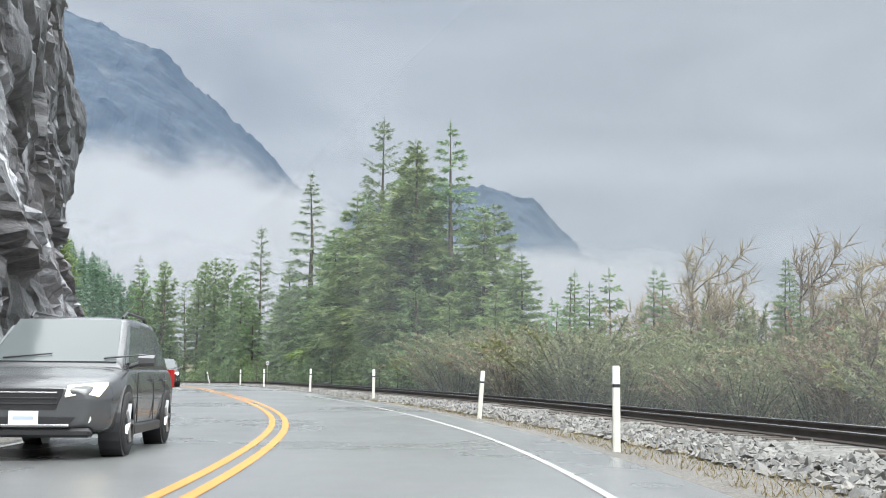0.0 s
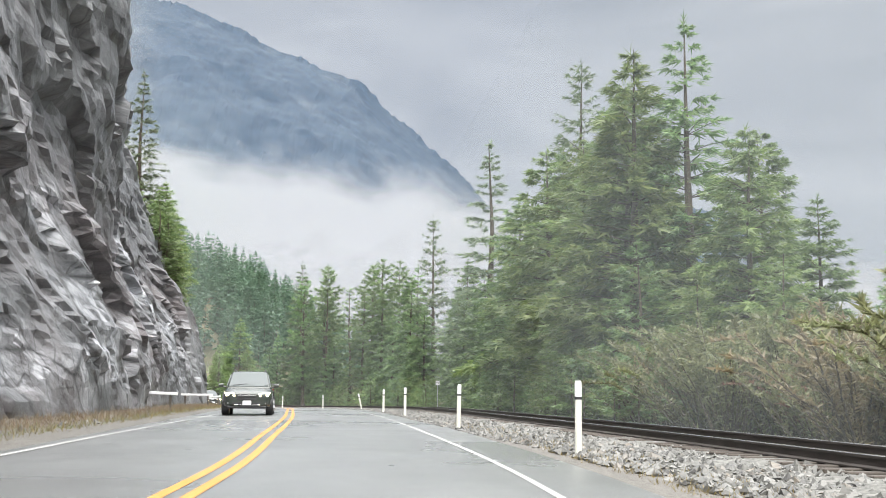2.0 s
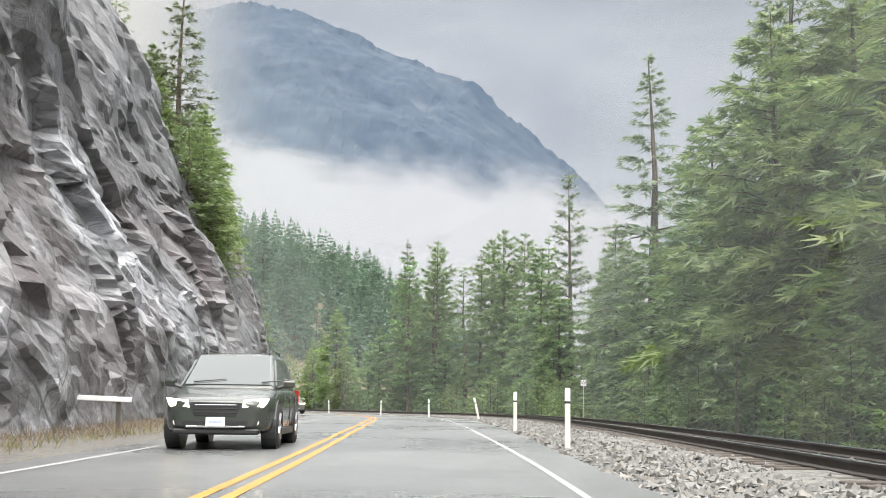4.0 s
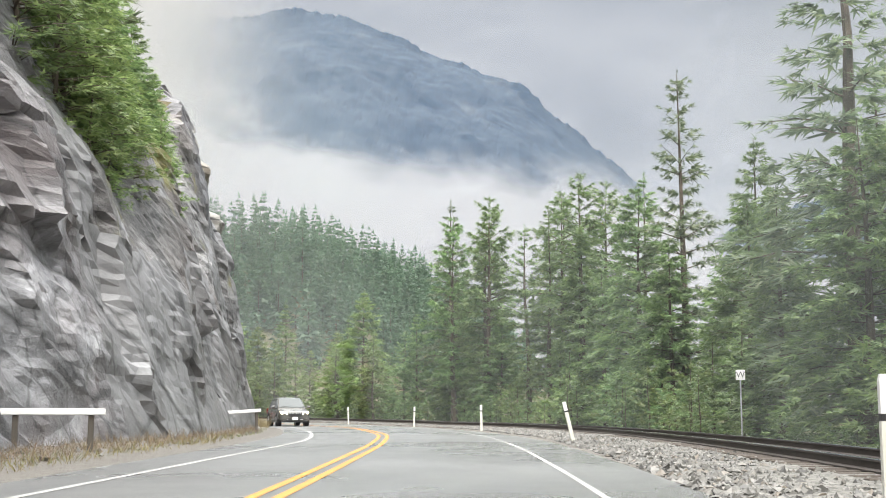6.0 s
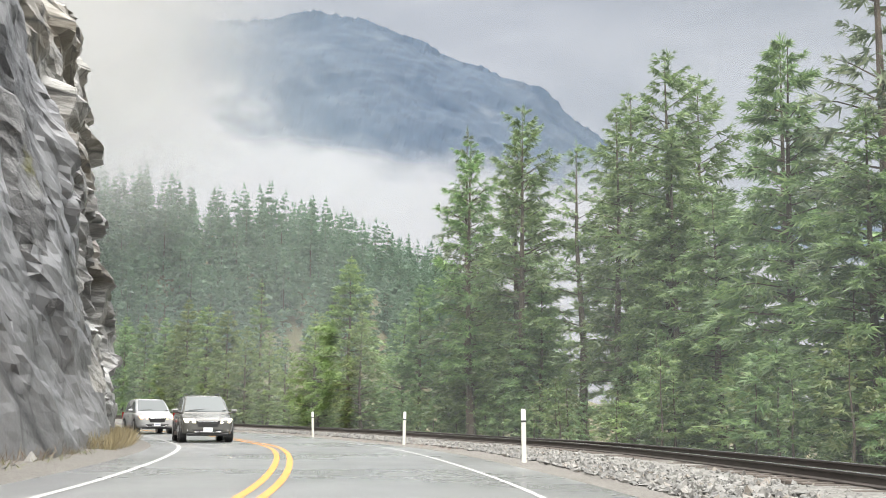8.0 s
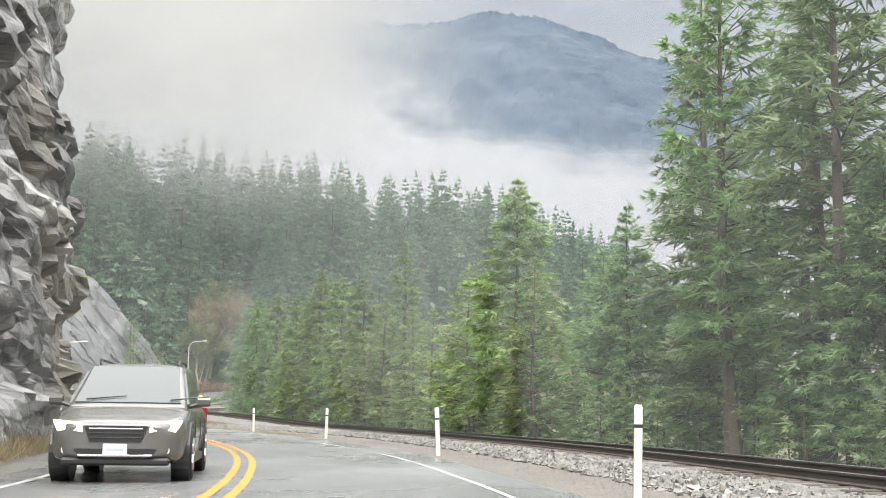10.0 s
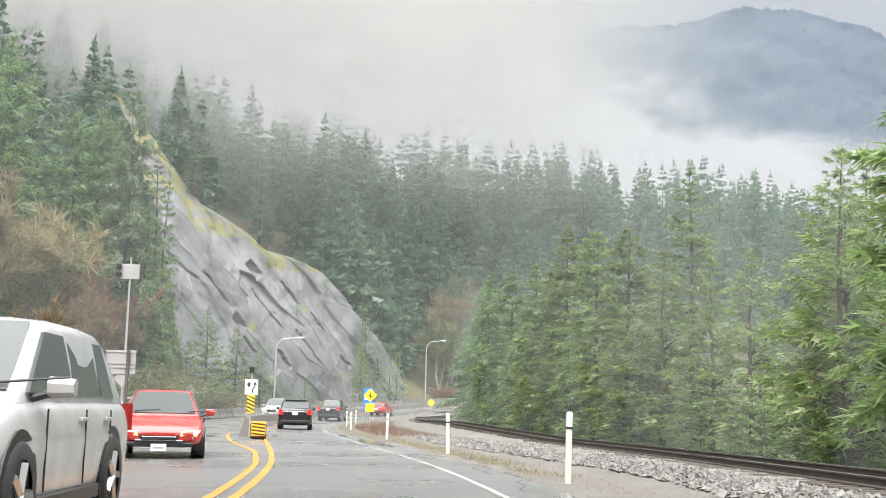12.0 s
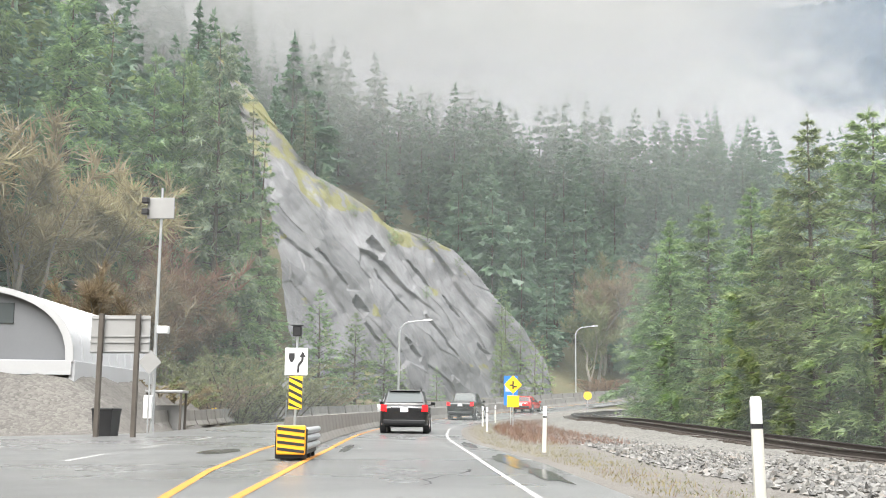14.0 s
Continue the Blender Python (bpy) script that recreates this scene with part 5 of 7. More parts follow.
# trees on the ledges of the rock face
for kind, s, u, h, tone, z, w in [("spire", 117.3, -13.2, 16.4, "dark", 9.2, 1.1), ("full_a", 121.5, -11.6, 7.5, "green", 8.6, 1.0), ("full_b", 124.5, -11.2, 6.0, "young", 8.6, 1.0), ("young_b", 115.5, -11.2, 6.5, "green", 8.6, 1.1),
                                  ("full_b", 113, -13.8, 8.5, "young", 9.6, 1.0), ("full_a", 127.5, -13.4, 8.5, "green", 10.5, 1.0), ("full_b", 119, -15, 11, "green", 10.5, 1.0), ("open_a", 124, -16.5, 12, "green", 11, 1.0),
                                  ("young_a", 103.5, -14.2, 4.2, "green", 15.6, 1.0), ("full_a", 131, -15.5, 9.5, "green", 14.0, 1.0), ("young_a", 98.5, -14.6, 4.0, "young", 18.5, 1.0), ("young_b", 120.5, -10.2, 4.4, "young", 7.6, 1.1), ("young_b", 106.5, -10.4, 6.5, "young", 7.4, 1.2), ("full_b", 109.0, -10.8, 8.0, "young", 7.6, 1.1), ("young_b", 111.5, -10.6, 6.0, "young", 7.2, 1.2),
                                  ("young_b", 104.5, -10.8, 6.0, "green", 8.2, 1.2), ("young_b", 113.5, -10.4, 5.0, "young", 7.0, 1.2), ("young_a", 108.0, -9.8, 3.6, "young", 6.8, 1.2), ("young_a", 110.5, -9.9, 3.2, "young", 6.4, 1.2)]:
    fir(kind, s, u, h, tone, {"dark": "dark slender fir rooted on a rock ledge", "green": "green fir rooted on a rock ledge", "young": "bright green fir rooted on a rock ledge"}[tone], z=z + float(road_z(s)), width=w, group="trees on the rock face")
for s, u, z, h in [(166.5, -9.4, 9.5, 4.2), (167.0, -9.8, 7.0, 3.6), (165.5, -10.0, 12.5, 4.5)]:
    x, y, zz = at(s, u, z)
    plant("thin_bare", BRUSH["thin_bare"], float(x), float(y), h, "small leafless tree clinging to the rock", "bare tree", "trees on the rock face", BROWN, PALE_BARK, z=float(zz))

for s in np.arange(109, 129, 1.7):
    fir("shrub", s + r2.uniform(-0.5, 0.5), -11.4 + r2.uniform(-0.8, 0.5), r2.uniform(1.8, 3.4), "young" if r2.random() < 0.7 else "green", "low bright green fir on a mossy rock ledge", z=9.4 + float(road_z(s)), group="trees on the rock face")

# trees at the foot of the hill, behind the yard
def at_place(kind, x, y, h, tone, width=1.0):
    needles = {"green": FIR, "dark": FIR_DARK, "young": FIR_YOUNG}[tone]
    plant(kind + tone, fir_kind(kind), x, y, h, {"green": "tall green fir at the foot of the hill", "dark": "tall dark fir at the foot of the hill", "young": "bright green young fir at the foot of the slab"}[tone], "fir tree", "trees at the foot of the hill", needles, width=width)


for kind, x, y, h, tone, w in [("full_a", -156, 215, 28, "green", 0.8), ("full_b", -152, 208, 27, "green", 0.75), ("full_a", -153, 201, 29, "green", 0.75), ("full_b", -157, 195, 27, "green", 0.75), ("open_a", -147.5, 214, 22, "green", 0.8),
                               ("row_a", -163, 209, 27, "green", 0.9), ("row_a", -164, 200, 29, "green", 0.9), ("row_b", -162, 190, 28, "green", 1.0), ("row_b", -166, 219, 27, "green", 0.9), ("row_a", -151, 187, 26, "green", 0.9),
                               ("spire", -149.2, 217.2, 26, "green", 0.62), ("full_b", -148.8, 212.4, 33, "dark", 0.62), ("spire", -151.8, 217.6, 29, "dark", 0.7), ("row_b", -158, 221, 22, "green", 1.0), ("young_b", -157.0, 229, 12, "green", 1.0), ("young_b", -159.0, 235, 10, "green", 1.0), ("young_b", -160.5, 240, 8, "green", 1.0), ("young_a", -161.5, 243, 5, "young", 1.0),
                               ("young_b", -155, 225, 8, "green", 1.1), ("young_a", -165.5, 268, 9, "young", 0.7), ("young_a", -167, 271, 8, "young", 0.8), ("young_b", -167.5, 264, 10, "young", 0.6), ("young_a", -163.5, 250, 4.5, "green", 1.0), ("full_b", -152.5, 211, 29, "green", 0.6)]:
    at_place(kind, x, y, h, tone, w)
plant("spiredark", fir_kind("spire"), -181.5, 243.5, 9.5, "dark fir rooted at the crest of the slab", "fir tree", "trees at the foot of the hill", FIR_DARK, z=31.0, width=1.25)
for kind, x, y, h, mat, label in [("bare_a", -137, 192, 21, TAN_TWIGS, "tan leafless alder behind the yard"), ("bare_b", -141, 198, 20, TAN_TWIGS, "tan leafless alder behind the yard"), ("bare_b", -134, 186, 19, TAN_TWIGS, "tan leafless alder behind the yard"),
                                  ("bare_a", -143, 205, 17, RUSSET, "reddish leafless tree behind the yard"), ("bare_b", -140, 204, 14, RUSSET, "reddish leafless tree behind the yard"), ("bare_a", -133, 199, 12, BROWN, "brown leafless tree behind the yard"),
                                  ("bare_b", -128, 193, 11, BROWN, "brown leafless tree behind the yard"), ("bare_a", -146, 210, 13, BROWN, "brown leafless tree behind the yard"), ("bare_a", -131, 180, 18, OLIVE, "olive tinged leafless alder behind the yard"),
                                  ("bare_b", -183, 318, 16, BROWN, "brown leafless tree on the hillside"), ("bare_a", -186, 330, 17, BROWN, "brown leafless tree on the hillside"), ("bare_b", -189, 308, 15, BROWN, "brown leafless tree on the hillside"),
                                  ("bare_a", -181, 296, 19, OLIVE, "olive tinged leafless tree on the hillside"), ("bare_b", -184, 301, 22, BROWN, "brown leafless tree on the hillside"), ("bare_a", -187, 306, 23, OLIVE, "olive tinged leafless tree on the hillside"),
                                  ("bare_b", -182, 309, 20, BROWN, "brown leafless tree on the hillside"), ("bare_a", -190, 315, 22, BROWN, "brown leafless tree on the hillside"), ("bare_b", -188, 322, 19, OLIVE, "olive tinged leafless tree on the hillside")]:
    plant(kind + mat.name, BRUSH[kind], x, y, h, label, "bare tree", "bare trees", mat, PALE_BARK, width=1.1)
for x, y, h, mat, tone in [(-127, 200, 4, BROWN, "brown"), (-131, 206, 4.5, OLIVE, "olive"), (-136, 211, 5, OLIVE, "olive"), (-140, 216, 5, OLIVE, "olive"), (-124, 195, 4, OLIVE, "olive"), (-145, 221, 4, BROWN, "brown"), (-120, 192, 3.5, BROWN, "brown"), (-129, 203, 6, OLIVE, "olive"), (-134, 204, 7, OLIVE, "olive"),
                           (-138, 209, 7, OLIVE, "olive"), (-125, 188, 5, BROWN, "brown"), (-122, 180, 5, OLIVE, "olive"), (-176, 291, 3.5, RUSSET, "reddish"), (-177, 295, 4, RUSSET, "reddish"), (-175, 299, 3.5, RUSSET, "reddish"), (-173, 304, 3, BROWN, "brown"), (-150, 224, 3, BROWN, "brown")]:
    plant("brush_b" + mat.name, BRUSH["brush_b"], x, y, h, tone + " straggling bush at the foot of the hill", "bush", "bushes at the foot of the hill", mat, width=1.3)

# shrubs rooted in the cracks of the slab
for al, z_, h, kind in [(38, 2.5, 6.5, "young_a"), (40, 6.5, 7.0, "young_a"), (40.5, 10.5, 6.0, "young_a"), (42.5, 4, 6.5, "young_a"), (41, 1.0, 6.0, "young_a"), (12, 25.5, 2.0, "shrub"), (16, 22.5, 1.8, "shrub"), (22, 19.5, 2.2, "shrub"), (29, 20.5, 2.4, "shrub"), (34, 17.5, 1.8, "shrub"), (26, 13, 1.6, "shrub")]:
    x = float(np.interp(al, [-4, 10, 52], [-164.5, -167, -173.5])) - 0.28 * z_ - 0.007 * z_**2 + 0.35
    plant(kind + "green", fir_kind(kind), x, 230 + al + 0.1 * z_, h, "small green fir rooted in a crack of the slab", "fir tree", "trees on the slab", FIR, z=z_ + 2.6)

# wooded hillside
HILL = [conifer(60 + k, 20, 4.6, 18, 6, 8, 0.04, 0.50, 0.08, 0.95, 0.35, 2.6, form="blade", broad=2.2) for k in range(4)]
fv, ff, fi, n0 = [], [], [], 0
tv, tf, t0 = [], [], 0
count = 0
while count < 1150:
    x, y = r2.uniform(-340, -60), r2.uniform(140, 620)
    d = float(past_foot([x], [y])[0])
    if d < 3 or d > 95 or (222 < y < 284 and d < 32) or (d < 9 and y < 225):
        continue
    if d > 60 and r2.random() < 0.25:
        continue
    h = r2.uniform(15, 28)
    (wv, wf), (cv, cf) = HILL[r2.integers(4)]
    k, a = h / 20, r2.uniform(0, math.tau)
    w = k * r2.uniform(0.9, 1.25)
    rot = np.array([[math.cos(a) * w, -math.sin(a) * w, 0], [math.sin(a) * w, math.cos(a) * w, 0], [0, 0, k]])
    z = ground_z(x, y) - 0.4
    fv.append(cv @ rot.T + (x, y, z))
    ff.append(cf + n0)
    n0 += len(cv)
    q, g = tube((x, y, z), (x, y, z + h * 0.8), 0.009 * h, 0.03, 4, False)
    tv += q
    tf += [tuple(i + t0 for i in e) for e in g]
    t0 += len(q)
    count += 1
woods = thing("hillside_woods", Matrix.Identity(4), "dense dark fir forest climbing the hill into the fog", "forest", kind="stuff")
part("crown", mesh_of("crown", np.concatenate(fv), np.concatenate(ff), FIR_FAR), woods)
part("trunk", (tv, tf, BARK), woods)
# ---------------------------------------------------------------- roadside furniture
def delineator(name="marker_post"):
    ob = thing(name, Matrix.Identity(4), "white plastic marker post with a black band", "marker post", "marker posts along the shoulder")
    sec = lambda z, w, d: [(-w, -d, z), (-w * 0.6, -d * 1.5, z), (w * 0.6, -d * 1.5, z), (w, -d, z), (w, d, z), (w * 0.6, d * 0.4, z), (-w * 0.6, d * 0.4, z), (-w, d, z)]
    part("post", (*loft([sec(-0.3, 0.05, 0.022), sec(0.86, 0.05, 0.022)]), WHITE), ob)
    part("band", (*loft([sec(0.86, 0.051, 0.023), sec(0.905, 0.051, 0.023)]), BLACK), ob, "black reflector band")
    part("cap", (*loft([sec(0.905, 0.05, 0.022), sec(1.11, 0.05, 0.022), sec(1.15, 0.04, 0.016)]), BRIGHT), ob, "bright reflective head")
    return ob


first = delineator()
for k, (s, u, lean_x, lean_y) in enumerate([(15.6, 2.75, 0, 0), (27.7, 2.8, 1, 4), (44, 3.0, 0, 0), (56.5, 2.6, 0, 1), (72.7, 2.55, 0, 0), (84.5, 2.6, 0, 0), (109.6, 3.35, 0, -13), (129, 3.2, 0, -1), (144.5, 3.1, 0, 1),
                                            (157.9, 2.75, 0, -2.5), (174.4, 3.1, 0, 1), (188.4, 3.1, 0, -1.5), (207.5, 3.4, 0, 1), (233, 3.2, 0, 0), (246, 2.8, 0, 0), (256, 2.8, 0, 0)]):
    m = on_road(s, u, -0.02) @ pose(0, 0, 0, lean_x, lean_y, 0)
    if k == 0:
        first.matrix_world = m
    else:
        ob = copy_thing(first, m)
        if abs(lean_y) > 5:
            tagged(ob, "leaning white plastic marker post with a black band")


def text_mesh(body, size, mat, depth=0.004):
    cu = bpy.data.curves.new("letters", "FONT")
    cu.body, cu.size, cu.extrude, cu.align_x, cu.align_y = body, size, depth, "CENTER", "CENTER"
    tmp = bpy.data.objects.new("letters", cu)
    me = bpy.data.meshes.new_from_object(tmp)
    me.materials.clear()
    me.materials.append(mat)
    bpy.data.objects.remove(tmp)
    return me


x, y = -18.4, 117.4
ob = thing("whistle_sign", pose(x, y, ground_z(x, y), 0, 0, heading(116) - 8), "small white railway sign with a black letter, thin post", "sign")
part("post", (*tube((0, 0, -0.3), (0, 0, 2.15), 0.025), GREY_METAL), ob)
part("plate", (*box(-0.155, 0.155, -0.045, -0.028, 2.06, 2.4, 0.008), BRIGHT), ob)
part("letter", text_mesh("W", 0.28, BLACK), ob, "black letter W", m=pose(0, -0.05, 2.23, 90, 0, 0))

# short white boards at the foot of the rock
for k, (s, u, w, tilt) in enumerate([(78.0, -7.8, 1.9, 2), (99, -7.6, 1.9, 0), (121.5, -7.0, 1.5, -4)]):
    ob = thing("guard_board", on_road(s, u, 0.0, 8), "short white weathered board on two stubby posts below the rock", "guard rail", "boards at the foot of the rock")
    bm_ = box(-w / 2, w / 2, -0.03, 0.03, 0.76, 0.88, 0.012)
    part("board", (*bm_, BRIGHT), ob, m=pose(0, 0, 0, 0, tilt, 0))
    for e in (-1, 1):
        part("post", (*box(e * w * 0.36 - 0.05, e * w * 0.36 + 0.05, 0.032, 0.13, -0.4, 0.80, 0.01), WOOD_POST), ob)

# cream beam with a dark end on a thin post where the rock ends
ob = thing("guard_board", on_road(174.2, -6.9, 0.0, 96), "cream painted beam with a dark end on thin posts", "guard rail", "boards at the foot of the rock")
part("board", (*box(-1.3, 1.3, -0.03, 0.03, 0.66, 0.82, 0.012), WHITE), ob)
part("end", (*box(-1.62, -1.302, -0.032, 0.032, 0.66, 0.82, 0.012), BLACK), ob, "black end of the beam")
for e in (-0.8, 0.9):
    part("post", (*tube((e, 0.05, -0.4), (e, 0.05, 0.80), 0.025), GREY_METAL), ob)

# ---------------------------------------------------------------- concrete barriers
PROF = [(-0.30, 0), (-0.30, 0.08), (-0.17, 0.30), (-0.09, 0.82), (0.09, 0.82), (0.17, 0.30), (0.30, 0.08), (0.30, 0)]


def barrier(name, s0, s1, u, label):
    ob = thing(name, Matrix.Identity(4), label, "barrier")
    me = mesh_of("segment", *loft([[(a, -1.49, z_) for a, z_ in PROF], [(a * 1.0, 1.49, z_) for a, z_ in PROF]]), CONCRETE)
    s = s0 + 1.5
    while s < s1:
        uu = u(s) if callable(u) else u
        a, b_ = at(s - 1.5, u(s - 1.5) if callable(u) else u), at(s + 1.5, u(s + 1.5) if callable(u) else u)
        c = (a + b_) / 2
        part("segment", me, ob, m=pose(c[0], c[1], c[2] - 0.02, math.degrees(math.atan2(b_[2] - a[2], 3)), 0, math.degrees(math.atan2(-(b_[0] - a[0]), b_[1] - a[1]))))
        s += 3.0
    return ob


barrier("median_barrier", 204.5, 352, lambda s: np.interp(s, [204, 215, 360], [-2.75, -2.72, -2.72]), "long low grey concrete median barrier stained with dirt")
barrier("side_barrier", 228.5, 248.5, lambda s: np.interp(s, [228, 240, 250], [-11.4, -11.9, -13.2]), "short stained concrete barrier at the road's edge")
barrier("side_barrier", 258, 352, lambda s: np.interp(s, [258, 270, 300, 352], [-13.0, -11.6, -10.8, -10.8]), "long concrete barrier below the rock slab")

# crash cushion at the head of the median
cx, cy = -82.2, 175.3
ob = thing("crash_cushion", pose(cx, cy, 0.62, 0, 0, 50), "dark steel crash cushion with a yellow and black nose", "crash cushion")
part("frame", (*join(box(-0.24, 0.24, 0.05, 3.0, 0.12, 0.50, 0.02), box(-0.3, 0.3, 0.0, 0.06, 0.06, 0.62, 0.02)), DARK_TRIM), ob)
for e in (-1, 1):
    for j in range(3):
        sec = [(e * (0.27 + 0.05 * math.sin(math.pi * q / 4)), 0.22 + 0.15 * j + 0.03 * q) for q in range(5)]
        sec = sec + [(a - e * 0.012, z_) for a, z_ in reversed(sec)]
        part("side_rail", (*loft([[(a, 0.03, z_) for a, z_ in sec], [(a, 3.0, z_) for a, z_ in sec]]), GREY_METAL), ob, "galvanised corrugated rail")
    for j in range(3):
        part("foot", (*box(e * 0.2 - 0.04, e * 0.2 + 0.04, 0.4 + j, 0.5 + j, 0, 0.2, 0.005), DARK_TRIM), ob)
nose = part("nose", (*box(-0.27, 0.27, -0.07, -0.004, 0.14, 0.68, 0.02), ORANGE), ob, "yellow reflective nose plate")
for j in range(4):
    z0 = 0.20 + 0.125 * j
    v = [(-0.255, -0.076, z0 + 0.02), (0.255, -0.076, z0 - 0.035), (0.255, -0.076, z0 + 0.02), (-0.255, -0.076, z0 + 0.075)]
    part("stripe", (v + [(a, b_ + 0.004, c_) for a, b_, c_ in v], [(0, 1, 2, 3), (7, 6, 5, 4), (0, 4, 5, 1), (1, 5, 6, 2), (2, 6, 7, 3), (3, 7, 4, 0)], BLACK), nose)

# keep-right sign behind it
ob = thing("median_sign", pose(-85.9, 177.9, 0.62, 0, 0, 48), "white arrow sign over a yellow and black striped marker", "sign")
part("post", (*tube((0, 0, 0), (0, 0, 2.75), 0.03), GREY_METAL), ob)
sg = part("plate", (*box(-0.26, 0.26, -0.055, -0.034, 1.74, 2.36, 0.01), BRIGHT), ob)
arrow = [(0.02, 1.80), (0.07, 1.80), (0.075, 1.95), (0.16, 2.06), (0.165, 2.15), (0.215, 2.15), (0.14, 2.28), (0.065, 2.15), (0.115, 2.15), (0.11, 2.09), (0.03, 1.98)]
v = [(a, -0.0585, z_) for a, z_ in arrow]
part("arrow", (v + [(a, -0.0555, z_) for a, z_ in arrow], [tuple(range(11)), tuple(reversed(range(11, 22)))] + [(i, 11 + i, 11 + (i + 1) % 11, (i + 1) % 11) for i in range(11)], BLACK), sg, "black bent arrow")
isl = [(-0.17, 2.12), (-0.13, 2.04), (-0.08, 2.04), (-0.04, 2.12), (-0.04, 2.24), (-0.17, 2.24)]
v = [(a, -0.0585, z_) for a, z_ in isl]
part("island_mark", (v + [(a, -0.0555, z_) for a, z_ in isl], [tuple(range(6)), tuple(reversed(range(6, 12)))] + [(i, 6 + i, 6 + (i + 1) % 6, (i + 1) % 6) for i in range(6)], BLACK), sg)
hz = part("hazard_plate", (*box(-0.15, 0.15, -0.05, -0.034, 0.98, 1.72, 0.008), YELLOW), ob, "yellow plate with black diagonal stripes")
for j in range(5):
    z0 = 0.98 + 0.155 * j
    v = [(-0.148, -0.054, min(1.715, z0 + 0.16)), (-0.148, -0.054, min(1.715, z0 + 0.085)), (0.148, -0.054, max(0.985, z0 - 0.06)), (0.148, -0.054, max(0.985, z0 + 0.015))]
    part("stripe", (v + [(a, b_ + 0.003, c_) for a, b_, c_ in v], [(0, 1, 2, 3), (7, 6, 5, 4), (0, 4, 5, 1), (1, 5, 6, 2), (2, 6, 7, 3), (3, 7, 4, 0)], BLACK), hz)
part("beacon", (*join(box(-0.1, 0.1, -0.08, 0.08, 2.62, 2.86, 0.02), box(-0.15, 0.15, -0.1, 0.1, 2.86, 2.88, 0.005)), DARK_TRIM), ob, "dark beacon head")

# blank back of a road board on two timber posts
ob = thing("road_board", pose(-99.7, 180.3, 0.62, 0, 0, 44), "bare grey back of a large road sign on two timber posts", "sign")
part("panel", (*box(-1.0, 1.0, 0.07, 0.09, 2.75, 4.0, 0.008), SIGN_BACK), ob)
for z_ in (2.82, 3.12, 3.32, 3.9):
    part("brace", (*box(-1.0, 1.0, 0.035, 0.068, z_ - 0.03, z_ + 0.03, 0.004), SIGN_BACK), ob)
for e in (-0.62, 0.62):
    part("post", (*box(e - 0.075, e + 0.075, -0.12, 0.034, -0.4, 4.05, 0.012), WOOD_POST), ob)
ob = thing("waste_bin", pose(-101.0, 180.6, 0.55, 0, 0, 40), "dark square bin standing behind the road board", "bin")
part("body", (*loft([[(-0.3, -0.3, 0), (0.3, -0.3, 0), (0.3, 0.3, 0), (-0.3, 0.3, 0)], [(-0.36, -0.36, 0.95), (0.36, -0.36, 0.95), (0.36, 0.36, 0.95), (-0.36, 0.36, 0.95)]]), DARK_TRIM), ob)
part("lid", (*box(-0.38, 0.38, -0.38, 0.38, 0.95, 1.04, 0.02), DARK_TRIM), ob)

# camera pole
ob = thing("camera_pole", pose(-105.6, 184.7, 0.6, 0, 0, 44), "tall thin steel pole carrying white equipment boxes", "pole")
part("pole", (*tube((0, 0, -0.3), (0, 0, 9.7), 0.085, 0.05, 10), GREY_METAL), ob)
part("panel", (*box(-0.55, 0.55, -0.12, -0.06, 8.45, 9.3, 0.02), SIGN_BACK), ob, "pale panel with two rows of fixings")
for a, z_ in ((-0.56, 8.6), (-0.56, 9.05)):
    part("camera", (*box(a - 0.16, a + 0.1, -0.34, -0.1, z_, z_ + 0.24, 0.03), BLACK), ob)
part("bracket", (*tube((-0.55, -0.03, 8.9), (0.55, -0.03, 8.9), 0.03), GREY_METAL), ob)
part("box", (*box(0.06, 0.5, -0.15, 0.15, 3.9, 4.2, 0.03), BRIGHT), ob, "white equipment box")
part("cabinet", (*box(-0.32, 0.02, -0.2, 0.1, 0.6, 1.5, 0.02), BRIGHT), ob, "white cabinet")


def diamond(name, m, size, zc, face, label, back=False, tab=None):
    ob = thing(name, m, label, "sign")
    part("post", (*tube((0, 0, -0.3), (0, 0, zc + size * 0.4), 0.03), GREY_METAL), ob)
    k = size * 0.5
    me = [(0, 0, -k), (k * 0.94, 0, -0.06 * k), (k * 0.94, 0, 0.06 * k), (0.06 * k, 0, k * 0.97), (-0.06 * k, 0, k * 0.97), (-k * 0.94, 0, 0.06 * k), (-k * 0.94, 0, -0.06 * k)]
    v = [(a, -0.055, z_ + zc) for a, _, z_ in me] + [(a, -0.035, z_ + zc) for a, _, z_ in me]
    part("plate", (v, [tuple(range(7)), tuple(reversed(range(7, 14)))] + [(i, 7 + i, 7 + (i + 1) % 7, (i + 1) % 7) for i in range(7)], face), ob)
    return ob, k


ob, k = diamond("merge_sign", on_road(243.0, 4.6, 0.0), 1.0, 2.35, YELLOW, "yellow diamond warning sign over a square yellow tab")
part("symbol", (*join(box(-0.04, 0.04, -0.062, -0.056, 2.1, 2.55), box(-0.2, -0.03, -0.062, -0.056, 2.28, 2.36), box(0.03, 0.2, -0.062, -0.056, 2.2, 2.28)), BLACK), ob, "black road symbol")
part("tab", (*box(-0.33, 0.33, -0.055, -0.036, 1.12, 1.75, 0.01), YELLOW), ob, "square yellow tab")
ob = thing("service_sign", on_road(246.5, 4.4, 0.0), "tall blue service sign on a post", "sign")
part("post", (*tube((0, 0, -0.3), (0, 0, 2.9), 0.04), GREY_METAL), ob)
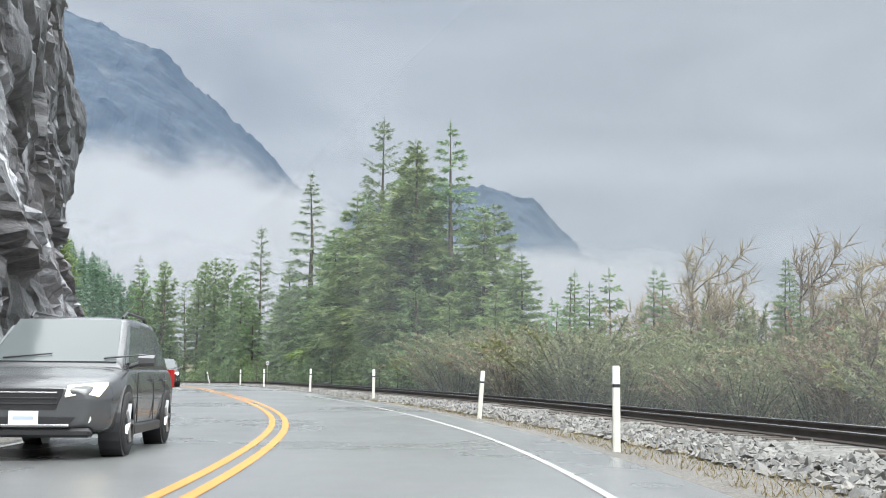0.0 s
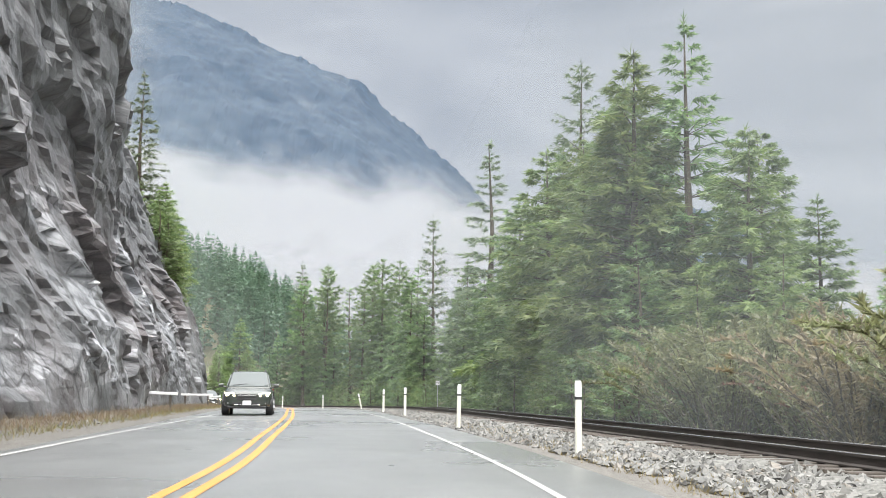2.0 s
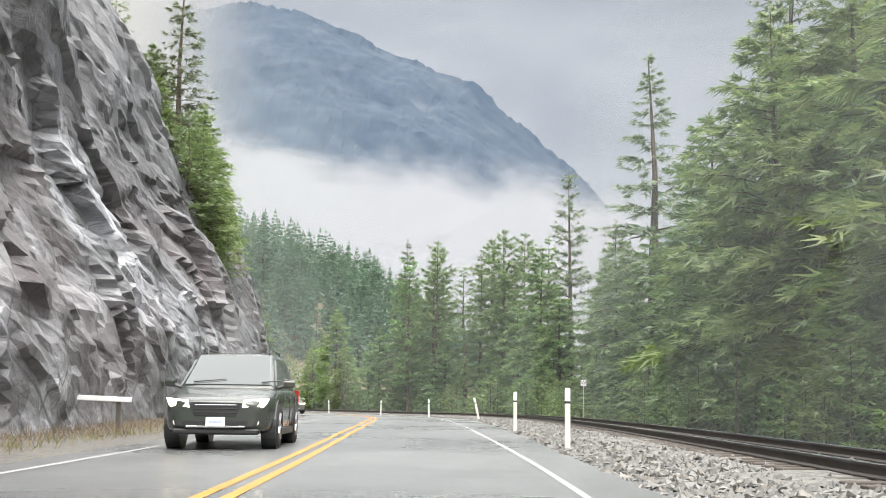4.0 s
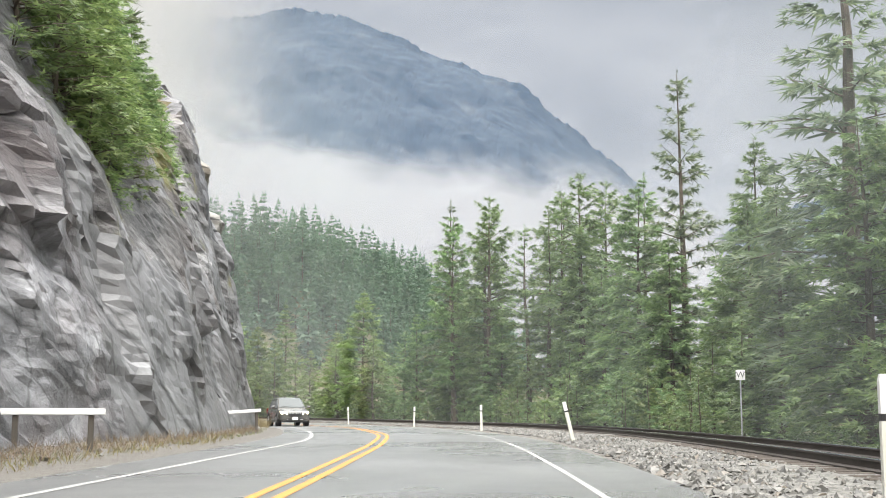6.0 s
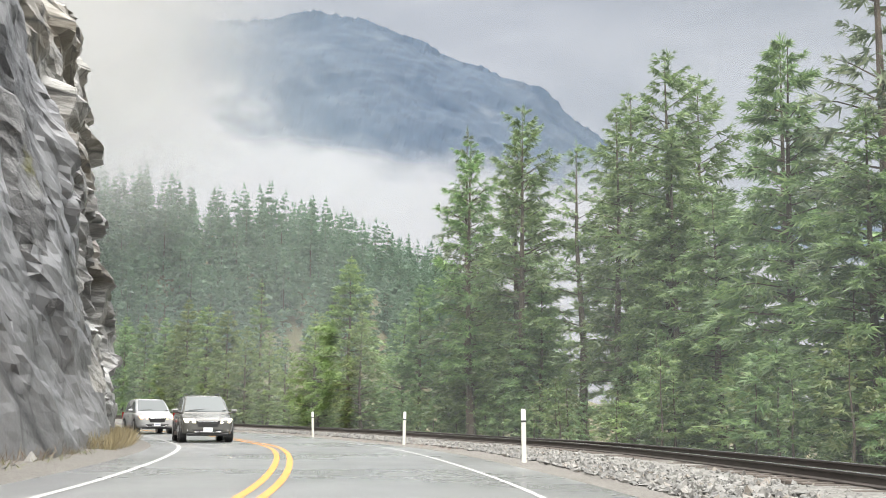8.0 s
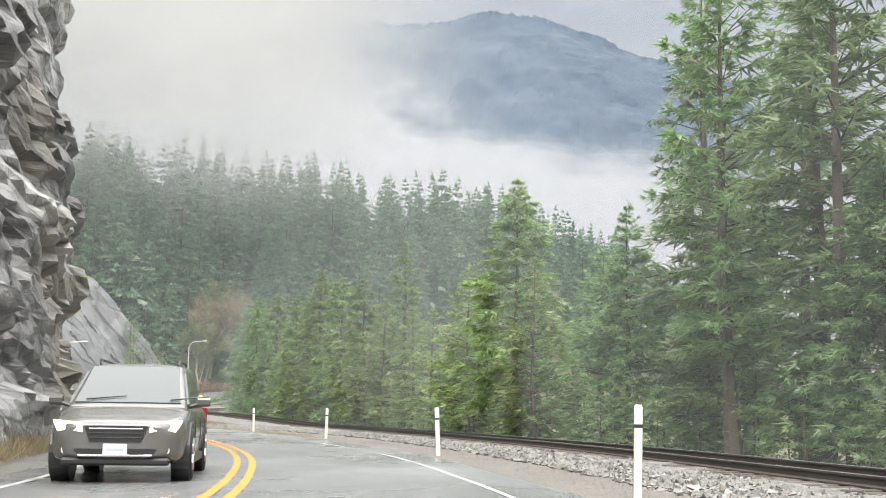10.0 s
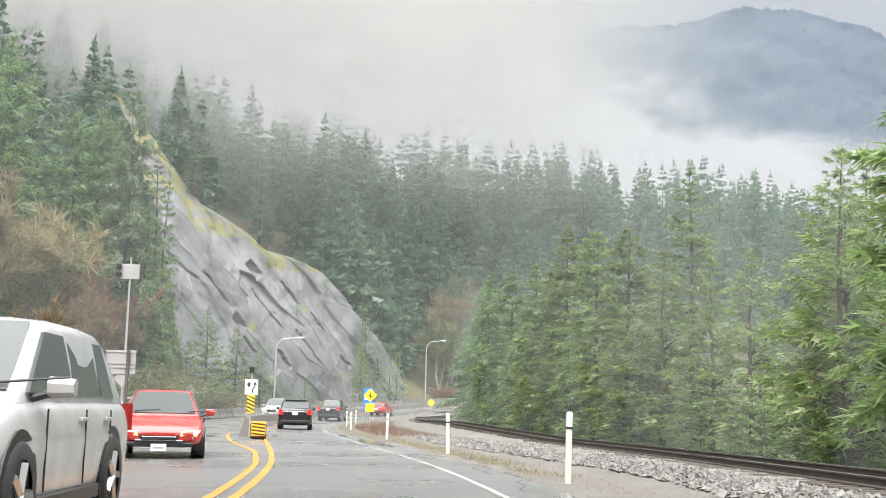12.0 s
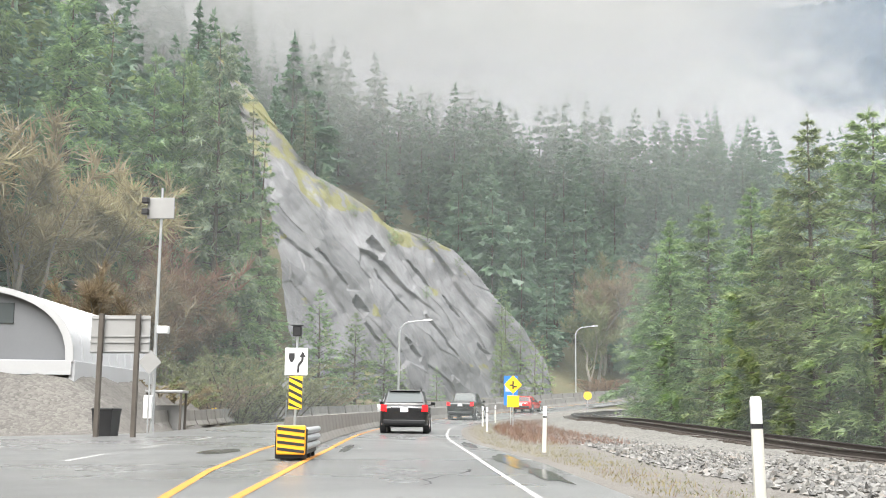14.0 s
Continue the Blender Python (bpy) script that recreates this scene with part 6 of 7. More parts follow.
part("plate", (*box(-0.4, 0.4, -0.06, -0.041, 1.2, 2.9, 0.01), BLUE), ob)
part("bar", (*box(-0.3, 0.3, -0.064, -0.06, 2.0, 2.35), BRIGHT), ob, "white panel")
ob = thing("curve_marker", pose(-132.6, 240.6, 1.25, 0, 0, 35), "round yellow marker sign on a post", "sign")
part("post", (*tube((0, 0, -0.3), (0, 0, 2.2), 0.03), GREY_METAL), ob)
part("plate", (*tube((0, -0.055, 1.95), (0, -0.036, 1.95), 0.36, 0.36, 20), YELLOW), ob)
diamond("warning_sign_back", pose(-129.1, 206.7, ground_z(-129.1, 206.7), 0, 0, 48), 1.0, 2.6, SIGN_BACK, "bare grey back of a diamond warning sign")
diamond("warning_sign_back", pose(-105.0, 184.2, 0.6, 0, 0, 40), 0.95, 2.75, SIGN_BACK, "bare grey back of a diamond warning sign")
diamond("warning_sign_back", on_road(255, -12.4, 0.0), 0.8, 2.2, SIGN_BACK, "bare grey back of a diamond warning sign")
for a, b_ in ((-124.4, 198.4), (-126.6, 199.9)):
    ob = thing("bollard", pose(a, b_, ground_z(a, b_), 0, 0, 20), "thin yellow bollard behind the barrier", "bollard", "bollards")
    part("tube", (*tube((0, 0, -0.2), (0, 0, 1.0), 0.05), YELLOW), ob)


def street_lamp(x, y, z, h, turn):
    ob = thing("street_lamp", pose(x, y, z, 0, 0, turn), "tall galvanised street lamp with a curved arm", "street lamp", "street lamps")
    arc = [(0, 0, -0.5), (0, 0, h * 0.5), (0, 0, h * 0.84)] + [(1.15 * (1 - math.cos(a)), 0, h * 0.84 + h * 0.13 * math.sin(a)) for a in np.linspace(0.25, 1.5, 6)] + [(2.3, 0, h * 0.985)]
    part("pole", (*pipe(arc, np.linspace(0.11, 0.05, len(arc)), 8), GREY_METAL), ob)
    part("lantern", (*loft([[(2.2, -0.06, h * 0.985 - 0.02), (2.2, 0.06, h * 0.985 - 0.02), (2.2, 0.06, h * 0.985 + 0.05), (2.2, -0.06, h * 0.985 + 0.05)], [(2.5, -0.16, h * 0.985 - 0.05), (2.5, 0.16, h * 0.985 - 0.05), (2.5, 0.12, h * 0.985 + 0.1), (2.5, -0.12, h * 0.985 + 0.1)],
                               [(3.1, -0.12, h * 0.985), (3.1, 0.12, h * 0.985), (3.1, 0.08, h * 0.985 + 0.1), (3.1, -0.08, h * 0.985 + 0.1)]]), BRIGHT), ob, "pale lantern head")


street_lamp(-174.5, 285.5, 4.4, 9.6, 40)
x, y, z = at(284, -11.8)
street_lamp(float(x), float(y), float(z), 8.6, 40)

# ---------------------------------------------------------------- tarpaulin shelter on its bank
hx, hy, hz0 = -109.8, 183.2, 2.9
wd, ad = np.array([-0.64, -0.77]), np.array([-0.77, 0.64])
half, rise_, length = 4.3, 3.1, 15.0
ob = thing("tarpaulin_shelter", Matrix.Identity(4), "arched storage shelter of white tarpaulin with a grey end wall", "shelter")


def arch(t, k, grow=1.0, base=0.55):
    """A point on the arch: t from 0 (near foot) to 1 (far foot), k metres along."""
    a = math.pi * t
    across = half * (1 - math.cos(a) * grow)
    up_ = rise_ * (math.sin(a) ** 0.8) * grow
    p = np.array([hx, hy]) + wd * across + ad * k
    return (p[0], p[1], hz0 + base + up_)


N = 22
rows = []
for k in np.arange(0, length + 0.01, 0.5):
    sag = 1.0 - 0.022 * abs(math.sin(math.pi * k / 1.5))
    rows.append([arch(j / N, k, sag) for j in range(N + 1)])
v = [p for r_ in rows for p in r_]
part("cover", mesh_of("cover", v, grid_faces(len(rows), N + 1), FABRIC, True), ob, "white ribbed tarpaulin")
front = [arch(j / N, 0.25, 0.985) for j in range(N + 1)]
back_ = [arch(j / N, 0.22, 0.985) for j in range(N + 1)]
part("end_wall", (front + back_, [tuple(range(N + 1)), tuple(reversed(range(N + 1, 2 * N + 2)))], FABRIC_GREY), ob, "grey end wall of tarpaulin")
rim = [arch(j / N, -0.12, 1.015) for j in range(N + 1)]
part("hem", mesh_of("hem", rim + [arch(j / N, 0.3, 1.015) for j in range(N + 1)] + [arch(j / N, -0.12, 0.94) for j in range(N + 1)] + [arch(j / N, 0.3, 0.94) for j in range(N + 1)],
     [(j, j + 1, N + 2 + j, N + 1 + j) for j in range(N)] + [(j, 2 * N + 2 + j, 2 * N + 3 + j, j + 1) for j in range(N)] + [(N + 1 + j, N + 2 + j, 3 * N + 4 + j, 3 * N + 3 + j) for j in range(N)], FABRIC), ob, "white hem along the arch")
for k in np.arange(1.5, length, 1.5):
    part("rib", (*pipe([arch(j / 12, float(k), 1.004) for j in range(13)], [0.05] * 13, 5), FABRIC), ob)
TURN = math.degrees(math.atan2(wd[1], wd[0]))
part("skirt", (*box(0, 2 * half, -0.12, 0.12, 0, 0.6, 0.02), FABRIC), ob, "white base wall", m=pose(hx, hy, hz0, 0, 0, TURN))
part("skirt", (*box(0, length, -0.12, 0.12, -0.3, 0.6, 0.02), FABRIC), ob, "white base wall", m=pose(hx, hy, hz0, 0, 0, math.degrees(math.atan2(ad[1], ad[0]))))
part("window", (*box(2.55, 3.75, -0.03, 0.03, 2.1, 2.95, 0.01), GLASS), ob, "dark window opening", m=pose(hx + ad[0] * 0.2, hy + ad[1] * 0.2, hz0, 0, 0, TURN))
part("door", (*box(5.6, 6.5, -0.04, 0.04, 0.55, 2.4, 0.01), FABRIC_GREY), ob, m=pose(hx + ad[0] * 0.2, hy + ad[1] * 0.2, hz0, 0, 0, TURN))

# bank of gravel below the shelter
gx2, gy2 = np.meshgrid(np.linspace(-3.6, 22, 64), np.linspace(-7, 19, 60))
wob = 0.5 * fbm(gx2 / 3, gy2 / 3)
hgt = 2.35 * np.clip((gx2 + 3.3 + 0.4 * wob) / 3.0, 0, 1) * np.clip((gy2 + 5.6 + wob) / 4.4, 0, 1)
hgt = np.where(gx2 < -3.5, 0, hgt) + 0.12 * fbm(gx2 / 1.3, gy2 / 1.3) * (hgt > 0.1)
bx = hx + wd[0] * gx2 + ad[0] * gy2
by = hy + wd[1] * gx2 + ad[1] * gy2
solid("gravel_bank", mesh_of("gravel_bank", np.stack([bx, by, 0.5 + hgt], -1).reshape(-1, 3), grid_faces(60, 64), BANK, True), "grey-brown heaped gravel bank under the shelter", "bank", kind="structure")

# small timber hut behind the board
ob = thing("small_shed", pose(-112.3, 188.9, ground_z(-112.3, 188.9), 0, 0, 50), "small open-sided shed with a flat pale roof edge", "shed")
part("roof", (*box(-0.85, 0.85, -0.7, 0.7, 1.75, 1.87, 0.02), SIGN_BACK), ob)
for a in (-0.75, 0.75):
    for b_ in (-0.6, 0.6):
        part("post", (*box(a - 0.05, a + 0.05, b_ - 0.05, b_ + 0.05, -0.5, 1.75, 0.01), WOOD_POST), ob)
part("wall", (*box(-0.7, 0.7, 0.5, 0.56, 0, 1.2, 0.01), SIGN_BACK), ob)
# ---------------------------------------------------------------- vehicles
def slab_of(quad, t):
    """A thin pane over a flat polygon, raised by t."""
    p = [Vector(q) for q in quad]
    nrm = (p[1] - p[0]).cross(p[2] - p[1]).normalized()
    n_ = len(p)
    v = [tuple(q + nrm * max(0.016, abs(t))) for q in p] + [tuple(q - nrm * max(0.016, abs(t))) for q in p]
    return v, [tuple(range(n_)), tuple(reversed(range(n_, 2 * n_)))] + [(i, n_ + i, n_ + (i + 1) % n_, (i + 1) % n_) for i in range(n_)]


TYRE_ME = {}


def wheel_meshes(r):
    if r not in TYRE_ME:
        prof = [(-0.12, r * 0.66), (-0.12, r * 0.92), (-0.09, r), (0.09, r), (0.12, r * 0.92), (0.12, r * 0.66)]
        n_ = 20
        v = [(a, b_ * math.cos(k * math.tau / n_), b_ * math.sin(k * math.tau / n_)) for k in range(n_) for a, b_ in prof]
        f = [(k * 6 + j, k * 6 + j + 1, ((k + 1) % n_) * 6 + j + 1, ((k + 1) % n_) * 6 + j) for k in range(n_) for j in range(5)]
        tyre = mesh_of("tyre", v, f, TYRE, True)
        spokes = [tube((-0.09, 0, 0), (0.09, 0, 0), r * 0.68, r * 0.68, 20)]
        spokes += [tube((0.085, 0, 0), (0.105, 0, 0), r * 0.17, r * 0.15, 10)]
        for k in range(5):
            a = k * math.tau / 5
            spokes.append(tube((0.1, 0, 0), (0.095, r * 0.6 * math.cos(a), r * 0.6 * math.sin(a)), r * 0.1, r * 0.12, 5))
        TYRE_ME[r] = (tyre, mesh_of("rim", *join(*spokes), RIM))
    return TYRE_ME[r]


SHAPES = {  # length, half width, belt, roof, glass foot front, roof front, roof rear, glass foot rear, hood, wheel radius, axle front, axle rear
    "suv": (4.65, 0.93, 1.03, 1.67, 1.25, 0.32, -1.70, -2.20, 0.98, 0.37, 1.42, -1.32),
    "large_suv": (5.05, 1.0, 1.16, 1.78, 1.25, 0.45, -1.95, -2.42, 1.10, 0.40, 1.55, -1.47),
    "pickup": (5.7, 1.01, 1.22, 1.92, 1.25, 0.50, -0.75, -1.05, 1.18, 0.43, 1.85, -1.75),
    "sedan": (4.65, 0.91, 0.88, 1.44, 1.15, 0.10, -1.15, -2.12, 0.82, 0.34, 1.42, -1.36),
}


def car(shape, colour, m, label, front_lit=None, rear_lit=False, rails=True, trim=DARK_TRIM, group="traffic"):
    L, w, belt, roof, gf, rf, rr, gr, hood, r, af, ar = SHAPES[shape]
    e = L / 2
    low = shape == "sedan"
    name = {"suv": "suv", "large_suv": "suv", "pickup": "pickup_truck", "sedan": "car"}[shape]
    ob = thing(name, m, label, {"pickup": "pickup truck"}.get(shape, "car"), group)
    rear_top = belt + 0.02 if not low else belt + 0.06
    nose = hood * (0.66 if low else 0.80)
    st = [(e, 0.66, 0.36, nose * 0.96), (e - 0.02, 0.72, 0.34, nose), (e - 0.10, 0.84, 0.28, nose + 0.05), (e - 0.28, 0.94, 0.24, nose + (hood - nose) * 0.55), (e - 0.6, 0.985, 0.23, hood * 0.96),
          (gf + 0.3, 1.0, 0.23, hood), (gf - 0.1, 1.0, 0.23, belt), (0, 1.0, 0.23, belt + 0.01), (gr + 0.3, 1.0, 0.23, rear_top), (-e + 0.35, 0.985, 0.25, rear_top), (-e + 0.12, 0.95, 0.30, rear_top - 0.03),
          (-e + 0.02, 0.88, 0.36, rear_top - 0.12), (-e, 0.80, 0.42, rear_top - 0.20)]

    def section(y, k, zb, zt):
        hw = w * k
        mid = zb + (zt - zb) * 0.6
        half_ = [(hw * 0.86, zb), (hw * 0.965, zb + 0.08), (hw * 0.985, zb + 0.22), (hw, mid), (hw * 0.995, mid + 0.05), (hw * 0.965, zt - 0.10), (hw * 0.91, zt - 0.025), (hw * 0.70, zt), (hw * 0.3, zt + 0.012)]
        return [(a, y, z_) for a, z_ in half_] + [(-a, y, z_) for a, z_ in reversed(half_)]

    body = part("body", mesh_of("body", *loft([section(*q) for q in st]), colour, True), ob)
    sub = body.modifiers.new("round", "SUBSURF")
    sub.levels = sub.render_levels = 2
    hb, ht = w * 0.90, w * (0.66 if low else 0.73)

    def cab(y, base, top, z_, foot=None):
        """One rib of the cabin: from the belt up over the roof."""
        f0 = belt - 0.06 if foot is None else foot
        d = z_ - f0
        half_ = [(base, f0), (base + (top - base) * 0.45, f0 + d * 0.5), (top * 1.02, z_ - 0.09 * min(1, d / 0.5)), (top * 0.94, z_ - 0.025 * min(1, d / 0.5)), (top * 0.55, z_)]
        return [(a, y, q) for a, q in half_] + [(-a, y, q) for a, q in reversed(half_)]

    ribs = [cab(gf, hb, hb * 0.92, belt), cab((gf + rf) / 2, hb, (hb * 0.94 + ht) / 2, (belt + roof - 0.035) / 2), cab(rf + 0.05, hb, ht, roof - 0.06), cab(rf - 0.2, hb, ht * 1.02, roof - 0.012),
            cab((rf + rr) / 2, hb, ht * 1.03, roof), cab(rr + 0.25, hb, ht * 1.02, roof - 0.02), cab(rr, hb, ht, roof - 0.06), cab((gr + rr) / 2, hb, (hb * 0.94 + ht) / 2, (belt + roof - 0.06) / 2 + 0.03), cab(gr, hb * 0.98, hb * 0.9, belt)]
    cabin = part("cabin", mesh_of("cabin", *loft(ribs), colour, True), ob)
    bv = cabin.modifiers.new("bevel", "BEVEL")
    bv.width, bv.segments, bv.limit_method, bv.angle_limit = 0.03, 2, "ANGLE", radians(24)

    def lerp(a, b_, t):
        return tuple(p + (q - p) * t for p, q in zip(a, b_))

    lo_f, hi_f = (hb * 0.88, gf, belt), (ht * 0.90, rf + 0.03, roof - 0.045)
    A_, B_ = lerp(lo_f, hi_f, 0.06), lerp(lo_f, hi_f, 0.95)
    screen = part("windscreen", (*slab_of([A_, B_, (-B_[0], B_[1], B_[2]), (-A_[0], A_[1], A_[2])][::-1], -0.016), GLASS), ob)
    for side in (-1, 1):
        c0, c1 = lerp(A_, B_, 0.06), lerp(A_, B_, 0.16)
        part("wiper", (*tube((side * A_[0] * 0.8, c0[1] + 0.03, c0[2] + 0.02), (side * A_[0] * 0.8 - A_[0] * 0.75, c1[1] + 0.03, c1[2] + 0.02), 0.012, 0.008, 5), DARK_TRIM), screen)
    lo_r, hi_r = (hb * 0.86, gr, belt), (ht * 0.9, rr, roof - 0.06)
    A_, B_ = lerp(lo_r, hi_r, 0.16), lerp(lo_r, hi_r, 0.88)
    part("rear_window", (*slab_of([(A_[0], A_[1] - 0.02, A_[2]), (-A_[0], A_[1] - 0.02, A_[2]), (-B_[0], B_[1] - 0.02, B_[2]), (B_[0], B_[1] - 0.02, B_[2])], -0.016), GLASS), ob)
    for side in (-1, 1):
        zt = roof - 0.14
        f0 = belt - 0.06
        k_mid = 0.45
        lo_z = belt + 0.03

        def wall(z_):
            t = (z_ - f0) / (roof - f0)
            return side * ((hb + (ht - hb) * k_mid * min(1, t / 0.5) if t < 0.5 else hb + (ht - hb) * k_mid + (ht * 1.02 - hb - (ht - hb) * k_mid) * (t - 0.5) / 0.32) + 0.006)

        x0, xh = wall(lo_z), wall(zt)
        cuts = [rf - 0.55, rf - 1.45, rr + 0.05] if shape != "pickup" else [rf - 0.6, rr + 0.25]
        y_prev_lo, y_prev_hi = gf - 0.22, rf + 0.12
        for c in cuts:
            quad = [(x0, y_prev_lo, lo_z), (x0, c + 0.03, lo_z), (xh, c + 0.03 + (0.12 if c == cuts[-1] else 0), zt), (xh, y_prev_hi - 0.1, zt)]
            part("side_window", (*slab_of(quad if side < 0 else quad[::-1], 0.008), GLASS), ob)
            y_prev_lo = c - 0.04
            y_prev_hi = c + 0.06
        for q, axle in ((af, "front"), (ar, "rear")):
            tyre, rim = wheel_meshes(r)
            hub = part("wheel", tyre, ob, "black tyre on an alloy rim", m=pose(side * (w - 0.10), q, r) @ pose(0, 0, 0, 0, 0, 0 if side > 0 else 180))
            part("rim", rim, hub)
            part("wheel_arch", (*tube((side * (w - 0.25), q, r + 0.02), (side * (w - 0.004), q, r + 0.02), r * 1.14, r * 1.14, 24), trim), ob)
        shell = loft([[(side * (w + 0.02 + 0.18 * t), gf - 0.34 + dy * (1 - 0.25 * t), belt + 0.07 + dz * (1 - 0.2 * t)) for dy, dz in ((-0.07, -0.05), (0.02, -0.08), (0.09, -0.04), (0.10, 0.03), (0.03, 0.08), (-0.07, 0.06))][::side] for t in (0.0, 0.5, 1.0)])
        mir = part("mirror", mesh_of("mirror", *shell, colour, False), ob)
        part("arm", (*tube((side * (w - 0.10), gf - 0.30, belt - 0.01), (side * (w + 0.06), gf - 0.31, belt + 0.04), 0.03), trim), mir)
        hz_ = nose * (0.93 if low else 0.94)
        lamp_h = 0.75 if low else 0.9
        part("headlamp", (*slab_of([(side * w * 0.46, e - 0.005, hz_ - 0.07 * lamp_h), (side * w * 0.82, e - 0.09, hz_ - 0.05 * lamp_h), (side * w * 0.90, e - 0.20, hz_ + 0.09 * lamp_h), (side * w * 0.48, e - 0.04, hz_ + 0.05 * lamp_h)][::1 if side < 0 else -1], 0.03), front_lit or LAMP_OFF), ob, "lit headlamp" if front_lit else "")
        part("fog_lamp", (*tube((side * w * 0.70, e - 0.14, 0.44), (side * w * 0.70, e - 0.05, 0.44), 0.055, 0.05, 10), LAMP_OFF), ob)
        tz = belt - 0.14
        part("tail_lamp", (*slab_of([(side * w * 0.70, -e + 0.0, tz - 0.15), (side * w * 0.94, -e + 0.11, tz - 0.13), (side * w * 0.94, -e + 0.12, tz + 0.13), (side * w * 0.74, -e + 0.03, tz + 0.12)][::1 if side > 0 else -1], 0.05), TAIL_ON if rear_lit else TAIL_OFF), ob, "glowing red tail lamp" if rear_lit else "")
        if rails:
            part("roof_rail", (*pipe([(side * ht * 0.84, rf - 0.25, roof - 0.02), (side * ht * 0.86, rf - 0.4, roof + 0.05), (side * ht * 0.86, rr + 0.4, roof + 0.045), (side * ht * 0.84, rr + 0.2, roof - 0.03)], [0.02] * 4, 5), trim), ob)
        part("sill", (*box(side * w * 0.97 - 0.03, side * w * 0.97 + 0.03, ar + 0.45, af - 0.45, 0.22, 0.34, 0.015), trim), ob)
        for y_ in (-0.30, -1.15):
            part("door_handle", (*box(side * (w + 0.004) - 0.012, side * (w + 0.004) + 0.012, y_, y_ + 0.2, belt - 0.17, belt - 0.14, 0.005), colour), ob)
        for y_ in (gf - 0.42, rf - 0.62, rf - 1.50):
            part("door_gap", (*box(side * (w - 0.004) - 0.006, side * (w - 0.004) + 0.006, y_ - 0.006, y_ + 0.006, 0.36, belt - 0.08), DARK_TRIM), ob)
    gz0, gz1 = (nose * 0.60, nose * 0.86) if low else (nose * 0.70, nose * 0.97)
    grille = part("grille", (*loft([[(-w * 0.44, y_, gz1), (-w * 0.36, y_, gz0), (w * 0.36, y_, gz0), (w * 0.44, y_, gz1)] for y_ in (e - 0.10, e + 0.012)]), trim), ob)
    for j in range(3):
        z_ = gz0 + (gz1 - gz0) * (0.25 + 0.28 * j)
        part("grille_bar", (*box(-w * 0.37, w * 0.37, e + 0.008, e + 0.022, z_ - 0.008, z_ + 0.008, 0.003), CHROME if j == 2 else BLACK), grille)
    part("front_bumper", (*box(-w * 0.76, w * 0.76, e - 0.20, e - 0.01, 0.24, 0.34, 0.03), trim), ob)
    part("air_intake", (*loft([[(-w * 0.50, y_, 0.36), (w * 0.50, y_, 0.36), (w * 0.58, y_, gz0 - 0.09), (-w * 0.58, y_, gz0 - 0.09)] for y_ in (e - 0.12, e + 0.004)]), trim), ob)
    part("bumper_strip", (*box(-w * 0.52, w * 0.52, e - 0.06, e + 0.014, 0.355, 0.385, 0.01), CHROME), ob)
    pz = gz0 - 0.10
    plate = part("number_plate", (*box(-0.155, 0.155, e + 0.006, e + 0.026, pz - 0.075, pz + 0.075, 0.004), PLATE), ob)
    part("bar", (*box(-0.11, 0.11, e + 0.025, e + 0.028, pz - 0.02, pz + 0.02), PLATE_BAR), plate)
    part("rear_bumper", (*box(-w * 0.86, w * 0.86, -e - 0.02, -e + 0.2, 0.38, 0.56, 0.04), trim), ob)
    plate = part("number_plate", (*box(-0.155, 0.155, -e - 0.016, -e + 0.02, belt - 0.30, belt - 0.145, 0.004), PLATE), ob)
    part("bar", (*box(-0.11, 0.11, -e - 0.02, -e - 0.015, belt - 0.24, belt - 0.205), PLATE_BAR), plate)
    if shape == "pickup":
        part("bed", (*box(-w * 0.80, w * 0.80, -e + 0.12, gr - 0.05, belt - 0.02, belt + 0.045, 0.02), DARK_TRIM), ob, "dark covered load bed")
    else:
        part("tail_strip", (*box(-w * 0.55, w * 0.55, -e - 0.012, -e + 0.03, belt - 0.125, belt - 0.095, 0.01), CHROME), ob)
        if not low:
            part("spoiler", (*box(-ht * 0.86, ht * 0.86, rr - 0.16, rr + 0.08, roof - 0.075, roof - 0.045, 0.012), colour), ob)
    return ob


GREY_PAINT, GREEN_PAINT, SILVER = paint("dark_grey_paint", (0.06, 0.062, 0.066)), paint("grey_green_paint", (0.035, 0.042, 0.037)), paint("silver_beige_paint", (0.10, 0.10, 0.094))
WHITE_CAR, RED_CAR, BLACK_CAR = paint("white_car_paint", (0.40, 0.405, 0.41)), paint("red_car_paint", (0.50, 0.035, 0.03)), paint("black_car_paint", (0.012, 0.012, 0.013))
car("suv", GREY_PAINT, on_road(15.3, -4.3, 0.02, 180), "dark grey wet SUV with one headlamp glowing, coming along the lane", front_lit=LAMP_ON)
car("suv", GREEN_PAINT, on_road(72.4, -3.55, 0.02, 180), "dark grey-green SUV with roof rails and lit headlamps", front_lit=LAMP_ON)
car("suv", SILVER, on_road(148.4, -3.55, 0.02, 180), "silver beige SUV with lit headlamps", front_lit=LAMP_ON)
car("suv", WHITE_CAR, on_road(164.7, -3.6, 0.02, 180), "white SUV with bright yellowish headlamps", front_lit=LAMP_AMBER, rails=False)
car("sedan", RED_CAR, on_road(182.2, -4.3, 0.02, 184), "red sedan with yellowish lit headlamps", front_lit=LAMP_AMBER, rails=False)
car("large_suv", BLACK_CAR, on_road(228.0, -0.35, 0.02), "black SUV seen from behind with glowing brake lamps", rear_lit=True)
car("pickup", BLACK_CAR, on_road(264.0, -0.3, 0.02), "black pickup truck driving ahead", rear_lit=True, rails=False)
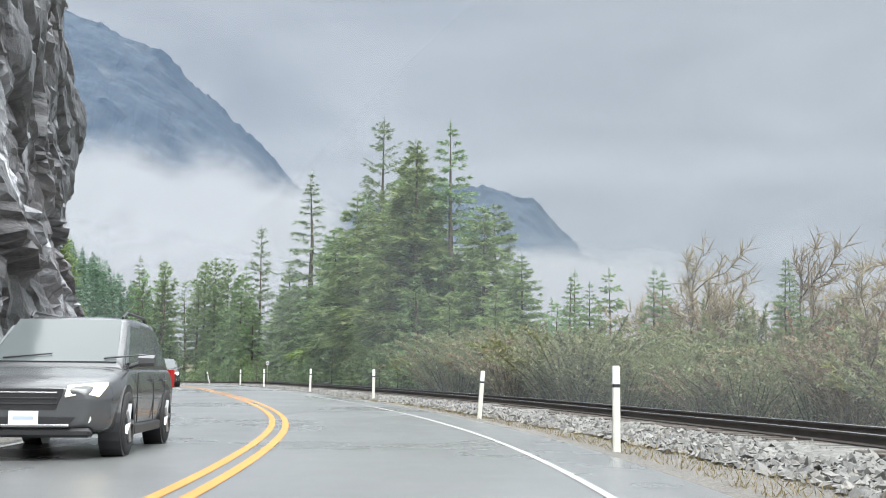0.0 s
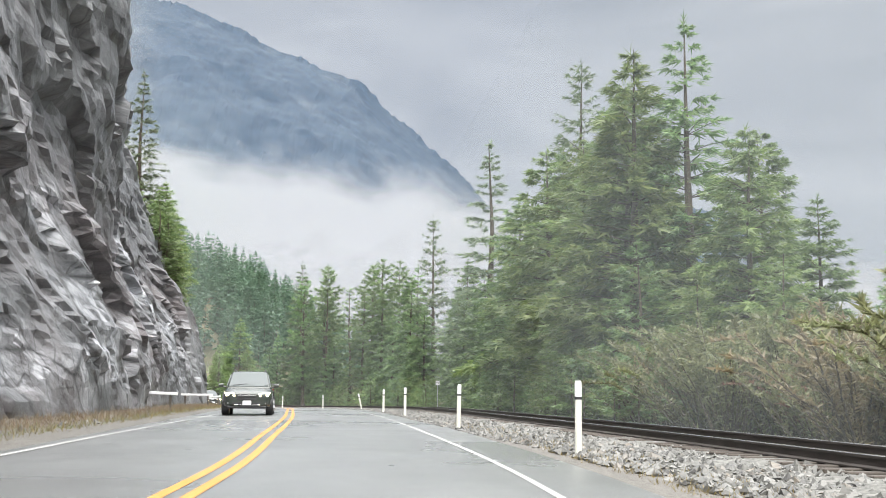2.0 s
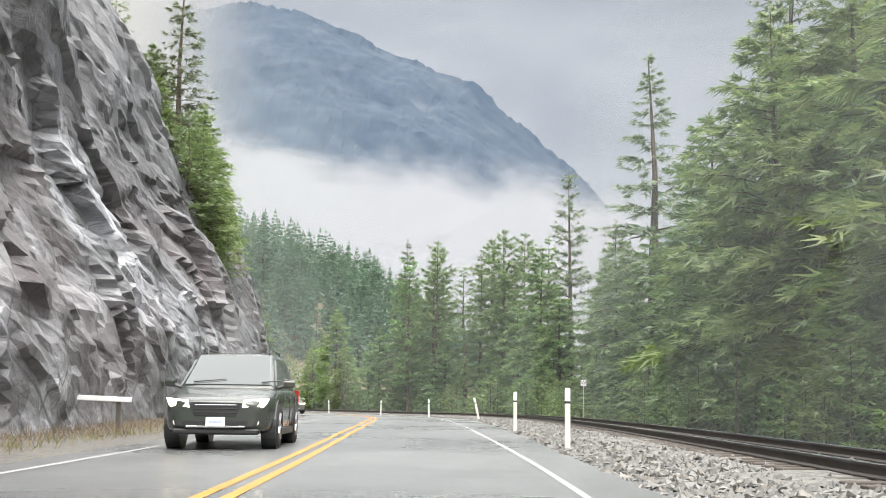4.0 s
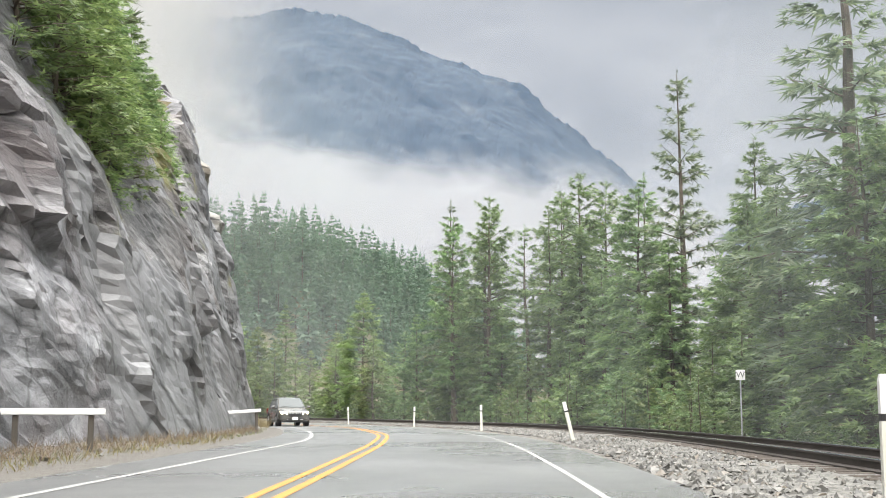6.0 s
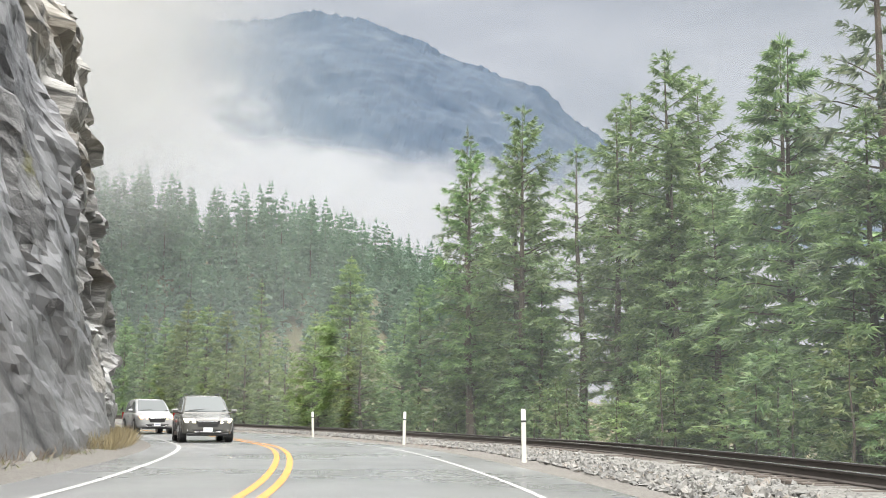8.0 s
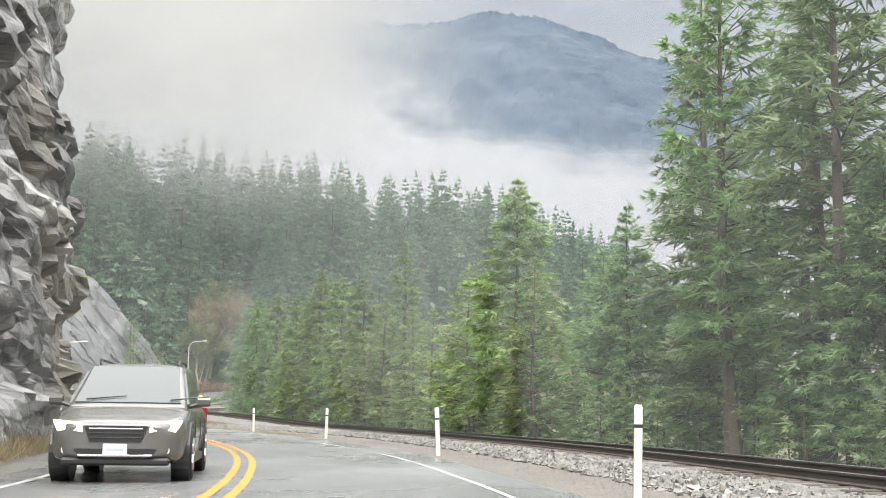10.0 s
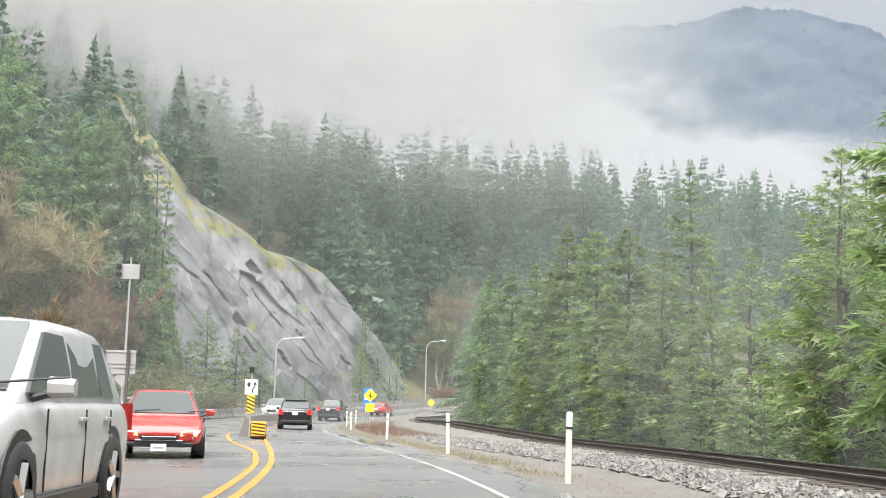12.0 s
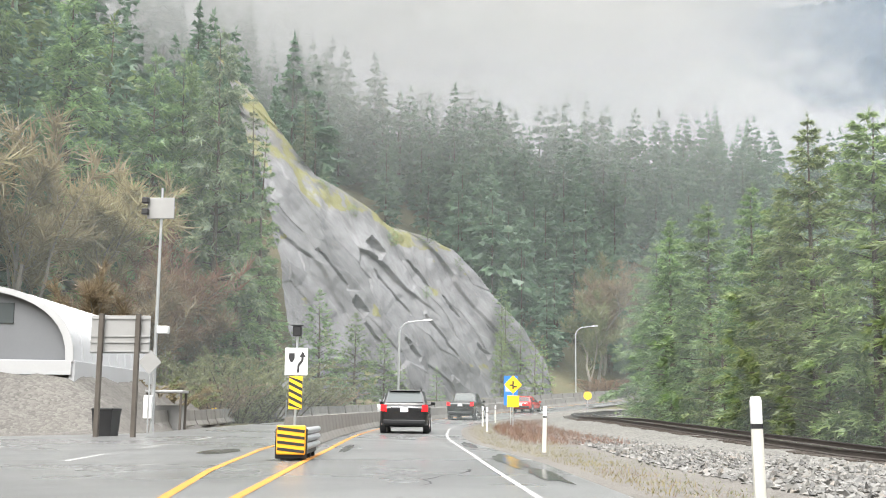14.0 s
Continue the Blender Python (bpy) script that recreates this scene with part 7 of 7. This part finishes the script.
car("sedan", RED_CAR, on_road(287.0, -0.3, 0.02), "red car driving up the bend", rear_lit=True, rails=False)
car("pickup", WHITE_CAR, on_road(262.0, -5.0, 0.02, 180), "white pickup truck coming down the far carriageway", front_lit=LAMP_ON, rails=False)

# ---------------------------------------------------------------- ties of the track
tie = mesh_of("tie", *box(-1.28, 1.28, -0.11, 0.11, -0.12, 0.05, 0.015), TIE)
for k in range(300):
    s = 12 + 0.62 * k
    part("tie", tie, track, m=on_road(s, float(rail_u(s)) + 0.7175, float(rail_dz(s))))
more = []
for s in np.arange(12 + 0.62 * 300, 284, 0.62):
    v, f = box(-1.28, 1.28, -0.11, 0.11, -0.12, 0.05)
    m = on_road(float(s), float(rail_u(s)) + 0.7175, float(rail_dz(s)))
    more.append(([tuple(m @ Vector(p)) for p in v], f))
more = join(*more)
tagged(part("trackbed_timber", (*more, TIE), track, "dark timber ties"), kind="stuff")

# ---------------------------------------------------------------- loose stone, grass, brush
r3 = np.random.default_rng(77)


def scatter_stones(name, n_, s0, s1, u_of, size, mat, label, dz=0.0):
    s = r3.uniform(s0, s1, n_)
    base = at(s, u_of(s, n_), dz)
    oct_ = np.array([(1, 0, 0), (-1, 0, 0), (0, 1, 0), (0, -1, 0), (0, 0, 1), (0, 0, -1)], float)
    tri = np.array([(0, 2, 4), (2, 1, 4), (1, 3, 4), (3, 0, 4), (2, 0, 5), (1, 2, 5), (3, 1, 5), (0, 3, 5)])
    sc = size * r3.uniform(0.5, 1.25, (n_, 1, 1)) * r3.uniform(0.6, 1.25, (n_, 1, 3))
    v = (oct_[None] + 0.35 * r3.normal(size=(n_, 6, 3))) * sc
    a = r3.uniform(0, math.tau, n_)
    c, d = np.cos(a)[:, None], np.sin(a)[:, None]
    v = np.stack([v[..., 0] * c - v[..., 1] * d, v[..., 0] * d + v[..., 1] * c, v[..., 2] * 0.75], -1) + base[:, None]
    f = (tri[None] + 6 * np.arange(n_)[:, None, None]).reshape(-1, 3)
    solid(name, mesh_of(name, v.reshape(-1, 3), f, mat), label, "stones", kind="stuff")


scatter_stones("ballast_stones", 40000, 8, 245, lambda s, n_: rail_u(s) - 0.25 - np.interp(s, [178, 200, 245], [2.7, 5.0, 3.6]) * r3.random(n_) ** 0.8, 0.062, STONE, "loose angular grey ballast stones", 0.0)
scatter_stones("ballast_stones", 6000, 8, 235, lambda s, n_: rail_u(s) + 0.1 + 3.0 * r3.random(n_), 0.055, STONE, "loose angular grey ballast stones", 0.02)
scatter_stones("fallen_stones", 500, 20, 170, lambda s, n_: left_edge(s) - 0.9 - 2.2 * r3.random(n_), 0.11, STONE, "fallen pieces of rock below the face", 0.05)


def scatter_blades(name, n_, s_of, u_of, h0, h1, wide, mat, label, category, spread=0.35, dz=0.0):
    s = s_of(n_)
    base = at(s, u_of(s, n_), dz)
    ax = np.stack([spread * r3.normal(size=n_), spread * r3.normal(size=n_), np.ones(n_)], -1)
    ax /= np.linalg.norm(ax, axis=1)[:, None]
    sz = r3.uniform(h0, h1, n_)
    v, f = sprays(base, ax, sz, sz * wide, r3)
    solid(name, mesh_of(name, v, f, mat), label, category, kind="stuff")


clump = lambda lo, hi: (lambda n_: np.clip(r3.choice(np.arange(lo, hi, 0.9), n_) + 0.22 * r3.normal(size=n_), lo, hi))
scatter_blades("dry_grass", 9000, clump(8, 62), lambda s, n_: right_edge(s) + 0.3 + 1.1 * r3.random(n_) ** 1.2, 0.03, 0.12, 0.05, STRAW, "low tufts of yellow dry grass along the gravel shoulder", "grass", 0.7, -0.03)
scatter_blades("dry_grass", 2200, clump(138, 200), lambda s, n_: right_edge(s) + 0.5 + 0.9 * r3.random(n_), 0.04, 0.12, 0.025, RUSSET, "short rusty plants along the gravel shoulder", "grass", 0.6, -0.03)
scatter_blades("dry_grass", 9000, clump(176, 262), lambda s, n_: right_edge(s) + 0.35 + np.interp(s, [176, 205, 225], [0.7, 1.4, 3.4]) * r3.random(n_) ** 1.3, 0.03, 0.13, 0.05, STRAW, "low yellow dry grass beside the road", "grass", 0.7, -0.05)
scatter_blades("green_weeds", 5000, clump(180, 255), lambda s, n_: right_edge(s) + 0.6 + np.interp(s, [180, 205, 225], [0.8, 1.8, 3.0]) * r3.random(n_), 0.03, 0.11, 0.07, OLIVE, "low olive green weeds in the dry grass", "grass", 0.8, -0.05)
scatter_blades("dead_brush", 9000, clump(214, 262), lambda s, n_: right_edge(s) + 1.6 + 3.4 * r3.random(n_), 0.06, 0.4, 0.02, RUSSET, "low brown weeds in the dry grass", "brush", 0.6, -0.05)
scatter_blades("dead_brush", 22000, clump(18, 136), lambda s, n_: left_edge(s) - 0.9 - 2.0 * r3.random(n_) ** 0.8, 0.08, 0.45, 0.012, BROWN, "low brown dead brush below the rock", "brush", 0.75, 0.02)
scatter_blades("dead_brush", 7000, clump(18, 136), lambda s, n_: left_edge(s) - 1.0 - 1.6 * r3.random(n_) ** 0.8, 0.08, 0.35, 0.012, RUSSET, "low reddish brown dead brush below the rock", "brush", 0.75, 0.02)
scatter_blades("green_weeds", 6000, clump(18, 136), lambda s, n_: left_edge(s) - 0.7 - 2.0 * r3.random(n_), 0.05, 0.22, 0.05, OLIVE, "low olive weeds below the rock", "grass", 0.8, 0.02)
scatter_blades("dead_brush", 11000, clump(134, 168), lambda s, n_: left_edge(s) - 0.5 - 1.2 * r3.random(n_), 0.12, 0.65, 0.014, BROWN, "brown weeds below the rock", "brush", 0.5, 0.02)
scatter_blades("dry_grass", 2500, clump(18, 110), lambda s, n_: left_edge(s) - 0.5 - 0.7 * r3.random(n_), 0.08, 0.3, 0.03, STRAW, "yellow dry grass along the edge of the asphalt", "grass", 0.5, 0.0)
